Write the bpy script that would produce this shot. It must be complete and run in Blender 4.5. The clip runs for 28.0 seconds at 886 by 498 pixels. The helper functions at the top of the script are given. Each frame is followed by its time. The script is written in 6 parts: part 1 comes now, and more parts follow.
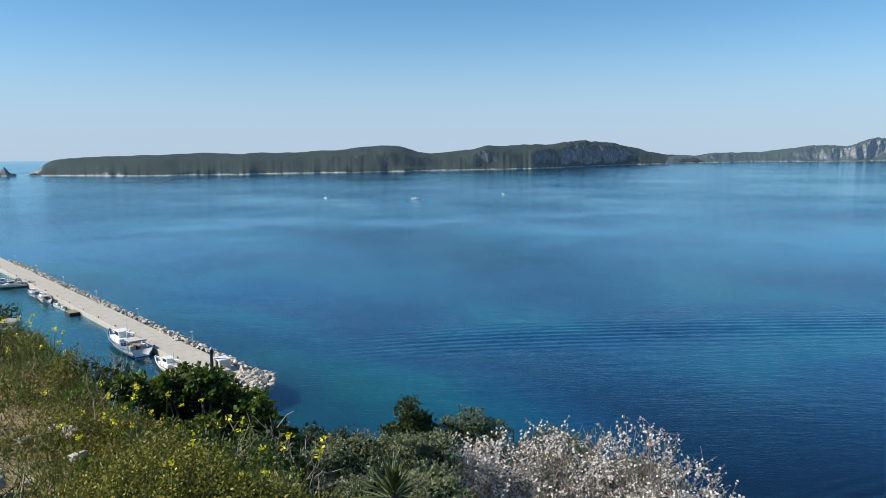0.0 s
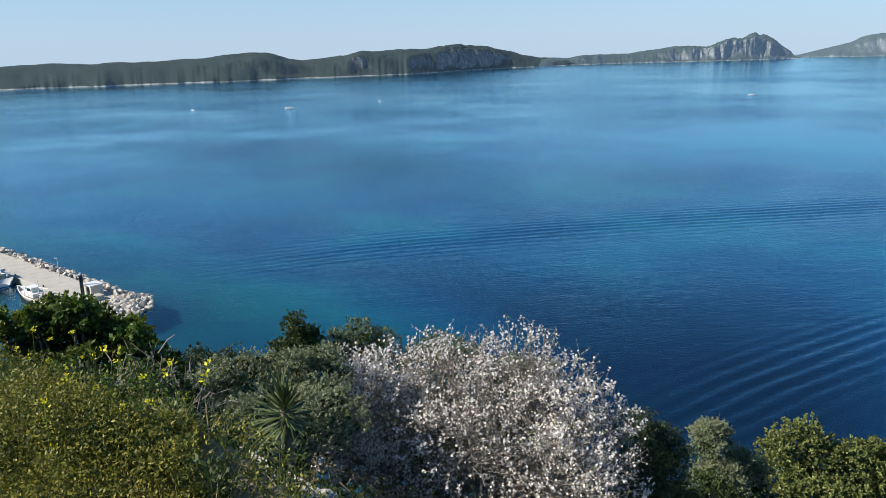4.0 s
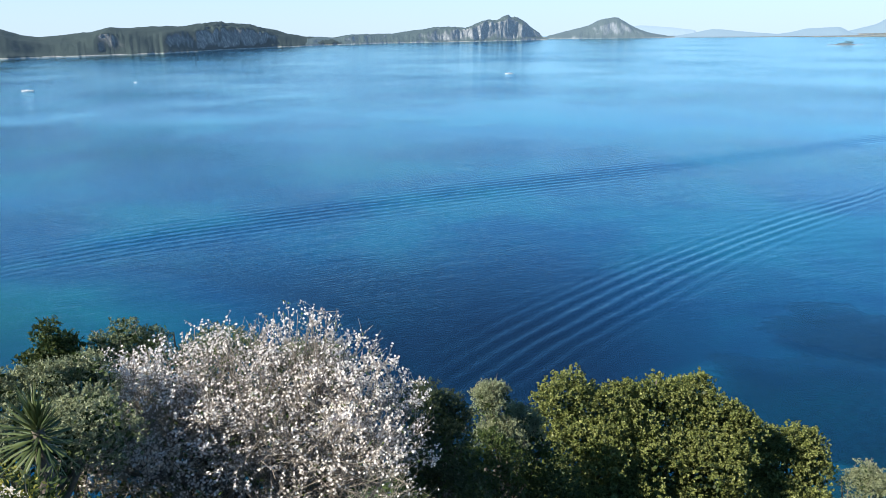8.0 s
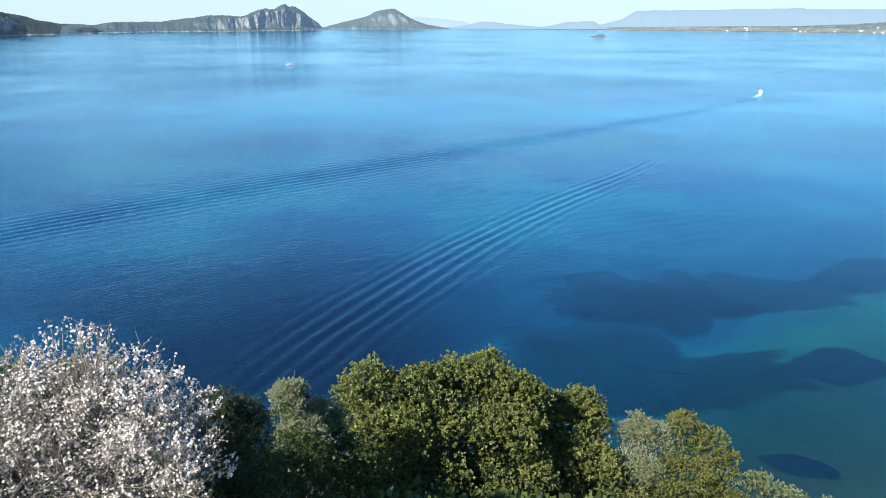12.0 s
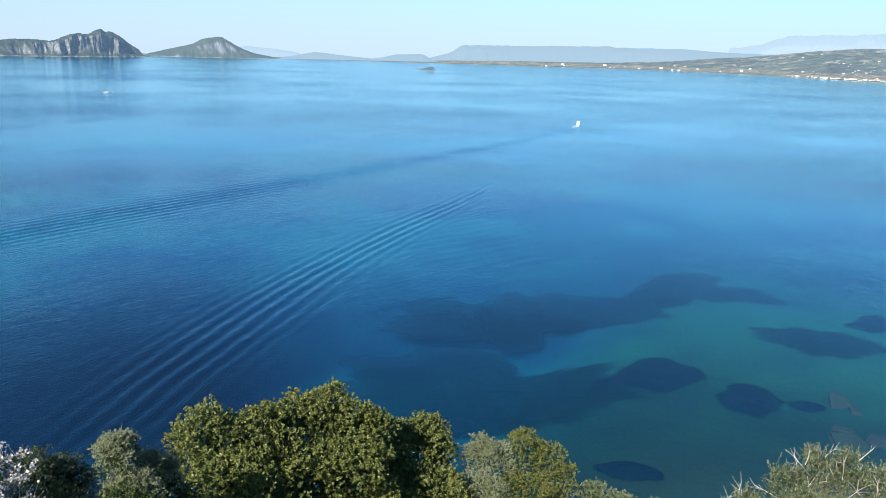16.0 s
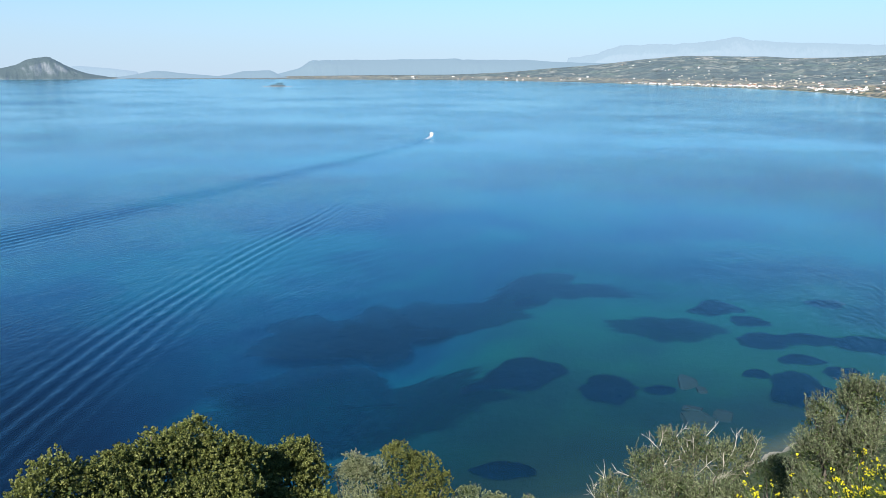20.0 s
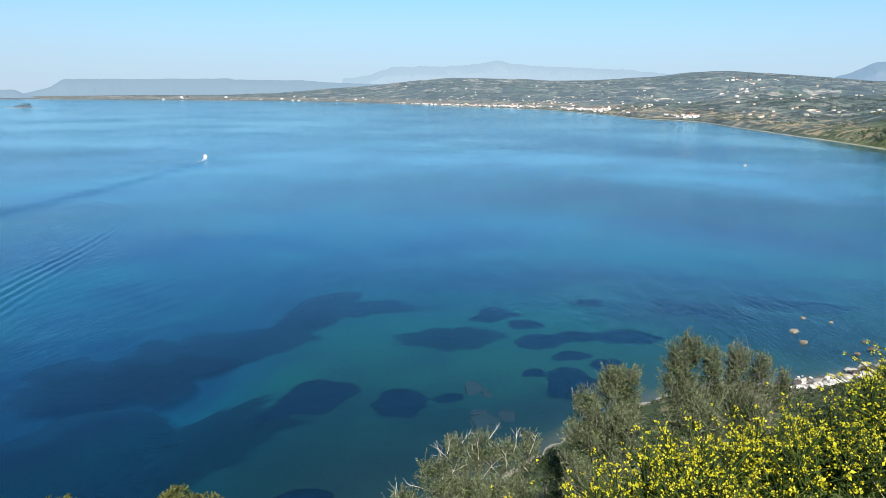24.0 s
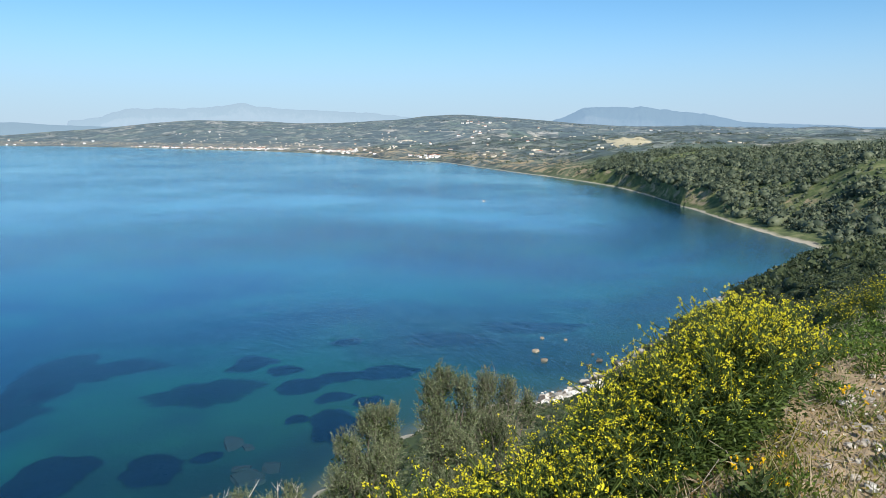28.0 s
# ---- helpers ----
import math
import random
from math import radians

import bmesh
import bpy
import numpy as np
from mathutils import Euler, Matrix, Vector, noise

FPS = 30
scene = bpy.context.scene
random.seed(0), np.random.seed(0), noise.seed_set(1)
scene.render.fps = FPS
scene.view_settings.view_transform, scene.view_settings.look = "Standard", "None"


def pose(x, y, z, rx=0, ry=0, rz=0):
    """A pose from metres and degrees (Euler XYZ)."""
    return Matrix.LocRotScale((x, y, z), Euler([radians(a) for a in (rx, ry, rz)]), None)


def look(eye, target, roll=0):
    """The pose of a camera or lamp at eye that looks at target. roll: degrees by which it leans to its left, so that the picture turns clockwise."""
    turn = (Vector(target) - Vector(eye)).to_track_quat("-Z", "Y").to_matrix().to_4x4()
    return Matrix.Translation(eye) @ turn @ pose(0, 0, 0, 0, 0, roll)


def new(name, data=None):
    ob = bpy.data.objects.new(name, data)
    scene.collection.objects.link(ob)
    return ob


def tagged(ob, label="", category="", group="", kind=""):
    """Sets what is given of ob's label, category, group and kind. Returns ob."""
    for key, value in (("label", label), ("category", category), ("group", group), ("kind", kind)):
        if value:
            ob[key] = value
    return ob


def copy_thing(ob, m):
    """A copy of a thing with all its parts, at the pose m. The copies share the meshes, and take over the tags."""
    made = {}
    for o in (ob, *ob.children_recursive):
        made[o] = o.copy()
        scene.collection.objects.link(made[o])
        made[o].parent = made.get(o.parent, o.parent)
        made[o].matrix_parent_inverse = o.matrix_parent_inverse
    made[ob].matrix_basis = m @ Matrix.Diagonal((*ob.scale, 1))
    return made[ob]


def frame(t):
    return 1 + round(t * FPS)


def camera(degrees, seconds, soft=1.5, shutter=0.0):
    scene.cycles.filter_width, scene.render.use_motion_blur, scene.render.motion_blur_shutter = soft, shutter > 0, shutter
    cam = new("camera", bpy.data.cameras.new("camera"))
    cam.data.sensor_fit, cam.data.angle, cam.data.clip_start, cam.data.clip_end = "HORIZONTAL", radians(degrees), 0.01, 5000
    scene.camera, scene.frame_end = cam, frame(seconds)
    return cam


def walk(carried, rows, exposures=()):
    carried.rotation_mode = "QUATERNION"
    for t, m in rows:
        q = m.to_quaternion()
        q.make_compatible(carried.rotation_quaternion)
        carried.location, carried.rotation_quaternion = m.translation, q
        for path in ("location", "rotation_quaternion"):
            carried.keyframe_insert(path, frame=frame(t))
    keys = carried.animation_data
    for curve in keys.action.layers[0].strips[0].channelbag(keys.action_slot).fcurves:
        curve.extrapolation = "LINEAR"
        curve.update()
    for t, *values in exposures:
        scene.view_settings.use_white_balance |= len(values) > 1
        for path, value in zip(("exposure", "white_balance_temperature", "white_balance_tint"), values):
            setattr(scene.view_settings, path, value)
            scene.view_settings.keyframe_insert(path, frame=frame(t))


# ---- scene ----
cam = camera(61.2, 28.0, soft=0.85)
EYE = 45.0                            # the eye above the sea
ROWS = [                              # seconds, place, yaw, pitch, roll
    (0.0, -0.000, 0.000, -0.000, -2.93, -7.41, 0.36),
    (0.5, 0.014, 0.006, 0.006, 0.72, -7.32, 0.05),
    (1.0, 0.013, 0.008, -0.002, 0.27, -7.53, -0.20),
    (1.5, 0.023, 0.013, 0.003, -2.80, -8.57, -0.52),
    (2.0, 0.012, 0.019, 0.007, -6.02, -8.99, -0.00),
    (2.5, 0.004, 0.013, 0.006, -7.50, -9.22, 0.20),
    (3.0, 0.009, -0.006, -0.020, -8.37, -10.71, 0.52),
    (3.5, 0.005, 0.024, 0.011, -10.29, -13.94, 0.99),
    (5.5, 0.033, 0.030, 0.011, -17.92, -14.98, 0.89),
    (6.0, 0.048, 0.023, 0.015, -20.27, -15.60, 1.05),
    (6.5, 0.063, 0.027, 0.016, -23.00, -15.95, 1.02),
    (7.0, 0.070, 0.045, 0.015, -25.47, -15.87, 0.62),
    (7.5, 0.075, 0.064, 0.016, -27.60, -16.20, 0.67),
    (8.0, 0.074, 0.077, 0.002, -29.43, -16.26, 0.60),
    (8.5, 0.086, 0.076, 0.009, -30.98, -16.93, 1.11),
    (9.0, 0.093, 0.074, 0.001, -32.87, -16.61, 0.52),
    (9.5, 0.108, 0.080, 0.003, -34.93, -17.34, 1.14),
    (10.0, 0.128, 0.099, 0.001, -36.56, -17.57, 1.26),
    (10.5, 0.153, 0.111, 0.002, -38.67, -16.87, 0.64),
    (11.0, 0.168, 0.110, 0.002, -40.79, -17.20, 0.86),
    (11.5, 0.182, 0.104, 0.011, -43.09, -16.73, 0.18),
    (12.0, 0.189, 0.085, 0.005, -45.52, -17.00, -0.19),
    (12.5, 0.194, 0.077, 0.007, -47.00, -16.90, -0.19),
    (14.5, 0.228, 0.106, 0.029, -54.67, -17.06, -0.31),
    (15.0, 0.225, 0.104, 0.034, -54.95, -15.81, -0.65),
    (15.5, 0.210, 0.103, 0.039, -56.28, -14.88, -1.24),
    (16.0, 0.202, 0.100, 0.045, -57.90, -14.59, -1.46),
    (16.5, 0.198, 0.103, 0.044, -59.98, -14.45, -1.61),
    (17.0, 0.205, 0.104, 0.052, -61.12, -14.81, -1.24),
    (17.5, 0.215, 0.092, 0.057, -62.22, -14.19, -0.98),
    (18.0, 0.236, 0.078, 0.069, -63.77, -14.39, -0.90),
    (18.5, 0.238, 0.087, 0.069, -65.48, -14.07, -0.66),
    (19.0, 0.245, 0.062, 0.069, -65.85, -14.20, -0.49),
    (19.5, 0.266, 0.025, 0.090, -66.98, -14.01, -0.29),
    (20.0, 0.280, 0.000, 0.091, -69.00, -13.43, -0.17),
    (20.5, 0.297, -0.014, 0.090, -70.74, -13.16, -0.51),
    (21.0, 0.324, -0.027, 0.099, -72.30, -13.09, -0.17),
    (21.5, 0.361, -0.041, 0.100, -74.77, -12.17, -0.33),
    (23.5, 0.603, -0.182, 0.026, -83.27, -11.77, -0.37),
    (24.0, 0.638, -0.219, 0.017, -85.62, -11.85, -0.39),
    (24.5, 0.671, -0.251, 0.020, -87.55, -11.67, -0.33),
    (25.0, 0.712, -0.278, 0.017, -89.61, -11.32, 0.10),
    (25.5, 0.760, -0.313, 0.011, -92.19, -11.66, -0.30),
    (26.0, 0.802, -0.345, -0.004, -94.21, -11.53, -0.05),
    (26.5, 0.837, -0.373, -0.019, -95.83, -11.25, 0.47),
    (27.0, 0.871, -0.424, -0.004, -99.26, -10.75, 0.29),
    (27.5, 0.900, -0.438, -0.013, -103.04, -8.49, -0.50),
    (28.0, 0.923, -0.450, -0.020, -104.46, -8.61, -0.20),
]
EXPOSURES = [(0, 0.36), (3, 0.38), (6, 0.76), (8, 0.92), (12, 0.97), (15, 0.84), (18, 0.66), (21, 0.58), (24, 0.48), (26, 0.43), (28, 0.42)]
walk(cam, [(t, pose(x, y, EYE + z, 90 + pitch, roll, yaw)) for t, x, y, z, yaw, pitch, roll in ROWS], EXPOSURES)

# ---- world, sun ----
SUN_AZ, SUN_EL = -95.0, 38.0          # degrees clockwise from the y axis, above the horizon
world = bpy.data.worlds.new("daylight")
scene.world = world
world.use_nodes = True
wn, wl = world.node_tree.nodes, world.node_tree.links
sky = wn.new("ShaderNodeTexSky")
sky.sky_type, sky.sun_disc = "NISHITA", False
sky.sun_elevation, sky.sun_rotation = radians(SUN_EL), radians(SUN_AZ)
sky.altitude, sky.air_density, sky.dust_density, sky.ozone_density = 50, 0.9, 0.1, 1.6
tint = wn.new("ShaderNodeMix")
tint.data_type, tint.blend_type = "RGBA", "MULTIPLY"
tint.inputs[0].default_value, tint.inputs[7].default_value = 1.0, (0.60, 0.95, 1.15, 1)
wl.new(sky.outputs[0], tint.inputs[6])
# pale haze low over the horizon, all the way round
direction = wn.new("ShaderNodeTexCoord")
split = wn.new("ShaderNodeSeparateXYZ")
wl.new(direction.outputs["Generated"], split.inputs[0])
low = wn.new("ShaderNodeMapRange")
low.interpolation_type = "SMOOTHERSTEP"
low.inputs["From Min"].default_value, low.inputs["From Max"].default_value = -0.02, 0.20
low.inputs["To Min"].default_value, low.inputs["To Max"].default_value = 0.85, 0.0
wl.new(split.outputs["Z"], low.inputs["Value"])
hazy = wn.new("ShaderNodeMix")
hazy.data_type = "RGBA"
hazy.inputs[7].default_value = (4.1, 5.05, 6.7, 1)
wl.new(low.outputs[0], hazy.inputs[0])
wl.new(tint.outputs[2], hazy.inputs[6])
wl.new(hazy.outputs[2], wn["Background"].inputs[0])
wn["Background"].inputs[1].default_value = 0.088
sun = new("sun", bpy.data.lights.new("sun", "SUN"))
sun.data.energy, sun.data.angle, sun.data.color = 5.0, radians(0.53), (1.0, 0.93, 0.82)
sun.matrix_world = look((math.sin(radians(SUN_AZ)) * math.cos(radians(SUN_EL)) * 200, math.cos(radians(SUN_AZ)) * math.cos(radians(SUN_EL)) * 200, 200 * math.sin(radians(SUN_EL)) + 45), (0, 0, 45))


# ---- small tools ----
def polar(az, d, z=0.0):
    """A place d metres off in the direction az (degrees, clockwise from the y axis)."""
    return np.array((d * math.sin(radians(az)), d * math.cos(radians(az)), z))


def sight(az, d, el):
    """A place d metres off, el degrees above the level of the eye."""
    return polar(az, d, EYE + d * math.tan(radians(el)))


def hash2(ix, iy, seed):
    h = (ix * 374761393 + iy * 668265263 + seed * 974634777) & 0xFFFFFFFF
    h = ((h ^ (h >> 13)) * 1274126177) & 0xFFFFFFFF
    return ((h ^ (h >> 16)) & 0xFFFF) / 65535.0


def vnoise(x, y, seed=0):
    x, y = np.asarray(x, float), np.asarray(y, float)
    fx, fy = np.floor(x), np.floor(y)
    ix, iy = fx.astype(np.int64), fy.astype(np.int64)
    u, v = x - fx, y - fy
    u, v = u * u * (3 - 2 * u), v * v * (3 - 2 * v)
    a, b = hash2(ix, iy, seed), hash2(ix + 1, iy, seed)
    c, d = hash2(ix, iy + 1, seed), hash2(ix + 1, iy + 1, seed)
    return (a + (b - a) * u) * (1 - v) + (c + (d - c) * u) * v - 0.5


def fbm(x, y, seed=0, octaves=5):
    return sum(vnoise(np.asarray(x) * 2.03 ** k, np.asarray(y) * 2.03 ** k, seed + 17 * k) * 0.5 ** k for k in range(octaves))


def ease(a, b, x):
    u = np.clip((np.asarray(x, float) - a) / (b - a), 0, 1)
    return u * u * (3 - 2 * u)


def curve(table, x, column=1):
    """A smooth line through the columns of a short table."""
    t = np.array(table, float)
    wide = np.linspace(-1.2, 1.2, 9)
    return sum(np.interp(np.asarray(x, float) + w * 0.8, t[:, 0], t[:, column]) for w in wide) / len(wide)


def make_mesh(name, V, F):
    """A mesh from vertices and faces of one size (an array), or a list of such arrays."""
    V = np.asarray(V, np.float32).reshape(-1, 3)
    groups = [np.asarray(f, np.int32) for f in (F if isinstance(F, list) else [F]) if len(f)]
    me = bpy.data.meshes.new(name)
    me.vertices.add(len(V))
    me.vertices.foreach_set("co", V.ravel())
    loops = np.concatenate([g.ravel() for g in groups])
    sizes = np.concatenate([np.full(len(g), g.shape[1], np.int32) for g in groups])
    starts = np.concatenate(([0], np.cumsum(sizes)[:-1])).astype(np.int32)
    me.loops.add(len(loops))
    me.loops.foreach_set("vertex_index", loops)
    me.polygons.add(len(sizes))
    me.polygons.foreach_set("loop_start", starts)
    me.update(calc_edges=True)
    me.validate()
    return me


def part(name, shape, mat, parent=None, label="", smooth=False, kind=""):
    """One mesh object from (V, F), a bmesh or a mesh, under its thing."""
    if isinstance(shape, tuple):
        me = make_mesh(name, *shape)
    elif isinstance(shape, bmesh.types.BMesh):
        me = bpy.data.meshes.new(name)
        shape.to_mesh(me)
        shape.free()
    else:
        me = shape
    if not me.materials:
        me.materials.append(mat)
    if smooth:
        me.polygons.foreach_set("use_smooth", np.ones(len(me.polygons), bool))
    ob = new(name, me)
    ob.parent = parent
    return tagged(ob, label=label, kind=kind)


def thing(name, place, label, category, group="", turn=0.0, kind=""):
    ob = new(name)
    ob.empty_display_size = 0.2
    ob.matrix_world = pose(*place, 0, 0, turn)
    return tagged(ob, label, category, group, kind)


def joined(*shapes):
    """Several (V, F) pairs of quads as one."""
    V, F, n = [], [], 0
    for v, f in shapes:
        v = np.asarray(v, float).reshape(-1, 3)
        V.append(v)
        F.append(np.asarray(f) + n)
        n += len(v)
    return np.concatenate(V), np.concatenate(F)


def unit(v):
    return v / np.maximum(np.linalg.norm(v, axis=-1, keepdims=True), 1e-9)


def leaves(rng, P, D, length, width, fold=0.25):
    """Pointed, slightly folded leaves: base points P, directions D."""
    n = len(P)
    D = unit(D)
    side = unit(np.cross(D, unit(rng.normal(size=(n, 3)))))
    up = np.cross(side, D)
    L = (np.broadcast_to(length, (n,)) * rng.uniform(0.7, 1.25, n))[:, None]
    W = (np.broadcast_to(width, (n,)) * rng.uniform(0.7, 1.25, n))[:, None] / 2
    mid = P + D * L * 0.5 - up * W * fold
    V = np.stack([P, mid + side * W + up * W * fold, P + D * L, mid - side * W + up * W * fold], 1).reshape(-1, 3)
    return V, np.arange(4 * n).reshape(n, 4)


def sticks(P0, P1, r0, r1, sides=4):
    """Tapered sticks between the points P0 and P1."""
    P0, P1 = np.asarray(P0, float), np.asarray(P1, float)
    n = len(P0)
    D = unit(P1 - P0)
    ref = np.where(np.abs(D[:, 2:3]) > 0.9, np.array([[1.0, 0, 0]]), np.array([[0, 0, 1.0]]))
    A = unit(np.cross(D, ref))
    B = np.cross(D, A)
    ang = np.arange(sides) * 2 * math.pi / sides
    ring = A[:, None] * np.cos(ang)[None, :, None] + B[:, None] * np.sin(ang)[None, :, None]
    r0 = np.broadcast_to(r0, (n,))[:, None, None]
    r1 = np.broadcast_to(r1, (n,))[:, None, None]
    V = np.concatenate([P0[:, None] + ring * r0, P1[:, None] + ring * r1], 1).reshape(-1, 3)
    i = np.arange(sides)
    j = (i + 1) % sides
    quad = np.stack([i, j, j + sides, i + sides], 1)
    F = (np.arange(n)[:, None, None] * 2 * sides + quad[None]).reshape(-1, 4)
    return V, F


def box(x0, y0, z0, x1, y1, z1, bevel=0.0, bm=None):
    bm = bm or bmesh.new()
    r = bmesh.ops.create_cube(bm, size=1.0, matrix=Matrix.Translation(((x0 + x1) / 2, (y0 + y1) / 2, (z0 + z1) / 2)) @ Matrix.Diagonal((x1 - x0, y1 - y0, z1 - z0, 1)))
    if bevel:
        edges = list({e for v in r["verts"] for e in v.link_edges})
        bmesh.ops.bevel(bm, geom=edges, offset=bevel, segments=1, affect="EDGES")
    return bm


def rock_mesh(name, seed, flat=0.7, sub=2, rough=0.35):
    """A worn, broken stone about one metre across."""
    bm = bmesh.new()
    bmesh.ops.create_icosphere(bm, subdivisions=sub, radius=0.5)
    off = Vector((seed * 3.7, seed * 1.3, seed * 5.1))
    for v in bm.verts:
        k = 1 + rough * noise.noise(v.co * 2.2 + off) + 0.5 * rough * noise.noise(v.co * 5 + off)
        v.co *= k
        v.co.x = max(-0.42, min(0.42, v.co.x * 1.05))
        v.co.y = max(-0.40, min(0.40, v.co.y))
        v.co.z = max(-0.3, min(0.36, v.co.z)) * flat
    me = bpy.data.meshes.new(name)
    bm.to_mesh(me)
    bm.free()
    return me


# ---- materials ----
def nodes_of(name):
    mat = bpy.data.materials.new(name)
    mat.use_nodes = True
    nt = mat.node_tree
    return mat, nt.nodes, nt.links, nt.nodes["Principled BSDF"]


def ramp(nd, stops):
    r = nd.new("ShaderNodeValToRGB")
    e = r.color_ramp.elements
    while len(e) < len(stops):
        e.new(0.5)
    for el, (p, c) in zip(e, stops):
        el.position, el.color = p, (*c, 1)
    return r


def tex_noise(nd, ln, vec, scale, detail=6, rough=0.6):
    n = nd.new("ShaderNodeTexNoise")
    n.inputs["Scale"].default_value, n.inputs["Detail"].default_value, n.inputs["Roughness"].default_value = scale, detail, rough
    ln.new(vec, n.inputs["Vector"])
    return n


def math_node(nd, ln, op, a, b=0.0):
    m = nd.new("ShaderNodeMath")
    m.operation = op
    for i, v in enumerate((a, b)):
        if isinstance(v, (int, float)):
            m.inputs[i].default_value = v
        else:
            ln.new(v, m.inputs[i])
    return m.outputs[0]


def mix_color(nd, ln, fac, a, b, mode="MIX"):
    m = nd.new("ShaderNodeMix")
    m.data_type, m.blend_type = "RGBA", mode
    for sock, v in ((m.inputs[0], fac), (m.inputs[6], a), (m.inputs[7], b)):
        if isinstance(v, (int, float)):
            sock.default_value = v
        elif isinstance(v, tuple):
            sock.default_value = (*v, 1)
        else:
            ln.new(v, sock)
    return m.outputs[2]


def add_bump(nd, ln, bsdf, height, strength, distance):
    b = nd.new("ShaderNodeBump")
    b.inputs["Strength"].default_value, b.inputs["Distance"].default_value = strength, distance
    ln.new(height, b.inputs["Height"])
    ln.new(b.outputs[0], bsdf.inputs["Normal"])
    return b


def surface(name, stops, scale, rough=0.85, bump=0.4, depth=0.02, fine=8.0, metal=0.0, vary=0.15):
    """A weathered surface: colours by coarse noise, grain and relief by fine noise, a shade of its own for each object."""
    mat, nd, ln, bsdf = nodes_of(name)
    co = nd.new("ShaderNodeTexCoord").outputs["Object"]
    a = tex_noise(nd, ln, co, scale)
    b = tex_noise(nd, ln, co, scale * fine, 4)
    col = ramp(nd, stops)
    ln.new(mix_color(nd, ln, 0.35, a.outputs["Color"], b.outputs["Color"]), col.inputs[0])
    info = nd.new("ShaderNodeObjectInfo")
    hsv = nd.new("ShaderNodeHueSaturation")
    ln.new(math_node(nd, ln, "ADD", math_node(nd, ln, "MULTIPLY", info.outputs["Random"], 2 * vary), 1 - vary), hsv.inputs["Value"])
    ln.new(col.outputs[0], hsv.inputs["Color"])
    ln.new(hsv.outputs[0], bsdf.inputs["Base Color"])
    bsdf.inputs["Roughness"].default_value, bsdf.inputs["Metallic"].default_value = rough, metal
    if bump:
        add_bump(nd, ln, bsdf, b.outputs["Fac"], bump, depth)
    return mat


def foliage(name, dark, mid, light, trans=0.25, rough=0.55, gloss=0.3):
    """Leaves: every leaf has a shade of its own, and lets some light through."""
    mat, nd, ln, bsdf = nodes_of(name)
    geo = nd.new("ShaderNodeNewGeometry")
    co = nd.new("ShaderNodeTexCoord").outputs["Object"]
    big = tex_noise(nd, ln, co, 1.3, 3)
    col = ramp(nd, [(0.0, dark), (0.5, mid), (1.0, light)])
    ln.new(math_node(nd, ln, "ADD", math_node(nd, ln, "MULTIPLY", geo.outputs["Random Per Island"], 0.7), math_node(nd, ln, "MULTIPLY", math_node(nd, ln, "SUBTRACT", big.outputs["Fac"], 0.3), 0.7)), col.inputs[0])
    ln.new(col.outputs[0], bsdf.inputs["Base Color"])
    bsdf.inputs["Roughness"].default_value = rough
    bsdf.inputs["Specular IOR Level"].default_value = gloss
    tr = nd.new("ShaderNodeBsdfTranslucent")
    ln.new(col.outputs[0], tr.inputs[0])
    mx = nd.new("ShaderNodeMixShader")
    mx.inputs[0].default_value = trans
    ln.new(bsdf.outputs[0], mx.inputs[1])
    ln.new(tr.outputs[0], mx.inputs[2])
    ln.new(mx.outputs[0], nd["Material Output"].inputs[0])
    return mat


def plain(name, color, rough=0.5, metal=0.0):
    mat, nd, ln, bsdf = nodes_of(name)
    co = nd.new("ShaderNodeTexCoord").outputs["Object"]
    n = tex_noise(nd, ln, co, 3.0, 5)
    dark = tuple(c * 0.72 for c in color)
    ln.new(mix_color(nd, ln, n.outputs["Fac"], color, dark), bsdf.inputs["Base Color"])
    bsdf.inputs["Roughness"].default_value, bsdf.inputs["Metallic"].default_value = rough, metal
    return mat


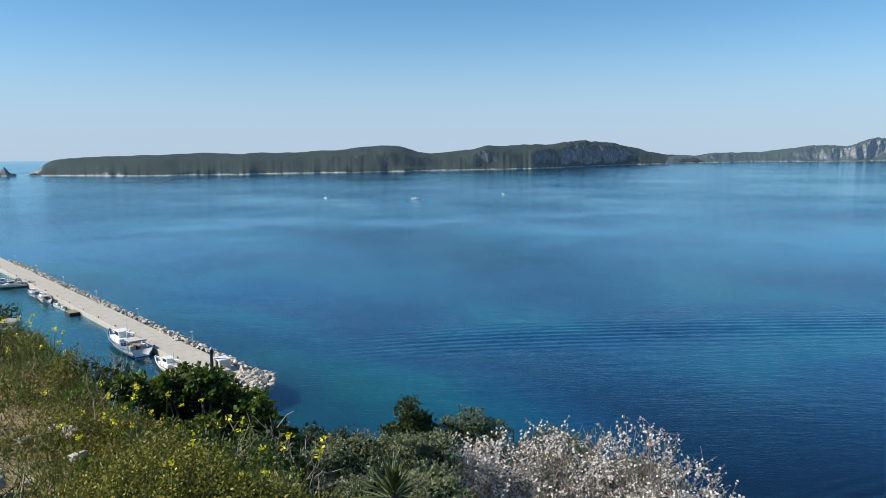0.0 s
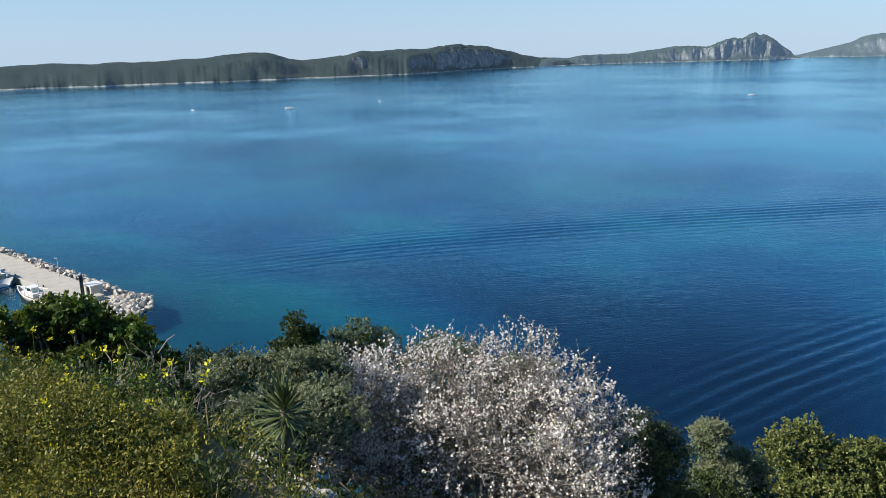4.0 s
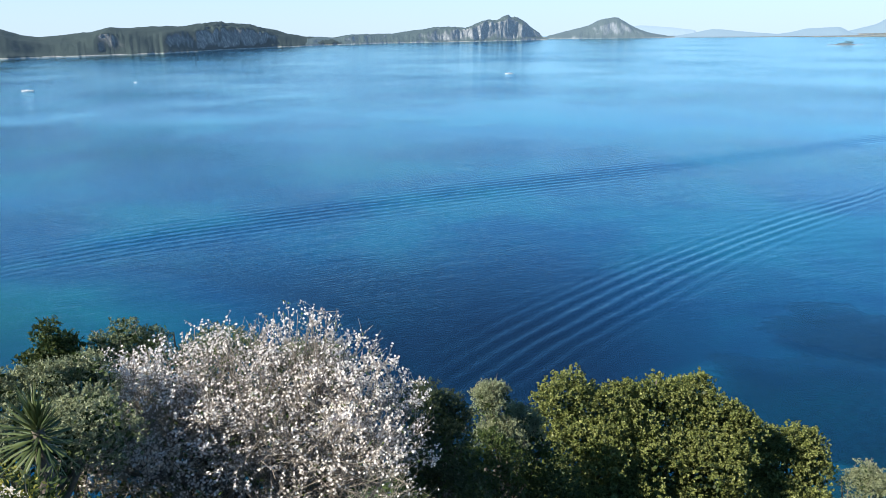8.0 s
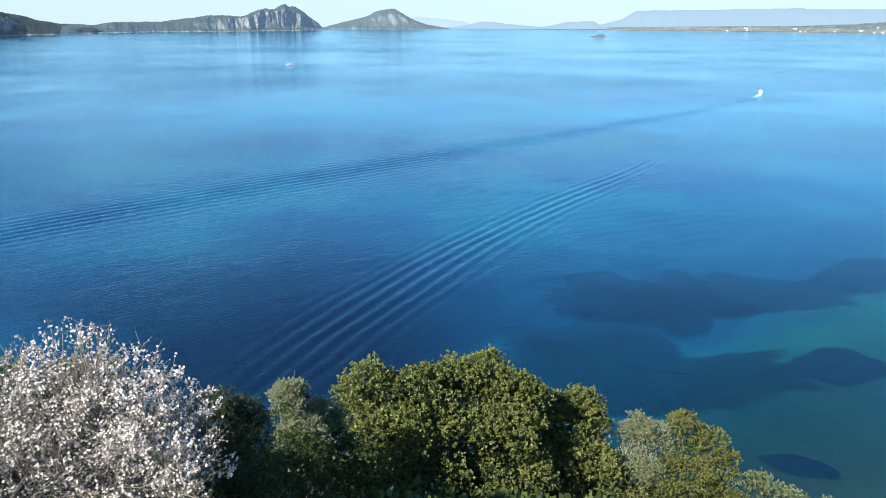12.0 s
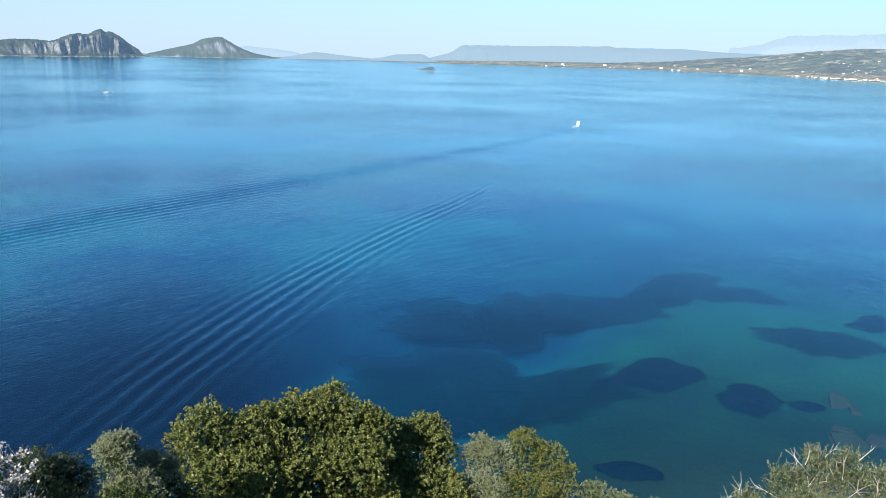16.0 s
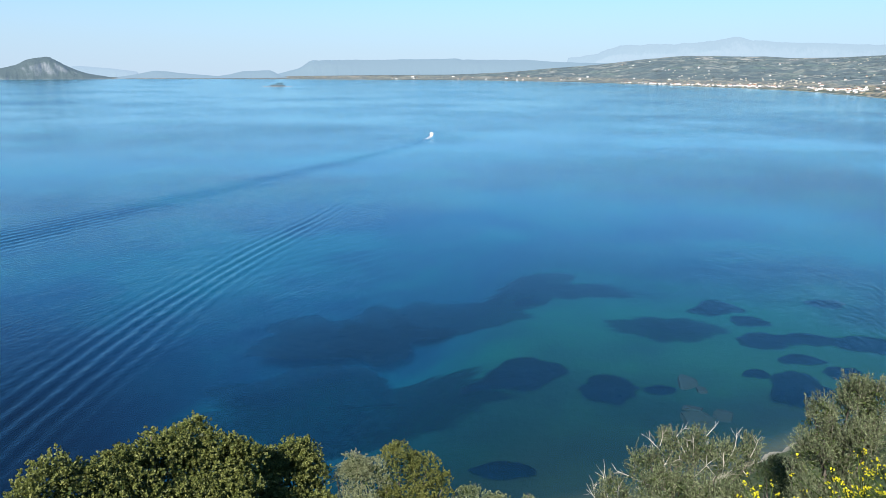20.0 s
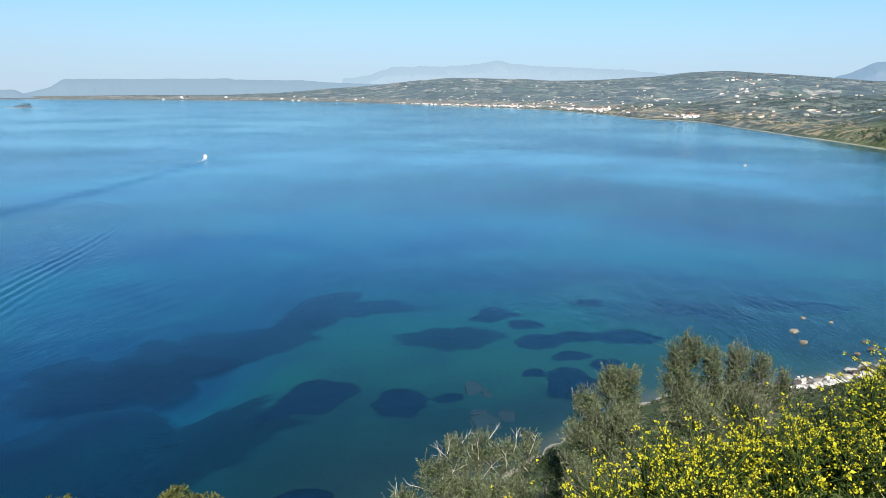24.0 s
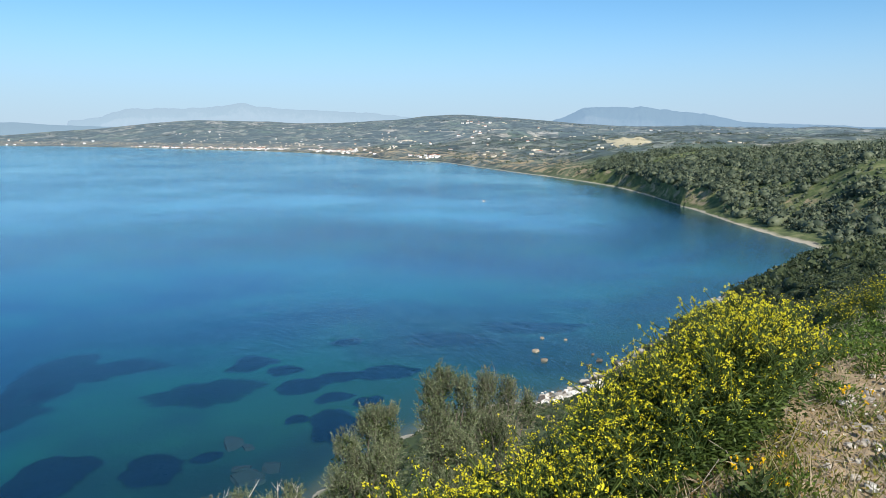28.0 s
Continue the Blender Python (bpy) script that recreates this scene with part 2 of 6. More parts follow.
def water_material():
    """Clear, nearly calm water: ripples in wind-touched patches, glassy slicks between them."""
    mat, nd, ln, bsdf = nodes_of("sea_water")
    nd.remove(bsdf)
    geo = nd.new("ShaderNodeNewGeometry")
    mp = nd.new("ShaderNodeMapping")
    mp.inputs["Rotation"].default_value = (0, 0, radians(25))
    mp.inputs["Scale"].default_value = (0.32, 1.0, 1.0)
    ln.new(geo.outputs["Position"], mp.inputs[0])
    small = tex_noise(nd, ln, mp.outputs[0], 1.1, 4, 0.6)
    swell = tex_noise(nd, ln, mp.outputs[0], 0.22, 3, 0.5)
    broad = tex_noise(nd, ln, geo.outputs["Position"], 0.0045, 4, 0.55)
    wind = ramp(nd, [(0.40, (0.12, 0.12, 0.12)), (0.52, (0.48, 0.48, 0.48)), (0.66, (1, 1, 1))])
    ln.new(broad.outputs["Fac"], wind.inputs[0])
    h = math_node(nd, ln, "ADD", small.outputs["Fac"], math_node(nd, ln, "MULTIPLY", swell.outputs["Fac"], 1.2))
    h = math_node(nd, ln, "MULTIPLY", h, wind.outputs[0])
    b = nd.new("ShaderNodeBump")
    b.inputs["Strength"].default_value, b.inputs["Distance"].default_value = 1.0, 0.27
    ln.new(h, b.inputs["Height"])
    lw = nd.new("ShaderNodeLayerWeight")
    lw.inputs["Blend"].default_value = 0.5
    ln.new(b.outputs[0], lw.inputs["Normal"])
    gloss = math_node(nd, ln, "ADD", math_node(nd, ln, "MULTIPLY", math_node(nd, ln, "POWER", lw.outputs["Facing"], 5.0), 0.978), 0.022)
    gl = nd.new("ShaderNodeBsdfGlossy")
    gl.inputs["Roughness"].default_value = 0.10
    ln.new(b.outputs[0], gl.inputs["Normal"])
    gl.inputs["Color"].default_value = (0.62, 0.88, 1.0, 1)
    tr = nd.new("ShaderNodeBsdfTransparent")
    tr.inputs[0].default_value = (0.82, 0.95, 0.98, 1)
    mx = nd.new("ShaderNodeMixShader")
    ln.new(gloss, mx.inputs[0])
    ln.new(tr.outputs[0], mx.inputs[1])
    ln.new(gl.outputs[0], mx.inputs[2])
    ln.new(mx.outputs[0], nd["Material Output"].inputs[0])
    return mat


def land_material(name="coast_land", haze_glow=0.0):
    """Farmland and scrub, sand by the shore, the sea bed below; the far coast is backdrop, its distance haze laid on as
    a bluish glow.
    """
    mat, nd, ln, bsdf = nodes_of(name)
    geo = nd.new("ShaderNodeNewGeometry")
    pos = geo.outputs["Position"]
    sep = nd.new("ShaderNodeSeparateXYZ")
    ln.new(pos, sep.inputs[0])
    z = sep.outputs["Z"]
    vor = nd.new("ShaderNodeTexVoronoi")
    vor.inputs["Scale"].default_value = 0.017
    warp = tex_noise(nd, ln, pos, 0.01, 3)
    add = nd.new("ShaderNodeVectorMath")
    add.operation = "MULTIPLY_ADD"
    ln.new(warp.outputs["Color"], add.inputs[0])
    add.inputs[1].default_value = (70, 70, 70)
    ln.new(pos, add.inputs[2])
    ln.new(add.outputs[0], vor.inputs["Vector"])
    sepc = nd.new("ShaderNodeSeparateColor")
    ln.new(vor.outputs["Color"], sepc.inputs[0])
    # field and scrub colours are shifted to blue-grey for distance haze
    fields = ramp(nd, [(0.0, (0.075, 0.105, 0.11)), (0.35, (0.105, 0.145, 0.14)), (0.6, (0.20, 0.225, 0.19)), (0.8, (0.115, 0.165, 0.13)), (1.0, (0.40, 0.38, 0.33))])
    ln.new(sepc.outputs[0], fields.inputs[0])
    scrub = tex_noise(nd, ln, pos, 0.035, 8, 0.75)
    sc = ramp(nd, [(0.42, (0, 0, 0)), (0.56, (1, 1, 1))])
    ln.new(scrub.outputs["Fac"], sc.inputs[0])
    land = mix_color(nd, ln, sc.outputs[0], (0.052, 0.072, 0.074), fields.outputs[0])
    fine = tex_noise(nd, ln, pos, 0.5, 6, 0.7)
    land = mix_color(nd, ln, 0.5, land, mix_color(nd, ln, fine.outputs["Fac"], (0.4, 0.4, 0.4), (1.5, 1.5, 1.5)), "MULTIPLY")
    # bare earth and pale rock on steep faces
    nz = nd.new("ShaderNodeSeparateXYZ")
    ln.new(geo.outputs["Normal"], nz.inputs[0])
    steep = ramp(nd, [(0.62, (1, 1, 1)), (0.8, (0, 0, 0))])
    ln.new(nz.outputs["Z"], steep.inputs[0])
    land = mix_color(nd, ln, steep.outputs[0], land, (0.19, 0.17, 0.11))
    # green turf on the near headland
    far = nd.new("ShaderNodeVectorMath")
    far.operation = "LENGTH"
    ln.new(pos, far.inputs[0])
    turf = ramp(nd, [(0.75, (0.85, 0.85, 0.85)), (1.0, (0, 0, 0))])
    ln.new(math_node(nd, ln, "MULTIPLY", far.outputs["Value"], 0.001), turf.inputs[0])
    gt = tex_noise(nd, ln, pos, 0.12, 6, 0.7)
    gr = ramp(nd, [(0.35, (0.055, 0.075, 0.03)), (0.5, (0.11, 0.145, 0.05)), (0.65, (0.24, 0.24, 0.11))])
    ln.new(gt.outputs["Fac"], gr.inputs[0])
    land = mix_color(nd, ln, turf.outputs[0], land, gr.outputs[0])
    # eroded tan banks just above the shore
    ero = tex_noise(nd, ln, pos, 0.07, 6, 0.7)
    band = ramp(nd, [(0.10, (0, 0, 0)), (0.16, (1, 1, 1)), (0.60, (1, 1, 1)), (0.80, (0, 0, 0))])
    ln.new(math_node(nd, ln, "MULTIPLY", z, 0.05), band.inputs[0])
    er = ramp(nd, [(0.50, (0, 0, 0)), (0.56, (1, 1, 1))])
    ln.new(ero.outputs["Fac"], er.inputs[0])
    land = mix_color(nd, ln, mix_color(nd, ln, 1.0, band.outputs[0], er.outputs[0], "MULTIPLY"), land, (0.33, 0.27, 0.17))
    # sand and shingle up to three metres
    wob = math_node(nd, ln, "ADD", z, math_node(nd, ln, "MULTIPLY", scrub.outputs["Fac"], 2.5))
    shore = ramp(nd, [(0.058, (1, 1, 1)), (0.078, (0, 0, 0))])
    ln.new(math_node(nd, ln, "MULTIPLY", wob, 0.04), shore.inputs[0])
    land = mix_color(nd, ln, shore.outputs[0], land, (0.42, 0.38, 0.30))
    # the bed of the sea: sand in the shallows, patchy meadow; water's dimming with depth painted in
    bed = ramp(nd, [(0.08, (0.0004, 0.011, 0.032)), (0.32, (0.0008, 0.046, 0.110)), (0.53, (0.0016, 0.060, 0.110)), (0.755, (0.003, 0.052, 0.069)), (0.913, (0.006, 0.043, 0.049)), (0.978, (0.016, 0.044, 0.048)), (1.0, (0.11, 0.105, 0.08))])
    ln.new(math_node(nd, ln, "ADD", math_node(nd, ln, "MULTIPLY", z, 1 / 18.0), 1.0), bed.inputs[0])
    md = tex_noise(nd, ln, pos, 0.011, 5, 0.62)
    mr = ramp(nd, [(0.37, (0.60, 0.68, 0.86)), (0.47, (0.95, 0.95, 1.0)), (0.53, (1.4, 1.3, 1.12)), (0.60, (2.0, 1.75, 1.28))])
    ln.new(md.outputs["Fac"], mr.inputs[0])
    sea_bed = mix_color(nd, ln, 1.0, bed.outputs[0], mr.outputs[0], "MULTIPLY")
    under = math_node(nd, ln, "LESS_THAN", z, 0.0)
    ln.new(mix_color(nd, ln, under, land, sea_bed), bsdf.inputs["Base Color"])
    bsdf.inputs["Roughness"].default_value = 0.95
    bsdf.inputs["Specular IOR Level"].default_value = 0.1
    add_bump(nd, ln, bsdf, fine.outputs["Fac"], 0.5, 0.6)
    # haze over the distant coast, painted as bluish emission
    if haze_glow:
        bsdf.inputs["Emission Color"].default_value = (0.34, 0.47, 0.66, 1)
        bsdf.inputs["Emission Strength"].default_value = haze_glow
    return mat


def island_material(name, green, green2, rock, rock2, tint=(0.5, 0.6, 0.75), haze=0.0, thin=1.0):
    """Maquis and bare limestone: rock where it is steep or where the soil is thin; haze is laid on as a glow."""
    mat, nd, ln, bsdf = nodes_of(name)
    geo = nd.new("ShaderNodeNewGeometry")
    pos = geo.outputs["Position"]
    mp = nd.new("ShaderNodeMapping")
    mp.inputs["Scale"].default_value = (1, 1, 0.5)
    ln.new(pos, mp.inputs[0])
    a = tex_noise(nd, ln, mp.outputs[0], 0.03, 8, 0.75)
    b = tex_noise(nd, ln, mp.outputs[0], 0.11, 7, 0.8)
    nz = nd.new("ShaderNodeSeparateXYZ")
    ln.new(geo.outputs["Normal"], nz.inputs[0])
    k = math_node(nd, ln, "ADD", math_node(nd, ln, "MULTIPLY", nz.outputs["Z"], 0.9), math_node(nd, ln, "MULTIPLY", a.outputs["Fac"], 0.5))
    k = math_node(nd, ln, "ADD", k, math_node(nd, ln, "MULTIPLY", b.outputs["Fac"], 0.7))
    bare = ramp(nd, [((thin - 0.08) / 2, (1, 1, 1)), ((thin + 0.10) / 2, (0, 0, 0))])
    ln.new(math_node(nd, ln, "MULTIPLY", k, 0.5), bare.inputs[0])
    g = mix_color(nd, ln, b.outputs["Fac"], green, green2)
    crag = ramp(nd, [(0.47, (0, 0, 0)), (0.62, (1, 1, 1))])
    ln.new(b.outputs["Fac"], crag.inputs[0])
    r = mix_color(nd, ln, crag.outputs[0], rock, rock2)
    col = mix_color(nd, ln, bare.outputs[0], g, r)
    # washed rock along the water
    sep = nd.new("ShaderNodeSeparateXYZ")
    ln.new(pos, sep.inputs[0])
    w = ramp(nd, [(0.09, (1, 1, 1)), (0.13, (0, 0, 0))])
    ln.new(math_node(nd, ln, "MULTIPLY", math_node(nd, ln, "ADD", sep.outputs["Z"], math_node(nd, ln, "MULTIPLY", a.outputs["Fac"], 9.0)), 0.02), w.inputs[0])
    col = mix_color(nd, ln, w.outputs[0], col, rock2)
    ln.new(col, bsdf.inputs["Base Color"])
    bsdf.inputs["Roughness"].default_value = 0.95
    bsdf.inputs["Specular IOR Level"].default_value = 0.1
    add_bump(nd, ln, bsdf, b.outputs["Fac"], 0.8, 3.0)
    # distance haze, put in as an even bluish emission
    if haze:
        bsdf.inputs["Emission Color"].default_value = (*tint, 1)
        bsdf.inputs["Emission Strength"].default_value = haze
    return mat


def seagrass_material():
    """Dark blades, sparse towards the rim of a patch, where the bed shows between them."""
    mat, nd, ln, bsdf = nodes_of("seagrass_bed")
    pos = nd.new("ShaderNodeNewGeometry").outputs["Position"]
    n = tex_noise(nd, ln, pos, 0.35, 6, 0.7)
    ln.new(mix_color(nd, ln, n.outputs["Fac"], (0.0008, 0.016, 0.042), (0.0016, 0.026, 0.058)), bsdf.inputs["Base Color"])
    bsdf.inputs["Roughness"].default_value, bsdf.inputs["Specular IOR Level"].default_value = 0.95, 0.1
    cover = nd.new("ShaderNodeAttribute")
    cover.attribute_name = "cover"
    speck = tex_noise(nd, ln, pos, 0.9, 4, 0.7)
    thick = ramp(nd, [(0.40, (0, 0, 0)), (0.95, (0.92, 0.92, 0.92))])
    ln.new(math_node(nd, ln, "ADD", cover.outputs["Fac"], math_node(nd, ln, "MULTIPLY", math_node(nd, ln, "SUBTRACT", speck.outputs["Fac"], 0.5), 0.6)), thick.inputs[0])
    clear = nd.new("ShaderNodeBsdfTransparent")
    mx = nd.new("ShaderNodeMixShader")
    ln.new(thick.outputs[0], mx.inputs[0])
    ln.new(clear.outputs[0], mx.inputs[1])
    ln.new(bsdf.outputs[0], mx.inputs[2])
    ln.new(mx.outputs[0], nd["Material Output"].inputs[0])
    return mat


WATER = water_material()
LAND = land_material()
HAZED_MIDDLE_LAND = land_material("hazed_middle_coast_land", 0.04)
HAZED_FAR_LAND = land_material("hazed_far_coast_land", 0.125)
SOIL = surface("stony_soil", [(0.30, (0.10, 0.095, 0.045)), (0.43, (0.19, 0.15, 0.08)), (0.54, (0.37, 0.28, 0.18)), (0.68, (0.55, 0.45, 0.33))], 0.9, 0.95, 0.8, 0.05, 9.0)
# farther land takes a stronger haze glow, painted in by emission
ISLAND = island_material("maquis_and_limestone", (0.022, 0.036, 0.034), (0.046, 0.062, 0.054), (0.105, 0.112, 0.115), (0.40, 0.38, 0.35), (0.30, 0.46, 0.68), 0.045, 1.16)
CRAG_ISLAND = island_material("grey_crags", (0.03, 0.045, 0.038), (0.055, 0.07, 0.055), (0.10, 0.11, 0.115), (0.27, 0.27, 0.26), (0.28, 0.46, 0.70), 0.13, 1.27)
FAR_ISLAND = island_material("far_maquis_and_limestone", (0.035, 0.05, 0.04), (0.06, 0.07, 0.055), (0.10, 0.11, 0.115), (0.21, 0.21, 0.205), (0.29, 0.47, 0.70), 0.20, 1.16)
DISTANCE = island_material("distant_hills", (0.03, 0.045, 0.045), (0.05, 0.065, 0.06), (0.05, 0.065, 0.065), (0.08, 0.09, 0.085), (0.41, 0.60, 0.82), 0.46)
MOUNTAIN = island_material("haze_blue_mountain", (0.05, 0.07, 0.06), (0.06, 0.08, 0.07), (0.08, 0.10, 0.09), (0.10, 0.11, 0.10), (0.28, 0.45, 0.72), 0.50)
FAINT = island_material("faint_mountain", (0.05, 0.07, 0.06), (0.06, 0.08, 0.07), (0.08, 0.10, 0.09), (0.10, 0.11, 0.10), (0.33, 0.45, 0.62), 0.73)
CONCRETE = surface("old_concrete", [(0.3, (0.33, 0.31, 0.27)), (0.5, (0.47, 0.44, 0.38)), (0.7, (0.56, 0.53, 0.47))], 0.6, 0.9, 0.3, 0.02)
# concrete under water, with the water's dimming put into its colour
DIMMED_FOOTING = surface("water_dimmed_footing", [(0.3, (0.001, 0.02, 0.045)), (0.6, (0.003, 0.04, 0.07))], 0.8, 0.95, 0.4, 0.05)
LIMESTONE = surface("pale_limestone", [(0.3, (0.28, 0.25, 0.21)), (0.5, (0.46, 0.42, 0.36)), (0.7, (0.62, 0.58, 0.52))], 2.0, 0.9, 0.5, 0.05, vary=0.25)
WHITE_ROCK = surface("white_washed_rock", [(0.3, (0.5, 0.47, 0.42)), (0.5, (0.72, 0.69, 0.63)), (0.7, (0.82, 0.79, 0.74))], 2.0, 0.9, 0.5, 0.05)
DARK_ROCK = surface("dark_wet_rock", [(0.3, (0.05, 0.045, 0.04)), (0.5, (0.12, 0.10, 0.08)), (0.7, (0.25, 0.21, 0.16))], 2.0, 0.8, 0.5, 0.05)
BARK = surface("grey_bark", [(0.3, (0.07, 0.06, 0.05)), (0.5, (0.14, 0.12, 0.10)), (0.7, (0.24, 0.21, 0.18))], 6.0, 0.9, 0.6, 0.01)
TWIG = surface("pale_twigs", [(0.3, (0.14, 0.12, 0.10)), (0.5, (0.26, 0.23, 0.19)), (0.7, (0.40, 0.36, 0.31))], 9.0, 0.9, 0.3, 0.005)
BLEACHED = surface("bleached_wood", [(0.3, (0.40, 0.37, 0.33)), (0.5, (0.56, 0.53, 0.48)), (0.7, (0.68, 0.65, 0.60))], 6.0, 0.9, 0.3, 0.005)
DRY = surface("dry_stalks", [(0.3, (0.20, 0.16, 0.10)), (0.5, (0.34, 0.28, 0.18)), (0.7, (0.50, 0.43, 0.31))], 7.0, 0.9, 0.2, 0.005)
LEAF_CAROB = foliage("carob_leaf", (0.032, 0.047, 0.014), (0.135, 0.16, 0.042), (0.34, 0.355, 0.13), 0.2, 0.5, 0.25)
LEAF_YELLOW = foliage("yellow_green_leaf", (0.05, 0.062, 0.018), (0.14, 0.158, 0.042), (0.28, 0.285, 0.09), 0.25)
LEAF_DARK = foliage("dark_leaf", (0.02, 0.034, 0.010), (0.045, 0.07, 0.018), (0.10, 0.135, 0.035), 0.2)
LEAF_OLIVE = foliage("olive_leaf", (0.018, 0.028, 0.012), (0.11, 0.145, 0.068), (0.37, 0.42, 0.25), 0.08)
LEAF_SAGE = foliage("sage_leaf", (0.07, 0.085, 0.046), (0.23, 0.26, 0.145), (0.42, 0.455, 0.28), 0.18)
LEAF_BROAD = foliage("broad_leaf", (0.03, 0.05, 0.010), (0.10, 0.14, 0.022), (0.25, 0.28, 0.05), 0.3)
HERB = foliage("bank_herbs", (0.022, 0.032, 0.006), (0.14, 0.148, 0.022), (0.42, 0.36, 0.07), 0.3)
OCHRE = foliage("ochre_herbs", (0.07, 0.045, 0.016), (0.21, 0.13, 0.045), (0.42, 0.29, 0.12), 0.2)
LEAF_BRIGHT = foliage("bright_green_leaf", (0.03, 0.05, 0.01), (0.085, 0.145, 0.022), (0.20, 0.28, 0.05), 0.3)
LEAF_SCRUB = foliage("maquis_leaf", (0.018, 0.030, 0.013), (0.045, 0.064, 0.028), (0.10, 0.125, 0.055), 0.15)
GRASS = foliage("bank_grass", (0.05, 0.075, 0.016), (0.125, 0.155, 0.03), (0.29, 0.265, 0.085), 0.3)
PETAL_WHITE = foliage("almond_petal", (0.64, 0.57, 0.53), (0.80, 0.76, 0.72), (0.90, 0.87, 0.84), 0.3)
PETAL_YELLOW = foliage("mustard_petal", (0.50, 0.43, 0.012), (0.76, 0.69, 0.025), (0.90, 0.85, 0.09), 0.35)
# leaf colour of the far trees, turned blue-grey to paint in haze
LEAF_FAR_HAZED = foliage("hazed_far_olive_leaf", (0.030, 0.045, 0.046), (0.046, 0.064, 0.062), (0.07, 0.09, 0.08), 0.1)
LEAF_MAQUIS = foliage("grey_green_maquis_leaf", (0.034, 0.050, 0.034), (0.075, 0.098, 0.060), (0.15, 0.175, 0.105), 0.12)
LEAF_MUSTARD = foliage("mustard_leaf", (0.018, 0.036, 0.008), (0.055, 0.092, 0.018), (0.14, 0.19, 0.04), 0.25)
PETAL_ORANGE = foliage("marigold_petal", (0.78, 0.42, 0.005), (0.85, 0.55, 0.01), (0.9, 0.66, 0.02), 0.3)
YUCCA_LEAF = foliage("yucca_leaf", (0.03, 0.05, 0.02), (0.08, 0.11, 0.04), (0.18, 0.21, 0.09), 0.1, 0.4)
SEAGRASS = seagrass_material()
SUNK_ROCK = surface("weedy_sunken_rock", [(0.3, (0.003, 0.022, 0.030)), (0.5, (0.010, 0.030, 0.034)), (0.7, (0.020, 0.036, 0.036))], 0.5, 0.95, 0.5, 0.2)
WHITE_PAINT = plain("white_paint", (0.80, 0.80, 0.78), 0.45)
BLUE_PAINT = plain("blue_paint", (0.05, 0.20, 0.42), 0.4)
DARK_GLASS = plain("dark_window", (0.02, 0.03, 0.04), 0.1)
DECK_WOOD = plain("worn_deck", (0.30, 0.24, 0.17), 0.7)
TILE_ROOF = plain("terracotta_tiles", (0.36, 0.15, 0.08), 0.8)
CREAM_WALL = plain("cream_render", (0.66, 0.60, 0.48), 0.8)
RUBBER = plain("black_rubber", (0.02, 0.02, 0.02), 0.7)
HOSE_BLUE = plain("blue_hose", (0.03, 0.08, 0.42), 0.35)
FOAM = plain("white_foam", (0.85, 0.88, 0.90), 0.8)
RUST = plain("rusty_net", (0.28, 0.14, 0.06), 0.9)

# ---- the lie of the land ----
EDGE = [(-180, 60), (-60, 30), (-40, 16), (-32, 11.5), (-29.5, 9.3), (-26.5, 7.3), (-24, 6.0), (-22, 5.1), (-20, 4.5), (-10, 3.5), (0, 2.5), (8, 1.8), (20, 1.5), (60, 1.4), (92, 1.5), (100, 2.2), (107, 2.8), (112, 3.2), (116, 3.6), (121.5, 4.2), (126, 5.1), (129, 6.6), (134, 7.6), (138, 9), (145, 20), (180, 60)]
NEAR_SHORE = [(-180, 500), (-60, 400), (-42, 210), (-32, 135), (-22, 86), (0, 68), (40, 66), (70, 68), (76, 66), (84, 72), (92, 84), (100, 104), (106, 118), (113, 126), (116, 136), (119, 152), (122, 178), (125, 208), (127.5, 240), (130, 290), (133, 360), (145, 500), (180, 500)]
FAR_SHORE = [(36, 4700), (40, 4150), (50, 3950), (62, 3700), (74, 3450), (81, 2950), (86, 2480), (93, 2070), (98, 1640), (100, 1420), (104, 1330), (107, 1100), (110, 940), (113.7, 812), (117, 710), (119.5, 613), (122, 520), (124, 467), (126, 414), (129, 370), (131.5, 341), (134, 300), (180, 300)]
RIDGE = [(54, 12), (58, 20), (64, 26), (70, 30), (74, 44), (80, 83), (86, 125), (92, 117), (94, 109), (101, 131), (105, 151), (108, 136), (112, 111), (114, 96), (118, 74), (125, 66), (135, 54), (160, 60)]
BLUFF = [(113, 0), (116, 4), (119.5, 9), (123, 17), (126, 21), (129, 24), (132.5, 27), (135, 29), (140, 33), (180, 40)]
SCARP = [(111, 0), (114, 4), (117, 9), (120, 12), (123, 11), (125.5, 5), (128, 0)]


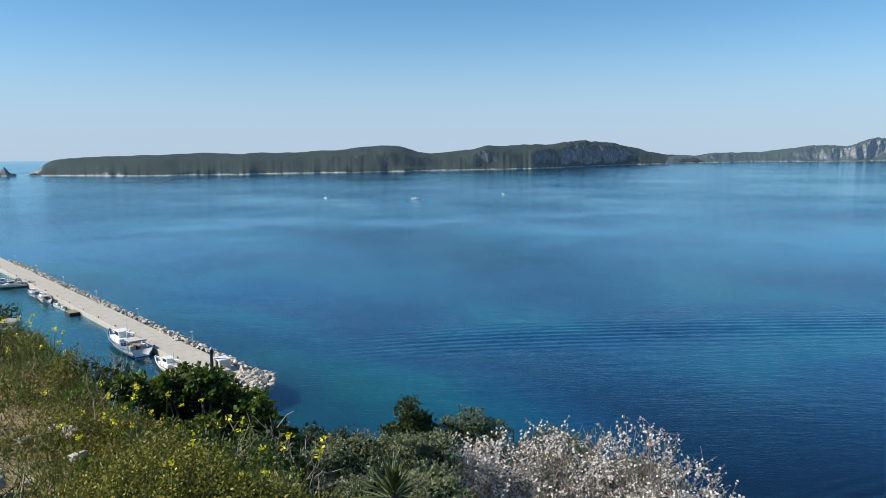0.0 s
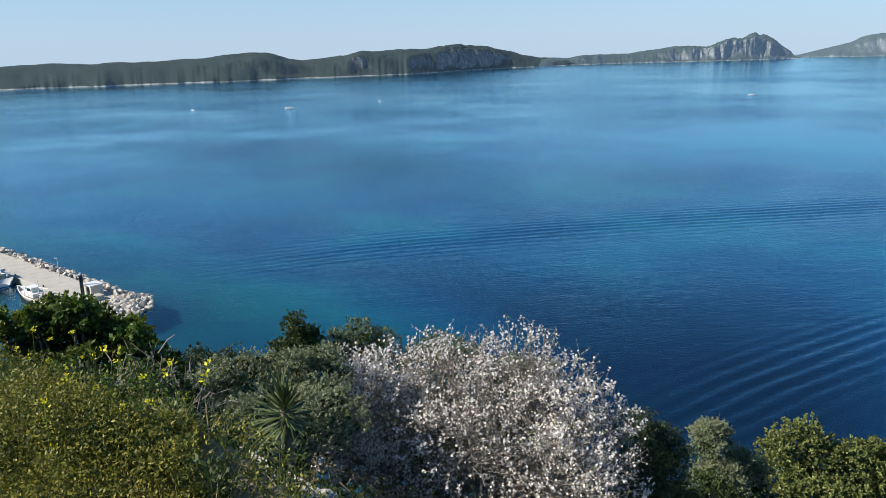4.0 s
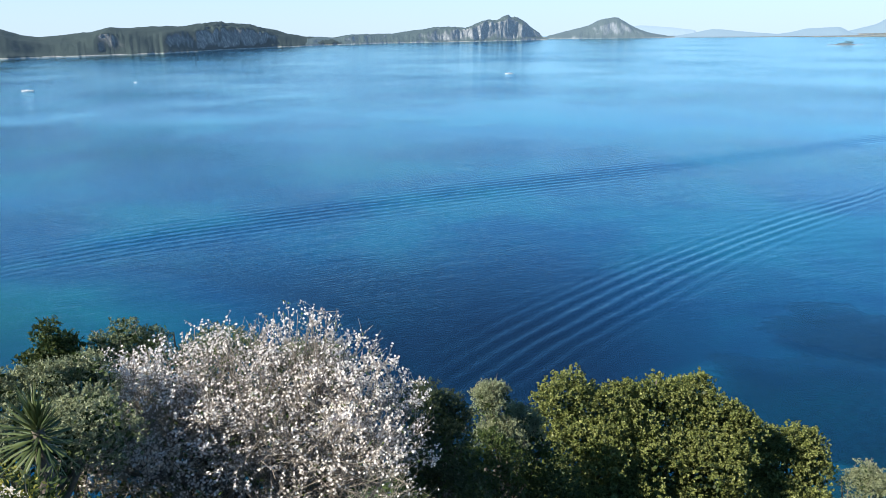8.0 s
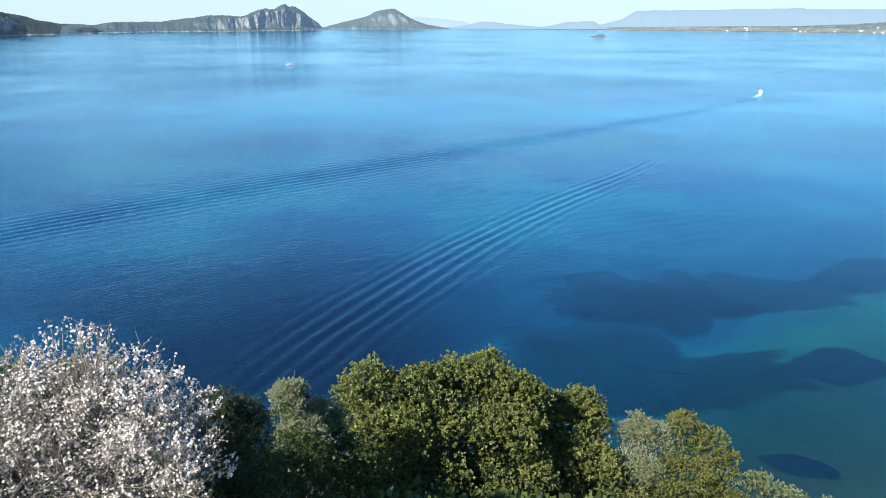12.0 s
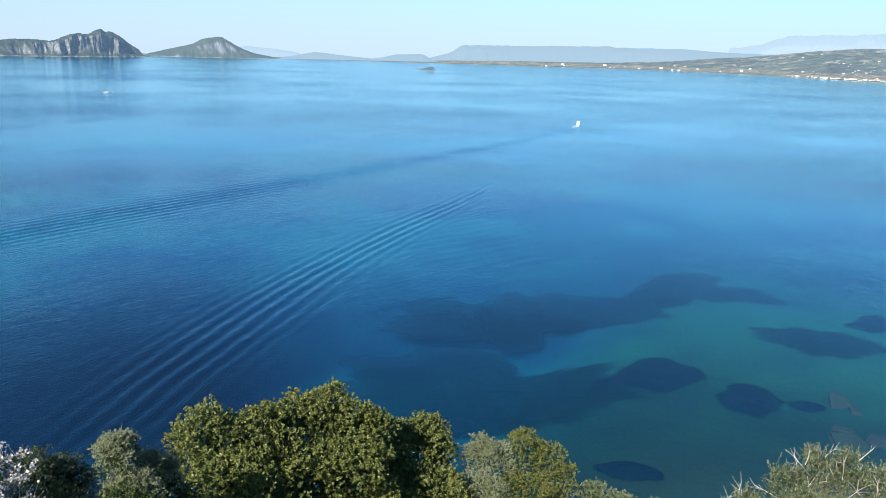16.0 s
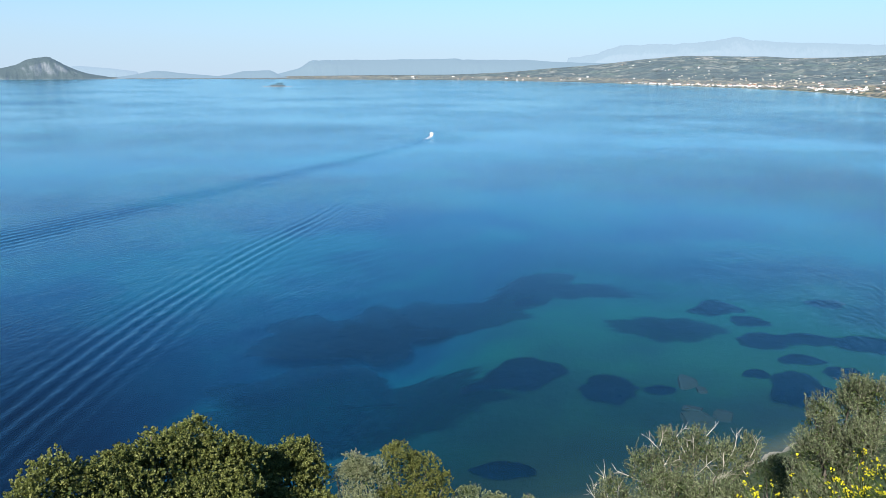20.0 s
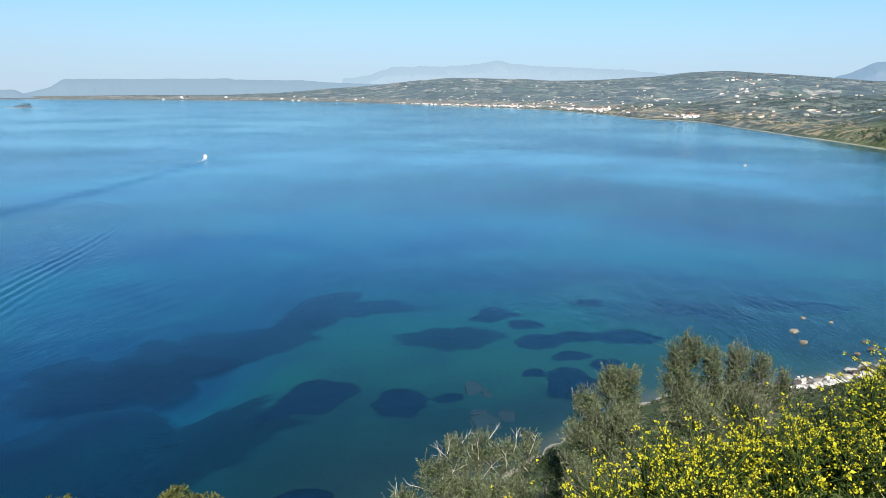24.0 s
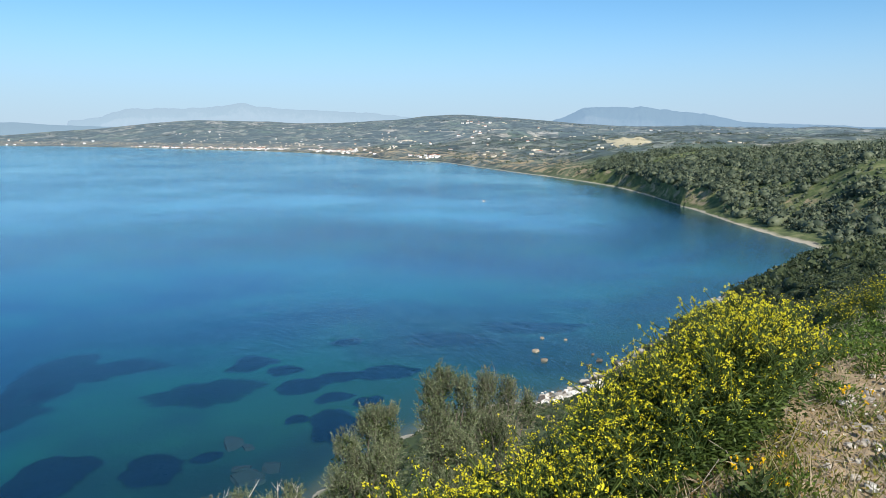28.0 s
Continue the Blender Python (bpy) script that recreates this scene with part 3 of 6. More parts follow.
def ground_height(az, r):
    az, r = np.asarray(az, float), np.asarray(r, float)
    x, y = r * np.sin(np.radians(az)), r * np.cos(np.radians(az))
    rs, re, rc = curve(NEAR_SHORE, az), curve(EDGE, az), curve(FAR_SHORE, az)
    u = np.clip((r - re) / (rs - re), 0, None)
    top = EYE - 1.6
    fall = 0.78 + 0.17 * ease(-24, -14, az) * (1 - ease(70, 92, az))
    near = np.where(u < 1, top * (1 - ((np.clip(u, 0, 1) + 0.006) ** fall - 0.006 ** fall) / (1.006 ** fall - 0.006 ** fall)), -(r - rs) * (0.055 + 0.42 * (1 - ease(44, 78, az))))
    near = near + (fbm(x * 0.5, y * 0.5, 3) * 0.10 + fbm(x * 0.08, y * 0.08, 5) * 3.0 * ease(6, 40, r) * (1 - 0.85 * ease(104, 111, az) * (1 - ease(124, 128, az)))) * ease(0, 0.06, 1 - u) * ease(0.5, 4, r)
    s = r - rc
    bluff = curve(BLUFF, az) * ease(8, 170, s) * (1 - 0.5 * ease(320, 700, s))
    bluff = bluff + curve(SCARP, az) * ease(5, 24, s + 34 * fbm(x * 0.025, y * 0.025, 14, 4) - 6) * (1 - 0.6 * ease(150, 400, s))
    inland = 6 * (1 - np.exp(-np.clip(s, 0, None) / 25)) * ease(84, 100, az) * (1 - 0.75 * ease(124, 126.5, az) * (1 - ease(60, 130, s))) + 1.5 * ease(0, 40, s) + 18 * ease(0, 900, s) * ease(98, 112, az)
    crest = curve(RIDGE, az)
    rise = (crest - 12) * np.clip((r - rc - 150) / np.maximum(4250 - rc - 150, 100), 0, 1.05) ** 1.35
    rough = fbm(x * 0.004, y * 0.004, 11) * 26 * ease(100, 1200, s) * ease(70, 84, az) + fbm(x * 0.02, y * 0.02, 12) * 7 * ease(10, 150, s) * ease(80, 108, az)
    far = np.where(s > 0, inland + bluff * 0.8 + np.clip(rise, 0, None) + rough * (1 - 0.7 * ease(3500, 4200, r)), s * 0.035)
    far = np.where(az < 34, -50, far)
    z = np.maximum(np.maximum(near, far), -11 + fbm(x * 0.02, y * 0.02, 9) * 2.0 - 6 * (1 - ease(30, 66, az)) * (1 - ease(120, 270, r)))
    # rubble slope round the foot of the breakwater
    s0, off = x * -0.62 + y * 0.785 - 136.0, x * 0.785 + y * 0.62 - 59.7
    gap = np.hypot(np.maximum(np.maximum(-s0, s0 - 235), 0), np.maximum(np.maximum(-4 - off, off - 10), 0))
    z = np.maximum(z, -1.8 - 0.16 * gap)
    return np.where((az > 133) | (az < -60), np.maximum(z, 2.5), z)


def ground_at(x, y):
    return float(ground_height(math.degrees(math.atan2(x, y)), math.hypot(x, y)))


def ground_sheet():
    az = np.concatenate([np.arange(-180, -42, 4.0), np.arange(-42, 140, 0.28), np.arange(140, 180.1, 4.0)])
    r = np.concatenate([[0.0], np.geomspace(0.35, 400, 170), np.geomspace(406, 1500, 150), np.geomspace(1520, 4900, 80)])
    A, R = np.meshgrid(az, r, indexing="ij")
    Z = ground_height(A, R)
    V = np.stack([R * np.sin(np.radians(A)), R * np.cos(np.radians(A)), Z], -1).reshape(-1, 3)
    n, m = len(az), len(r)
    i, j = np.meshgrid(np.arange(n - 1), np.arange(m - 1), indexing="ij")
    F = np.stack([i * m + j, i * m + j + 1, (i + 1) * m + j + 1, (i + 1) * m + j], -1).reshape(-1, 4)
    me = make_mesh("ground", V, F)
    me.materials.append(SOIL)
    # land farther out takes the copies with more haze glow
    for mat in (LAND, HAZED_MIDDLE_LAND, HAZED_FAR_LAND):
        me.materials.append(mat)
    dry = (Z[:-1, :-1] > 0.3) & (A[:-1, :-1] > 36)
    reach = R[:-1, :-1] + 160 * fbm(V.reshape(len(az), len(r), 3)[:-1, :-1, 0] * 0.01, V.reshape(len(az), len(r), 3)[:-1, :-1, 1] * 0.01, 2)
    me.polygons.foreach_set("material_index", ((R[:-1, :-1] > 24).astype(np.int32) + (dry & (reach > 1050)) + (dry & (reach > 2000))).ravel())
    me.polygons.foreach_set("use_smooth", np.ones(len(F), bool))
    return tagged(new("ground", me), "grassy slope, shore and rolling farmland round the bay", "ground", kind="structure")


ground_sheet()


# ---- the sea, with the two arms of the wake ----
def wake_height(x, y):
    z = np.zeros_like(x)
    lane = ((-40, 160), (0, 174), (30, 179), (100, 182), (200, 183), (350, 181), (460, 188), (505, 200))
    c1 = sum(np.interp(x + w, [p[0] for p in lane], [p[1] for p in lane]) for w in (-24, -12, 0, 12, 24)) / 5
    z += 0.082 * np.sin(2 * math.pi * (y - c1 + 0.05 * x + 2.0 * fbm(x * 0.02, y * 0.05, 3)) / 3.5) * np.exp(-((y - c1) / (6 + 7 * (1 - ease(60, 480, x)))) ** 2) * ease(-30, 30, x) * (1 - 0.1 * ease(80, 470, x)) * (1 - ease(480, 503, x))
    arm = ((20, 64), (44, 76), (61, 83.5), (91, 94.5), (134, 106), (183, 115.5), (236, 126), (310, 141), (400, 163), (503, 199))
    c2 = sum(np.interp(x + w, [p[0] for p in arm], [p[1] for p in arm]) for w in (-24, -12, 0, 12, 24)) / 5
    z += 0.080 * np.sin(2 * math.pi * (y - c2 + 0.02 * x + 1.5 * fbm(x * 0.02, y * 0.05, 5)) / 3.0) * np.exp(-((y - c2) / (2.5 + 7.5 * (1 - ease(40, 280, x)))) ** 2) * ease(20, 60, x) * (1 - 0.4 * ease(120, 300, x)) * (1 - ease(300, 430, x))
    c3 = 199 - 0.20 * (503 - x)
    z += 0.10 * np.sin(2 * math.pi * (y - c3) / 3.5) * np.exp(-((y - c3) / 5) ** 2) * ease(380, 440, x) * (1 - ease(490, 503, x))
    z += 0.008 * np.sin((0.35 * x + y) * 1.4 + 3 * fbm(x * 0.03, y * 0.03, 4)) * (0.5 + fbm(x * 0.02, y * 0.02, 6)) * ease(0, 25, y + 20)
    return z


def sea_sheet():
    xs = np.concatenate([[-4900, -1500, -400, -60], np.arange(-40, 120, 0.8), np.arange(120, 511, 1.25), [560, 900, 2000, 4900]])
    ys = np.concatenate([[-4900, -1500, -500, -150, -40, 20], np.arange(55, 140, 0.45), np.arange(140, 231, 0.4), [260, 400, 900, 2000, 4900]])
    X, Y = np.meshgrid(xs, ys, indexing="ij")
    inside = ease(-40, -20, X) * (1 - ease(500, 510, X)) * ease(56, 70, Y) * (1 - ease(215, 230, Y))
    Z = wake_height(X, Y) * inside
    V = np.stack([X, Y, Z], -1).reshape(-1, 3)
    n, m = len(xs), len(ys)
    i, j = np.meshgrid(np.arange(n - 1), np.arange(m - 1), indexing="ij")
    F = np.stack([i * m + j, (i + 1) * m + j, (i + 1) * m + j + 1, i * m + j + 1], -1).reshape(-1, 4)
    me = make_mesh("sea", V, F)
    me.materials.append(WATER)
    me.polygons.foreach_set("use_smooth", np.ones(len(F), bool))
    return tagged(new("sea", me), "calm deep blue sea with a boat's wake", "sea", kind="structure")


sea_sheet()


# ---- islands and hills beyond the water ----
def hill(name, table, depth, mat, label, step=0.06, cliff=0.5, rough=1.0, crags=None, kind="structure", category="island", seed=1):
    """Land that rises from a shore: rows of direction, shore's distance and crest's height."""
    t = np.array(table, float)
    az = np.arange(t[0, 0] - 0.4, t[-1, 0] + 0.4 + step, step)
    v = np.concatenate([np.linspace(0, 0.5, 34), np.linspace(0.54, 1, 10)])
    wide = np.linspace(-1, 1, 7) * 0.2
    crest = sum(np.interp(az + w, t[:, 0], t[:, 2], left=-3, right=-3) for w in wide) / 7
    shore = sum(np.interp(az + w * 5, t[:, 0], t[:, 1]) for w in wide) / 7
    teeth = fbm(np.radians(az) * shore * 0.02, 0 * az + seed, seed + 40, 4)[:, None]
    A, U = np.meshgrid(az, v, indexing="ij")
    S, C = shore[:, None], crest[:, None]
    arc = np.radians(A) * S
    cliff = np.interp(A, [c[0] for c in crags], [c[1] for c in crags]) if crags else cliff
    steep = np.clip(cliff + 0.8 * fbm(arc * 0.0035, 0 * A + seed, seed + 3, 3), 0.05, 0.95)
    p = np.clip(U / 0.45, 0, 1)
    soft = np.sin(p * math.pi / 2) ** 1.05
    hard = 0.16 * p + 0.84 * ease(0.10, 0.42, p)
    prof = np.where(U <= 0.45, soft * (1 - steep) + hard * steep, 1 - 0.85 * ease(0.45, 1.0, U))
    gully = fbm(arc * 0.010, U * depth * 0.012 + seed, seed, 3)
    Z = C * prof * (1 + 0.06 * rough * fbm(arc * 0.008, U * 5, seed + 5, 3) + 0.08 * rough * teeth * ease(0.7, 1.0, prof)) + rough * gully * (0.03 + 0.20 * steep) * C * np.sin(np.clip(prof, 0, 1) * math.pi)
    Z = Z + rough * C * fbm(arc * 0.05, U * depth * 0.05, seed + 6, 2) * np.clip(prof, 0, 1) * (0.025 + 0.075 * steep)
    # low sea cliffs, broken here and there
    Z = Z + rough * 9 * ease(0.0, 0.03, U) * (1 - ease(0.05, 0.3, U)) * np.clip(0.30 + 1.6 * fbm(arc * 0.008, 0 * A + 3.3, seed + 2, 2), 0, 1)
    Z = np.where(U < 0.001, -3, np.maximum(Z, 0.4))
    # ribs and clefts down the cliffs
    ribs = fbm(arc * 0.045 + 1.5 * p, p * 4.5 + seed, seed + 21, 3) * 1.5
    Dd = S + 35 + U * depth + rough * fbm(arc * 0.012, U * 2, seed + 8, 3) * depth * 0.06 + rough * ribs * steep * depth * 0.05 * np.sin(np.clip(p * 1.15, 0, 1) * math.pi)
    Dd = Dd + rough * fbm(arc * 0.03, 0 * A + 1.7, seed + 9, 4) * 22 * (1 - ease(0.0, 0.3, U))
    V = np.stack([Dd * np.sin(np.radians(A)), Dd * np.cos(np.radians(A)), Z], -1).reshape(-1, 3)
    n, m = len(az), len(v)
    i, j = np.meshgrid(np.arange(n - 1), np.arange(m - 1), indexing="ij")
    F = np.stack([i * m + j, i * m + j + 1, (i + 1) * m + j + 1, (i + 1) * m + j], -1).reshape(-1, 4)
    ob = part(name, (V, F), mat)
    return tagged(ob, label, category, kind=kind)


LONG_ISLAND = [(-25.2, 1780, 17), (-24.4, 1740, 32), (-18.6, 1600, 43), (-10.4, 1628, 45), (-6.5, 1642, 48), (-2.4, 1691, 58), (-0.5, 1730, 60), (0.8, 1755, 47), (2.0, 1772, 39), (5.2, 1797, 50), (6.1, 1820, 60), (9.2, 1907, 66), (11.3, 2033, 66), (13.4, 2163, 76), (15.3, 2343, 72), (16.8, 2423, 55), (19.3, 2608, 30), (21.5, 2787, 23), (22.5, 2838, 32), (25.3, 2968, 34), (29.6, 3107, 64), (31.2, 3153, 58), (32.2, 3181, 85), (33.4, 3242, 90), (34.1, 3293, 110), (34.8, 3349, 102), (35.4, 3399, 88), (35.8, 3434, 55), (36.7, 3500, 22)]
CRAGS = [(-26, 0.12), (3, 0.12), (5.5, 0.7), (7, 0.75), (9, 0.45), (12, 0.85), (16, 0.75), (19, 0.35), (27, 0.55), (31, 0.8), (37, 0.95)]
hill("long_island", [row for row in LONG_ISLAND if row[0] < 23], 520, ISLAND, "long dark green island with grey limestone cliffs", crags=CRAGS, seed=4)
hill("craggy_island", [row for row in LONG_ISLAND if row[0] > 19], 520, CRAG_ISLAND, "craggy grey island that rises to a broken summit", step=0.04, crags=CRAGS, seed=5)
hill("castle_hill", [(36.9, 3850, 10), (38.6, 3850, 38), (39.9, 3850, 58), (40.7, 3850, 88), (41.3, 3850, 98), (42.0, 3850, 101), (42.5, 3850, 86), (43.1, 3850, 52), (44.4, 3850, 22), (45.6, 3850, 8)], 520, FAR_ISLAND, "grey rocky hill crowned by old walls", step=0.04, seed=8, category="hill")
hill("sea_stack", [(-31.6, 1760, 24), (-29.9, 1760, 22), (-29.4, 1760, 14)], 120, ISLAND, "flat-topped rock islet off the long island", step=0.05, cliff=0.9, seed=12, category="islet")
hill("sea_stack", [(-28.4, 1770, 8), (-28.1, 1770, 9)], 60, ISLAND, "low dark rock in the sea", step=0.03, cliff=0.9, seed=13, category="islet")
hill("sea_stack", [(-27.55, 1770, 14), (-27.3, 1770, 20), (-27.05, 1770, 15)], 60, ISLAND, "small round rock islet with steep sides", step=0.03, cliff=0.95, seed=14, category="islet")
hill("sea_stack", [(-25.75, 1760, 6), (-25.65, 1760, 22), (-25.55, 1760, 8)], 30, ISLAND, "thin rock needle beside the island's tip", step=0.02, cliff=0.95, rough=0.3, seed=15, category="islet")
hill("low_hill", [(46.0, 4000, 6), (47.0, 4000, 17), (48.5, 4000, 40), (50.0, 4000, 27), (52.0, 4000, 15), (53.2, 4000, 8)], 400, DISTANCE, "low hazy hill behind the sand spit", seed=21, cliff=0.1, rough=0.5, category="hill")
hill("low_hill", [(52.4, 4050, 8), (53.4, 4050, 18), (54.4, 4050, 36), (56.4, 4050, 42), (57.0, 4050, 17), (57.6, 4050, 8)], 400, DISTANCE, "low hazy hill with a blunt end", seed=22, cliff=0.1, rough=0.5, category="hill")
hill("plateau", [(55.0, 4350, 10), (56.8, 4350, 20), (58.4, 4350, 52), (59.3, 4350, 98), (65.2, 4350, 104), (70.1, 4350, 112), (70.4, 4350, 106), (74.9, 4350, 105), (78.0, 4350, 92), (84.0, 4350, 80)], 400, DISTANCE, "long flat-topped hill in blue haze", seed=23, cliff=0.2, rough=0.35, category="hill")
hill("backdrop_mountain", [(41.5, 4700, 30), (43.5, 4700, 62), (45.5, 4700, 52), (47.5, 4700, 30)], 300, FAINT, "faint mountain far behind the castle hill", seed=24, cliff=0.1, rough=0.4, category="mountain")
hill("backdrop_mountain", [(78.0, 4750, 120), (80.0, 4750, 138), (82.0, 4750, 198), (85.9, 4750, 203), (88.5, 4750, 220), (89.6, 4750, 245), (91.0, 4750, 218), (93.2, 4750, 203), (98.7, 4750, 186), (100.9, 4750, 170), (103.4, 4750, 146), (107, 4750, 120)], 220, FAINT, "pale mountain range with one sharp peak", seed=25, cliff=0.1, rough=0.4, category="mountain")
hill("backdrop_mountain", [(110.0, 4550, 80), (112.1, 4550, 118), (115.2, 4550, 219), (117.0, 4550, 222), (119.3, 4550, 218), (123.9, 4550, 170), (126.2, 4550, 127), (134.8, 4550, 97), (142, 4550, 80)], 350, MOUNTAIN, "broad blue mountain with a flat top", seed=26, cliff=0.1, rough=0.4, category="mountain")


# ---- breakwater and its boats ----
ALONG = np.array((-0.62, 0.785))
ACROSS = np.array((0.785, 0.62))
TURN = math.degrees(math.atan2(0.785, -0.62)) - 90     # the breakwater's own y axis runs along it


def breakwater():
    base = ALONG * 136.0 + ACROSS * 59.7
    jetty = thing("breakwater", (base[0], base[1], 0), "long pale concrete breakwater with a slope of boulders", "breakwater", turn=TURN)
    length = 226.0
    bm = box(0, 0, -0.25, 7.0, length, 1.25, 0.08)
    box(-16.0, length, -0.25, 7.0, length + 9, 1.25, 0.08, bm)
    foot = box(0.05, 0.05, -9, 6.9, length - 0.05, -0.254)
    box(-15.9, length + 0.05, -9, 6.9, length + 8.9, -0.254, 0, foot)
    # dark blue-green stands in for the water's dimming of the wall
    part("footing", foot, DIMMED_FOOTING, jetty, "footing under water, its colour dimmed to dark blue-green")
    part("deck", bm, CONCRETE, jetty, "dusty pale concrete quay deck")
    for k in range(16):
        m = part("bollard", box(0.35, 6 + k * 13.5, 1.254, 0.65, 6.3 + k * 13.5, 1.65, 0.06), RUST, jetty)
    rng = np.random.RandomState(5)
    rocks = [rock_mesh("boulder", s, 0.85, 2, 0.6) for s in range(6)]
    for me in rocks:
        me.materials.append(LIMESTONE)
    spots = [(6.9 + 4.2 * u + rng.uniform(-0.3, 0.3), yy + rng.uniform(-0.7, 0.7), 1.5 - 1.7 * u + rng.uniform(-0.2, 0.3), rng.uniform(0.7, 1.5)) for yy in np.arange(-3, 216, 1.35) for u in rng.uniform(0, 1, 5)]
    spots += [(3.8 + 8 * math.cos(a) * k + rng.uniform(-0.5, 0.5), 0.5 - 9.5 * math.sin(a) * k + rng.uniform(-0.5, 0.5), 1.4 - 1.5 * k + rng.uniform(-0.1, 0.3), rng.uniform(0.8, 1.7)) for a in np.linspace(0.0, 2.5, 32) for k in (0.3, 0.42, 0.54, 0.66, 0.8, 0.95)]
    for x, y, z, s in spots:
        b = new("boulder", rocks[rng.randint(6)])
        b.parent = jetty
        b.matrix_local = pose(x, y, z, rng.uniform(0, 40), rng.uniform(0, 40), rng.uniform(0, 360)) @ Matrix.Diagonal((s, s * rng.uniform(0.7, 1.1), s, 1))
    return jetty


breakwater()


def on_quay(s, off, z=0.0):
    p = ALONG * (136.0 + s) + ACROSS * (59.7 + off)
    return (p[0], p[1], z)


def hull_shape(length, beam, depth, sheer, stations=14):
    """A round-bilged hull with a raised bow (y ahead), open at the top."""
    V, F = [], []
    prof = np.linspace(-1, 1, 9)
    for k in range(stations):
        t = k / (stations - 1)
        w = beam / 2 * (1 - max(0, (t - 0.45) / 0.55) ** 2.2) * (0.82 + 0.18 * min(1, t / 0.3))
        top = depth + sheer * (max(0, (t - 0.35) / 0.65) ** 2 + 0.25 * max(0, (0.3 - t) / 0.3) ** 2)
        for q in prof:
            a = abs(q)
            V.append((math.copysign(max(w, 0.03) * a ** 0.55, q), (t - 0.5) * length + (0.06 * length * a * t ** 4), -0.5 + (top + 0.5) * a ** 1.8))
    m = len(prof)
    for k in range(stations - 1):
        for q in range(m - 1):
            F.append((k * m + q, k * m + q + 1, (k + 1) * m + q + 1, (k + 1) * m + q))
    F.append((0, 2, 6, 8))
    return np.array(V), np.array(F)


def fishing_boat(name, place, turn, length, label, trim, big=True, planks=None):
    boat = thing(name, place, label, "boat", "boats moored at the breakwater", turn)
    beam, depth = length * 0.27, length * 0.075
    part("hull", hull_shape(length, beam, depth, length * 0.045), WHITE_PAINT, boat, "white painted hull", True)
    deck = box(-beam * 0.40, -length * 0.47, depth * 0.80, beam * 0.40, length * 0.22, depth * 0.86)
    part("deck", deck, planks or DECK_WOOD, boat)
    V, F = hull_shape(length * 1.004, beam * 1.02, depth, length * 0.045)
    rim = V.reshape(-1, 9, 3)
    for side, q in (("rubbing_strake", 8), ("rubbing_strake", 0)):
        P = rim[:, q]
        part(side, sticks(P[:-1], P[1:], length * 0.008, length * 0.008), trim, boat, "painted strake")
    if big:
        part("deckhouse", box(-beam * 0.33, -length * 0.06, depth * 0.86, beam * 0.33, length * 0.27, depth * 0.86 + length * 0.055, 0.08), WHITE_PAINT, boat)
        house = part("wheelhouse", box(-beam * 0.22, length * 0.03, depth * 0.86 + length * 0.05, beam * 0.22, length * 0.18, depth * 0.86 + length * 0.115, 0.08), WHITE_PAINT, boat)
        for x in (-0.15, 0.15):
            part("window", box(beam * (x - 0.08), length * 0.18, depth + length * 0.06, beam * (x + 0.08), length * 0.186, depth + length * 0.10), DARK_GLASS, house)
        for s in (-1, 1):
            part("window", box(beam * 0.222 * s - 0.02, length * 0.05, depth + length * 0.06, beam * 0.222 * s + 0.02, length * 0.16, depth + length * 0.10), DARK_GLASS, house)
        part("roof", box(-beam * 0.25, length * 0.015, depth * 0.86 + length * 0.116, beam * 0.25, length * 0.195, depth * 0.86 + length * 0.124, 0.03), WHITE_PAINT, house)
        part("mast", sticks([(0, -length * 0.05, depth)], [(0, -length * 0.06, depth + length * 0.22)], length * 0.008, length * 0.005, 6), WHITE_PAINT, boat)
        part("boom", sticks([(0, -length * 0.06, depth + length * 0.12)], [(0, -length * 0.32, depth + length * 0.15)], length * 0.007, length * 0.005, 6), WHITE_PAINT, boat)
        posts = [(sx * beam * 0.36, y * length, depth) for sx in (-1, 1) for y in (-0.45, -0.33, -0.21)]
        part("awning", box(-beam * 0.38, -length * 0.42, depth + length * 0.085, beam * 0.30, -length * 0.25, depth + length * 0.092), CONCRETE, boat, "faded grey awning")
        for p in posts:
            part("awning_post", sticks([p], [(p[0], p[1], depth + length * 0.085)], 0.04, 0.04), WHITE_PAINT, boat)
        part("net_pile", rock_mesh("net_pile", 3, 0.6), RUST, boat, "heap of rust-brown nets").matrix_local = pose(0, -length * 0.33, depth * 0.9) @ Matrix.Diagonal((length * 0.10, length * 0.14, length * 0.06, 1))
        dice = np.random.RandomState(int(length * 10))
        for k in range(9):
            x, y, s = dice.uniform(-0.3, 0.3) * beam, dice.uniform(-0.42, -0.08) * length, dice.uniform(0.3, 0.7)
            part("crate", box(x - s, y - s * 0.7, depth * 0.86, x + s, y + s * 0.7, depth * 0.86 + s * dice.uniform(0.7, 1.6), 0.04), (DECK_WOOD, CONCRETE, RUBBER, BLUE_PAINT)[k % 4], boat)
        rail = [(sx * beam * 0.44, y * length, depth) for sx in (-1, 1) for y in (0.0, 0.1, 0.2)]
        for p in rail:
            part("rail_post", sticks([p], [(p[0], p[1], depth + 1.0)], 0.035, 0.035), CONCRETE, boat)
        band = hull_shape(length * 0.992, beam * 1.03, depth * 0.42, length * 0.01)
        part("waterline_band", band, trim if trim is not WHITE_PAINT else DARK_ROCK, boat, "dark band along the waterline", True)
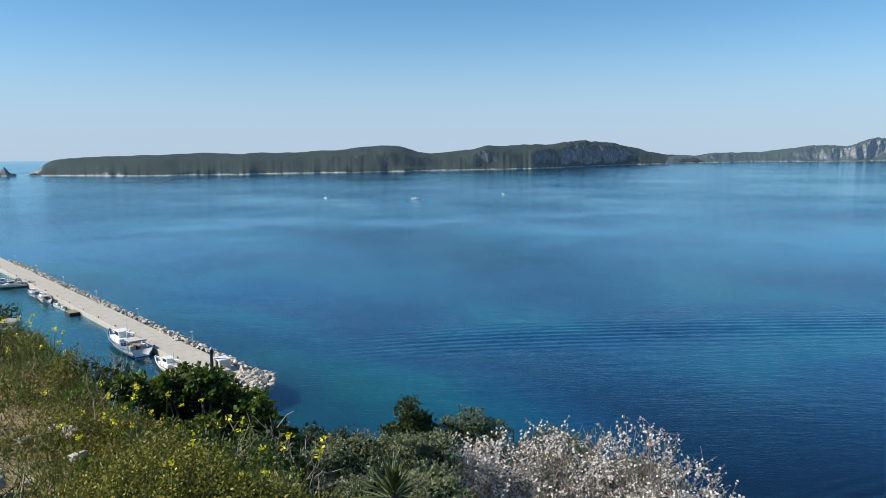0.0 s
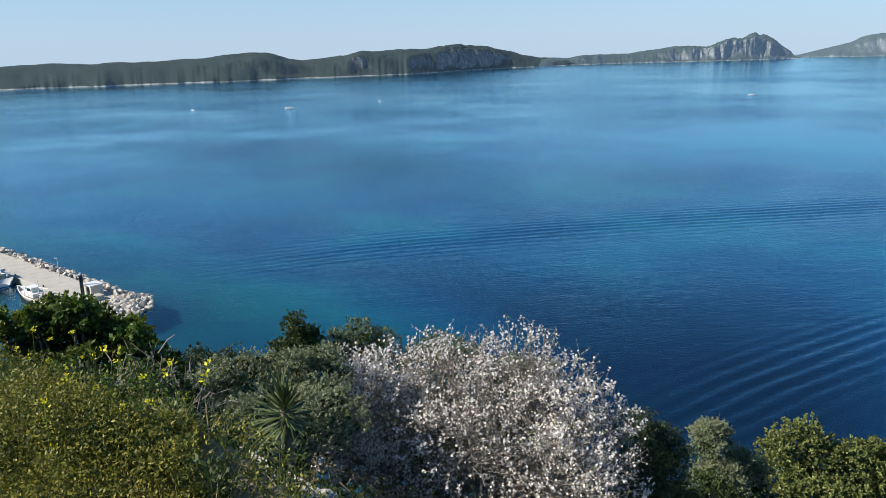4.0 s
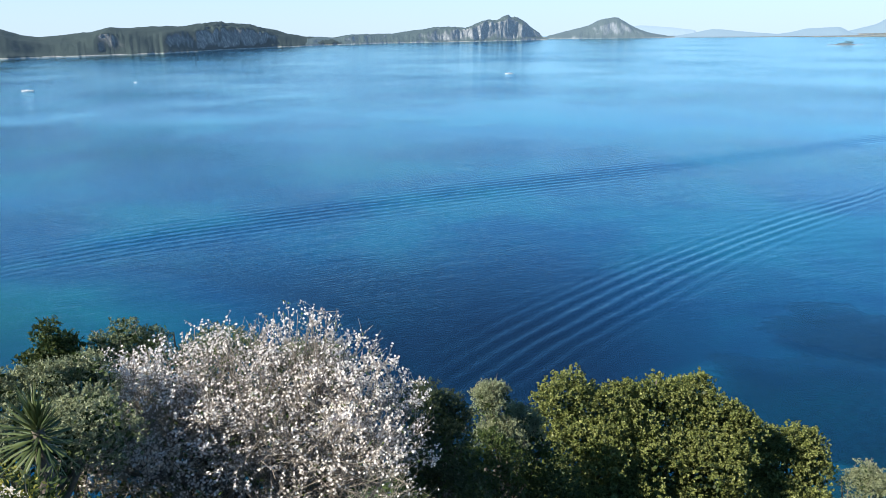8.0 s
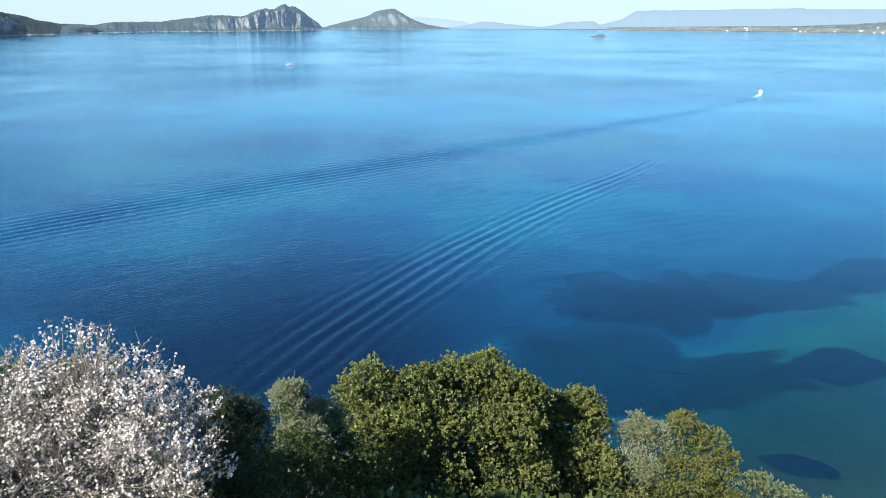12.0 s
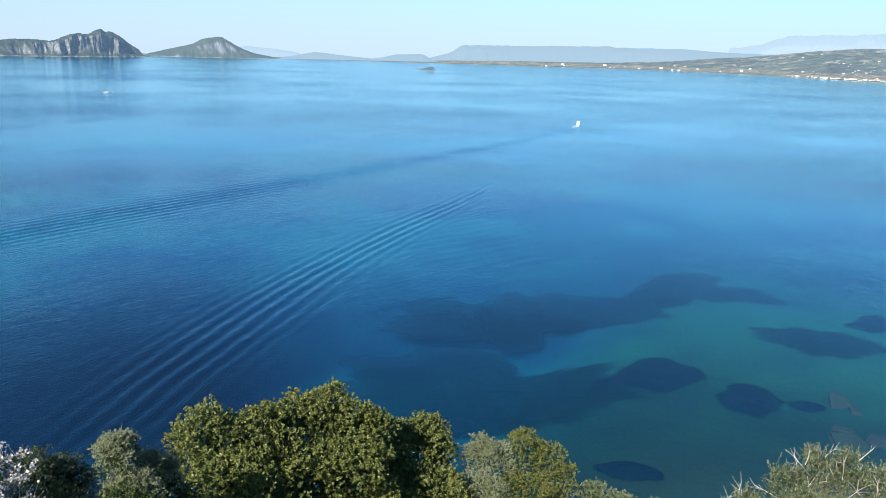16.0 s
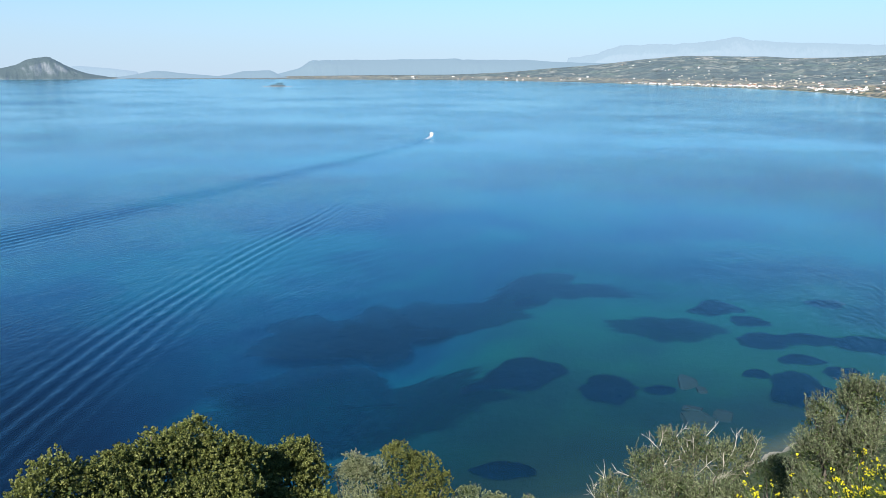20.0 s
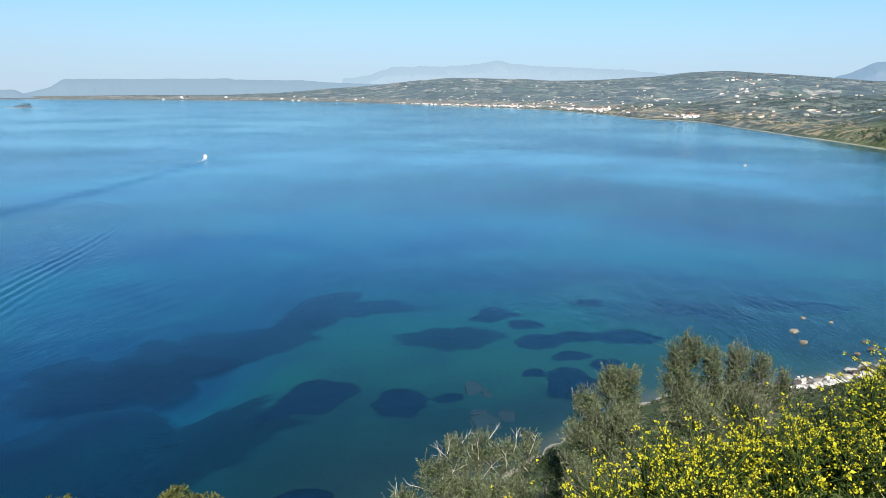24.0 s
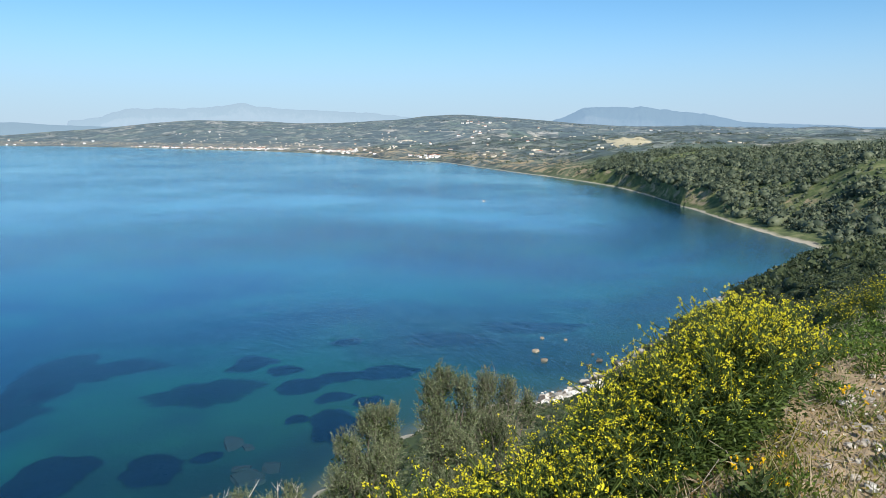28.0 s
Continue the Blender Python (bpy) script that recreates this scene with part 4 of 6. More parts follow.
        part("winch", sticks([(-0.5, length * 0.13, depth + 0.3)], [(0.5, length * 0.13, depth + 0.3)], 0.28, 0.28, 8), RUST, boat)
    else:
        part("cabin", box(-beam * 0.22, -length * 0.05, depth * 0.84, beam * 0.22, length * 0.16, depth + length * 0.10, 0.05), WHITE_PAINT, boat)
        part("thwart", box(-beam * 0.36, -length * 0.27, depth * 0.9, beam * 0.36, -length * 0.23, depth * 0.95), DECK_WOOD, boat)
        part("outboard", box(-0.15, -length * 0.52, depth * 0.5, 0.15, -length * 0.47, depth + 0.45, 0.05), RUBBER, boat)
    return boat


fishing_boat("fishing_boat", on_quay(41, -3.2), TURN, 21.0, "white and blue trawler moored along the quay", BLUE_PAINT)
fishing_boat("fishing_boat", on_quay(15, -2.6), TURN + 3, 14.5, "white wooden fishing boat moored near the quay's end", WHITE_PAINT)
fishing_boat("motor_boat", on_quay(118, -2.2), TURN - 6, 12.0, "white cabin boat tied to the quay", WHITE_PAINT)
fishing_boat("motor_boat", on_quay(129, -2.6), TURN, 11.0, "white fishing boat with a short mast", BLUE_PAINT)
fishing_boat("dinghy", on_quay(104, -1.8), TURN + 10, 6.0, "small white open boat by the quay", WHITE_PAINT, False)
fishing_boat("dinghy", on_quay(99.5, -1.6), TURN + 4, 5.0, "small open boat beside a dark float", BLUE_PAINT, False)
fishing_boat("motor_boat", on_quay(150, -3.5), TURN + 84, 12.0, "white motor boat lying off the quay", WHITE_PAINT)
fishing_boat("motor_boat", on_quay(160, -4.5), TURN + 84, 10.0, "white motor boat among others at the quay", WHITE_PAINT)
raft = thing("mooring_float", on_quay(90, -1.7), "dark square mooring float beside the quay", "float", turn=TURN)
part("body", box(-1.4, -2.4, -0.4, 1.4, 2.4, 0.7, 0.1), RUBBER, raft)
part("deck", box(-1.3, -2.3, 0.704, 1.3, 2.3, 0.76), DECK_WOOD, raft)


def light_hut():
    hut = thing("harbour_light", on_quay(5.2, 4.2, 1.254), "pale concrete hut with a dark light post", "harbour light", turn=TURN)
    part("body", box(-1.2, -0.9, 0, 1.2, 1.9, 2.1, 0.04), CONCRETE, hut)
    part("roof_slab", box(-1.4, -1.1, 2.1, 1.4, 2.1, 2.3, 0.03), WHITE_PAINT, hut)
    part("door", box(-1.24, -0.3, 0.02, -1.2, 0.6, 1.9), DARK_GLASS, hut)
    part("post", sticks([(-1.9, 1.2, 0)], [(-1.9, 1.2, 4.3)], 0.36, 0.32, 10), DARK_GLASS, hut, "dark green post")
    part("lamp", sticks([(-1.9, 1.2, 4.3)], [(-1.9, 1.2, 4.8)], 0.22, 0.16, 8), WHITE_PAINT, hut)
    block = thing("concrete_block", on_quay(2.2, 3.0, 1.254), "square concrete block at the quay's end", "block", turn=TURN)
    part("body", box(-1.0, -1.0, 0, 1.0, 1.0, 0.9, 0.06), CONCRETE, block)
    for k in range(6):
        p = thing("lamp_post", on_quay(24 + 34 * k, 5.7, 1.254), "thin grey lamp post on the breakwater", "lamp post", "lamp posts on the breakwater", TURN)
        part("pole", sticks([(0, 0, 0)], [(0, 0, 4.2)], 0.07, 0.05, 6), CONCRETE, p)
        part("lamp", box(-0.5, -0.1, 4.15, 0.1, 0.1, 4.28, 0.03), WHITE_PAINT, p)


light_hut()

pier = thing("far_pier", polar(-30.6, 545), "dark low pier across the harbour mouth", "pier", turn=30.6 - 4)
part("deck", box(-22, -2.5, 1.2, 22, 2.5, 1.9, 0.05), DARK_ROCK, pier)
for k in range(9):
    part("support_post", sticks([(-20 + 5 * k, 0, -4)], [(-20 + 5 * k, 0, 1.2)], 0.5, 0.5, 6), DARK_ROCK, pier)

# boats out on the bay
for az, d, size, turn in ((-6.0, 752, 4.5, 40), (0.85, 722, 8.5, 75), (7.5, 796, 4.0, 20), (34.3, 820, 7.5, 70), (107.6, 520, 5.0, 60)):
    fishing_boat("anchored_boat", polar(az, d), turn, size, "small white boat lying far out in the bay", WHITE_PAINT, False, WHITE_PAINT)


def speedboat():
    p = polar(68.15, 540)
    b = thing("speedboat", (p[0], p[1], 0.1), "white speedboat running ahead of its foaming wake", "boat", turn=-68)
    part("hull", hull_shape(8.5, 2.8, 1.0, 0.7), WHITE_PAINT, b, "", True)
    part("cabin", box(-0.9, -1.2, 0.9, 0.9, 1.4, 1.75, 0.15), WHITE_PAINT, b)
    part("windscreen", box(-0.8, 1.4, 1.2, 0.8, 1.46, 1.7), DARK_GLASS, b)
    rng = np.random.RandomState(8)
    n = 380
    t = rng.uniform(0, 1, n) ** 1.6 * 44
    side = rng.normal(0, 1, n) * (0.3 + t * 0.012) + np.where(rng.uniform(size=n) < 0.4, np.sign(rng.normal(size=n)) * t * 0.03, 0)
    P = np.stack([side - 0.0045 * t * t, -4.3 - t, np.full(n, 0.12)], 1)
    V, F = leaves(rng, P, np.stack([rng.normal(size=n), rng.normal(size=n), rng.uniform(0, 0.25, n)], 1), 0.6 * (1 - t / 50), 0.45 * (1 - t / 50))
    part("foam", (V, F), FOAM, b, "white churned foam")["kind"] = "stuff"


speedboat()

# islet with a few trees
islet = hill("islet", [(56.15, 2120, 1.5), (56.4, 2120, 4.5), (56.9, 2120, 5.0), (57.25, 2120, 4.0), (57.45, 2120, 1.0)], 50, FAR_ISLAND, "tiny pale rock islet with a few dark trees", step=0.03, cliff=0.9, seed=31, category="islet")


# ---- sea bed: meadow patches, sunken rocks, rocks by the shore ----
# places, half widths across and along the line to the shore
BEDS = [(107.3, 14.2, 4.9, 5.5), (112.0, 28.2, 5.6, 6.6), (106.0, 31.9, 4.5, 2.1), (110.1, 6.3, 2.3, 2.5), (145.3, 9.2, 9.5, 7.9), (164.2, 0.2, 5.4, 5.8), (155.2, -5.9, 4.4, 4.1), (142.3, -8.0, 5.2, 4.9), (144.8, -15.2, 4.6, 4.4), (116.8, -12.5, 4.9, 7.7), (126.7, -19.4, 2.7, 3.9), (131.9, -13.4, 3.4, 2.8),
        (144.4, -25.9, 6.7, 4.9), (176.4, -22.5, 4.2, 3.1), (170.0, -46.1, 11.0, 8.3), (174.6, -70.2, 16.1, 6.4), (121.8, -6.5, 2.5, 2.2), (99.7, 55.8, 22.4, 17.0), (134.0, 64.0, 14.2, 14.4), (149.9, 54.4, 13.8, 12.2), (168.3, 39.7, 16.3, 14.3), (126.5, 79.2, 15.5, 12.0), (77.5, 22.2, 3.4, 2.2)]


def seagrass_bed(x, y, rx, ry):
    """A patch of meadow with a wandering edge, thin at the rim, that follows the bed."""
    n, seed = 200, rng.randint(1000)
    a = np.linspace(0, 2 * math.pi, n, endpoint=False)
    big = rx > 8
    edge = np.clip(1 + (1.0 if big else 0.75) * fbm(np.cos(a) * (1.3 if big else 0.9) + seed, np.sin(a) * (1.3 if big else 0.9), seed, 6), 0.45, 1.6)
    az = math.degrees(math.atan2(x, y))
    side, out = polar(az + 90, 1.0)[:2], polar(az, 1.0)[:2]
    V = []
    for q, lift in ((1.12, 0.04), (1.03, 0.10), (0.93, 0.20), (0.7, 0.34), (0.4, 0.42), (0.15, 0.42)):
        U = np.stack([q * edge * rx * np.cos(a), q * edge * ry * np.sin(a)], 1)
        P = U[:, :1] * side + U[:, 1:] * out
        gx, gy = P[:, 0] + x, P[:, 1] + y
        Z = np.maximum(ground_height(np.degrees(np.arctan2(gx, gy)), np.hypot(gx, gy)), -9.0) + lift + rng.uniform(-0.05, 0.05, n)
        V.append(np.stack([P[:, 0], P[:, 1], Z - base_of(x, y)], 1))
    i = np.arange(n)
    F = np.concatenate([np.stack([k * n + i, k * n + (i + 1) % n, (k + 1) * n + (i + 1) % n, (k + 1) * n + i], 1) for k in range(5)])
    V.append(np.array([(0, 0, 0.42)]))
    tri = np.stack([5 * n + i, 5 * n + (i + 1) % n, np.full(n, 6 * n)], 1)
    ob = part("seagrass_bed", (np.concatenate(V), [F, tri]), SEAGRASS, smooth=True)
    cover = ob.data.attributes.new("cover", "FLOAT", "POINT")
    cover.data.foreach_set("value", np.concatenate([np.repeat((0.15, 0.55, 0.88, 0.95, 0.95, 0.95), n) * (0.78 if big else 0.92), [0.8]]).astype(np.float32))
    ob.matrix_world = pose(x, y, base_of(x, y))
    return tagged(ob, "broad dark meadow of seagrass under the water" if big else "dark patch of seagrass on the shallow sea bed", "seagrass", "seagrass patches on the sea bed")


def base_of(x, y):
    return max(ground_at(x, y), -9.0)


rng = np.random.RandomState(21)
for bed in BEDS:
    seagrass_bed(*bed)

TAN_ROCK = surface("tan_sea_rock", [(0.3, (0.12, 0.10, 0.07)), (0.5, (0.25, 0.215, 0.16)), (0.7, (0.42, 0.38, 0.31))], 3.0, 0.85, 0.5, 0.05)
stone_meshes = [rock_mesh("stone", s + 40, 0.65, 2, 0.75) for s in range(6)]


def stone(name, place, size, mat, label, group, category="rock", flat=1.0):
    me = stone_meshes[rng.randint(6)].copy()
    me.materials.clear()
    me.materials.append(mat)
    ob = new(name, me)
    ob.matrix_world = pose(*place, rng.uniform(-15, 15), rng.uniform(-15, 15), rng.uniform(0, 360)) @ Matrix.Diagonal((size, size * rng.uniform(0.6, 0.95), size * flat * rng.uniform(0.7, 1.0), 1))
    return tagged(ob, label, category, group)


for x, y, s in ((100, 1, 5), (102, -2, 4), (104, 2, 3.5), (98, 0, 3), (114, 3, 5), (112, 1, 3)):
    stone("sunken_rock", (x, y, ground_at(x, y) + 0.1), s, SUNK_ROCK, "brownish sunken rock seen through clear water", "sunken rocks", flat=0.4)
for az, d, s in ((111.8, 155.5, 2.6), (112.5, 149, 2.9), (112.3, 166, 1.6), (114.1, 165.5, 1.4), (116.2, 155, 1.5), (116.7, 151, 2.4), (115.9, 147, 2.0), (107.9, 143, 1.2)):
    p = polar(az, d, 0.1)
    stone("sea_rock", p, s * 0.62, TAN_ROCK if az < 115 else DARK_ROCK, "small pale rock standing out of the shallow water", "rocks in the shallows")
for k in range(70):
    az = rng.uniform(112.0, 126)
    d = float(curve(NEAR_SHORE, az)) + rng.uniform(-6, 3)
    p = polar(az, d)
    stone("shore_rock", (p[0], p[1], max(ground_at(p[0], p[1]), -0.3) + 0.2), rng.uniform(0.8, 2.8), DARK_ROCK if rng.uniform() < 0.6 else LIMESTONE, "broken rock along the waterline", "rocks along the waterline")
for k in range(190):
    az, d = rng.uniform(112.4, 117.0), rng.uniform(117, 131)
    p = polar(az, d)
    stone("white_rock", (p[0], p[1], ground_at(p[0], p[1]) + 0.2), 0.35 + 1.0 * rng.uniform() ** 2, WHITE_ROCK if k % 3 else LIMESTONE, "sunlit white limestone rock above the shore", "white rocks above the shore")
for k in range(26):
    az, d = rng.uniform(124.5, 126.5), rng.uniform(196, 226)
    p = polar(az, d)
    stone("white_rock", (p[0], p[1], ground_at(p[0], p[1]) + 0.3), rng.uniform(1.5, 4.5), LIMESTONE, "pale rock on the headland's edge", "pale rocks on the headland")


# ---- shrubs and trees ----
def lobe(az, d, el, rh, rv, rd=None):
    """A rounded mass of a crown: its top lies el degrees above eye level, d metres off."""
    c = sight(az, d, el)
    c[2] -= rv
    return c, np.array((rh, rd or rh, rv))


def puffs(rng, lobes, size=0.34, cover=2.6):
    """The lobes broken up into many smaller rounded masses, with gaps between them."""
    out = []
    for c, r in lobes:
        m = float(r.mean()) * size
        k = int(cover * (1 / size) ** 2)
        d = unit(rng.normal(size=(k, 3)))
        d[:, 2] = np.where(d[:, 2] < -0.4, -d[:, 2], d[:, 2])
        for q in d:
            s = m * rng.uniform(0.6, 1.35)
            out.append((c + q * (r - s * 0.8) * rng.uniform(0.80, 1.0), np.array((s, s, s * 0.85))))
    return out


def crown_points(rng, lobes, n, shell=0.35, lump=0.28, freq=2.2):
    """Points and outward directions, mostly in the outer shell of the lobes, with an uneven outline."""
    vol = np.array([r[0] * r[1] * r[2] for c, r in lobes]) ** 0.67
    count = (n * vol / vol.sum()).astype(int) + 1
    P, D = [], []
    for k, ((c, r), m) in enumerate(zip(lobes, count)):
        d = unit(rng.normal(size=(m, 3)))
        d[:, 2] = np.where(d[:, 2] < -0.5, -d[:, 2], d[:, 2])
        q = d * freq * 1.7
        lumps = 1 + lump * 2 * (vnoise(q[:, 0] + 7 * k, q[:, 1] + q[:, 2] * 1.7, 31 + k) + 0.5 * vnoise(2.3 * q[:, 0], 2.3 * (q[:, 1] - q[:, 2]), 77 + k))
        rad = (1 - shell * rng.uniform(0, 1, m) ** 1.5) * lumps
        P.append(c + d * r * rad[:, None])
        D.append(d)
    return np.concatenate(P), np.concatenate(D)


def sprigs(rng, P, D, per, length, width, spread, reach, up=0.3):
    """Leaves in small sprays at the points."""
    n = len(P)
    axis = unit(D + rng.normal(size=(n, 3)) * 0.45 + np.array((0, 0, up)))
    t = rng.uniform(0, 1, (n, per))
    base = P[:, None] + axis[:, None] * (t * reach)[..., None]
    dirs = axis[:, None] * (0.5 + 0.5 * t)[..., None] + rng.normal(size=(n, per, 3)) * spread
    return leaves(rng, base.reshape(-1, 3), dirs.reshape(-1, 3), length, width), axis


def limbs(rng, base, targets, r0, r1, bends=4):
    """Crooked limbs from the foot of the plant to points in the crown."""
    P0, P1, A, B = [], [], [], []
    for t in targets:
        prev = base.copy()
        for k in range(bends):
            u = (k + 1) / bends
            q = base + (t - base) * u + rng.normal(size=3) * np.linalg.norm(t - base) * 0.05 * (1 - u)
            q[2] += 0.08 * np.linalg.norm(t - base) * math.sin(u * math.pi)
            P0.append(prev)
            P1.append(q)
            A.append(r0 + (r1 - r0) * (k / bends))
            B.append(r0 + (r1 - r0) * u)
            prev = q
    return sticks(P0, P1, np.array(A), np.array(B), 6)


def shoots(rng, lobes, n, per, length, width, long):
    """Upright leafy shoots that stand out of the crown: leaves in pairs along a thin curved stem."""
    P, D = crown_points(rng, lobes, n, 0.55, 0.25)
    m = len(P)
    axis = unit(D * 0.8 + rng.normal(size=(m, 3)) * 0.28 + np.array((0, 0, 0.75)))
    L = (long * rng.uniform(0.55, 1.25, m))[:, None]
    root = P - axis * L * 0.6
    bend = unit(D + rng.normal(size=(m, 3)) * 0.3) * L * 0.16
    mid, tip = root + axis * L * 0.5 + bend * 0.6, root + axis * L
    t = (np.arange(per) + rng.uniform(0, 1, (m, per))) / per
    u = t[..., None]
    base = root[:, None] * (1 - u) ** 2 + 2 * (mid[:, None] * u * (1 - u)) + tip[:, None] * u ** 2
    out = axis[:, None] * 0.75 + rng.normal(size=(m, per, 3)) * 0.45
    return leaves(rng, base.reshape(-1, 3), out.reshape(-1, 3), length, width), joined(sticks(root, mid, 0.005, 0.004, 3), sticks(mid, tip, 0.004, 0.002, 3))


def dead_branches(rng, lobes, n, ob):
    """Bare, forked, bleached branches that stand up out of the leaves."""
    Q, E = crown_points(rng, lobes, n, 0.35, 0.2)
    ax = unit(E * 0.7 + rng.normal(size=Q.shape) * 0.3 + np.array((0, 0, 0.8)))
    L = rng.uniform(0.5, 1.1, (len(Q), 1))
    knee = Q + unit(ax + rng.normal(size=Q.shape) * 0.2) * L * 0.5
    P0, P1, r0, r1 = [Q - ax * L * 0.7, Q], [Q, knee], [0.013, 0.011], [0.011, 0.008]
    for k in range(4):
        start = Q + (knee - Q) * rng.uniform(0.2, 1.0, (len(Q), 1)) if k else knee
        P0.append(start)
        P1.append(start + unit(ax + rng.normal(size=Q.shape) * (0.25 if k == 0 else 0.6)) * L * rng.uniform(0.25, 0.55, (len(Q), 1)))
        r0.append(0.007)
        r1.append(0.003)
    part("dead_wood", joined(*[sticks(a, b, c, d, 4) for a, b, c, d in zip(P0, P1, r0, r1)]), BLEACHED, ob, "bleached bare branches", kind="stuff")


def shrub(name, lobes, label, category, leaf_mat, n, per, length, width, spread=0.6, reach=0.12, seed=1, twigs=0, twig_mat=None, shell=0.4, lump=0.28, up=0.3, group="", wood=True, puff=0.34, long=0.0, dead=0):
    rng = np.random.RandomState(seed)
    centre = np.mean([c for c, r in lobes], 0)
    foot = np.array((centre[0], centre[1], ground_at(centre[0], centre[1]) - 0.1))
    foot[2] = min(foot[2], min(c[2] - 0.3 * r[2] for c, r in lobes))
    ob = thing(name, foot, label, category, group)
    local = [(c - foot, r) for c, r in lobes]
    stems = None
    if long:
        (V, F), stems = shoots(rng, puffs(rng, local, puff), n, per, length, width, long)
    else:
        P, D = crown_points(rng, puffs(rng, local, puff) if puff else local, int(n * 0.42), shell, lump)
        (V, F), axis = sprigs(rng, P, D, int(per * 1.8), length, width, spread * 1.25, reach * 0.7, up)
    part("crown", (V, F), leaf_mat, ob)
    if stems:
        part("shoot_wood", stems, BARK, ob, kind="stuff")
    if dead:
        dead_branches(rng, local[:6], dead, ob)
    # dark leaves deep inside the crown, its inner shade put into their colour
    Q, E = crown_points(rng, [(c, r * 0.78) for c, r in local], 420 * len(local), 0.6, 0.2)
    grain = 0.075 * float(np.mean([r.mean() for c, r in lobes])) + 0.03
    part("inner_shade_foliage", leaves(rng, Q, rng.normal(size=Q.shape), grain, grain * 0.7), LEAF_DARK, ob, kind="stuff")
    size = float(np.mean([r.mean() for c, r in lobes]))
    if wood:
        part("trunk", limbs(rng, np.zeros(3), [c + rng.normal(size=3) * r * 0.3 for c, r in local for k in range(3)], 0.05 * size + 0.02, 0.012 * size + 0.004), BARK, ob)
    if twigs:
        Q, E = crown_points(rng, local, twigs, 0.6, lump)
        ax = unit(E + rng.normal(size=Q.shape) * 0.35 + np.array((0, 0, up)))
        L = (reach * rng.uniform(0.6, 1.6, len(Q)))[:, None]
        bend = Q + ax * L * 0.5
        tip = bend + unit(ax + rng.normal(size=Q.shape) * 0.3) * L * 0.6
        thick = 0.004 + 0.004 * size
        part("twig_tangle", joined(sticks(Q - ax * L * 0.5, bend, thick, thick * 0.8, 3), sticks(bend, tip, thick * 0.8, thick * 0.3, 3)), twig_mat or TWIG, ob, "bare pale twigs", kind="stuff")
    return ob


def almond_tree():
    """A spreading almond in full blossom, limbs and twigs showing between the flowers."""
    rng = np.random.RandomState(3)
    foot = polar(15, 8.6)
    foot[2] = ground_at(foot[0], foot[1]) - 0.15
    tree = thing("almond_tree", foot, "almond tree covered in white and pink blossom, nearly leafless", "tree")
    lobes = [lobe(4.4, 8.3, -21.4, 0.62, 0.85), lobe(8.0, 8.8, -20.3, 0.8, 1.0), lobe(13.0, 8.9, -20.4, 0.95, 1.1), lobe(18.0, 8.7, -19.6, 0.72, 1.2), lobe(21.0, 8.5, -21.6, 0.75, 1.0), lobe(23.9, 8.3, -24.4, 0.72, 0.9), lobe(1.9, 8.2, -23.6, 0.6, 0.8),
             lobe(9.0, 8.0, -24.5, 1.0, 0.9), lobe(16.0, 7.9, -25.0, 1.1, 1.0), lobe(22.0, 7.8, -27.5, 0.9, 0.8), lobe(4.0, 8.0, -26.2, 0.62, 0.55), lobe(12.0, 7.7, -29.0, 1.3, 0.8), lobe(20.0, 7.6, -31.0, 1.1, 0.7)]
    local = [(c - foot, r) for c, r in lobes]
    origin = np.array((0, 0, 0.0))
    fork = np.array((0.05, 0, 0.7))
    heads = [c + rng.normal(size=3) * 0.1 for c, r in local]
    part("trunk", joined(sticks([origin], [fork], 0.13, 0.10, 8), limbs(rng, fork, heads, 0.075, 0.02, 5)), BARK, tree, "grey forked trunk and limbs")
    P0, P1, Fp, Fd = [], [], [], []
    for (c, r), h in zip(local, heads):
        m = int(92 * (r[0] * r[2]) ** 0.8) + 16
        ends, out = crown_points(rng, [(c, r)], m, 0.35, 0.16)
        root = h + (fork - h) * rng.uniform(0, 0.22, (len(ends), 1)) + rng.normal(size=ends.shape) * r * 0.25
        mid = root + (ends - root) * 0.55 + rng.normal(size=ends.shape) * 0.10
        P0 += [root, mid]
        P1 += [mid, ends]
        axis = unit(ends - mid + np.array((0, 0, 0.12)))
        for k in range(6):
            side = unit(axis + rng.normal(size=ends.shape) * 0.75 + np.array((0, 0, 0.25)))
            start = mid + (ends - mid) * rng.uniform(0.1, 1.0, (len(ends), 1))
            L = rng.uniform(0.12, 0.40, (len(ends), 1)) * (0.7 if k else 1.0)
            stop = start + side * L
            far = np.linalg.norm((stop - c) / r, axis=1, keepdims=True)
            stop = c + (stop - c) * np.minimum(1.0, 1.10 / far)
            P0.append(start)
            P1.append(stop)
            for j in range(7):
                Fp.append(start + (stop - start) * rng.uniform(0.25, 1.02, (len(ends), 1)) + rng.normal(size=ends.shape) * 0.012)
                Fd.append(unit(side * 0.3 + rng.normal(size=ends.shape) + np.array((-0.3, 0.0, 0.5))))
    P0, P1 = np.concatenate(P0), np.concatenate(P1)
    thick = np.where(np.linalg.norm(P1 - P0, axis=1) > 0.45, 0.007, 0.004)
    part("twig_tangle", sticks(P0, P1, thick, thick * 0.55, 3), TWIG, tree, "tangle of pale grey twigs", kind="stuff")
    Fp, Fd = np.concatenate(Fp), np.concatenate(Fd)
    keep = (rng.uniform(size=len(Fp)) < 0.42 + 1.2 * vnoise(Fp[:, 0] * 2.2, Fp[:, 2] * 2.2 + Fp[:, 1], 8) + 0.08 * np.clip((Fp[:, 2] - 0.8) / 1.5, -1, 1))
    Fp, Fd = Fp[keep], Fd[keep]
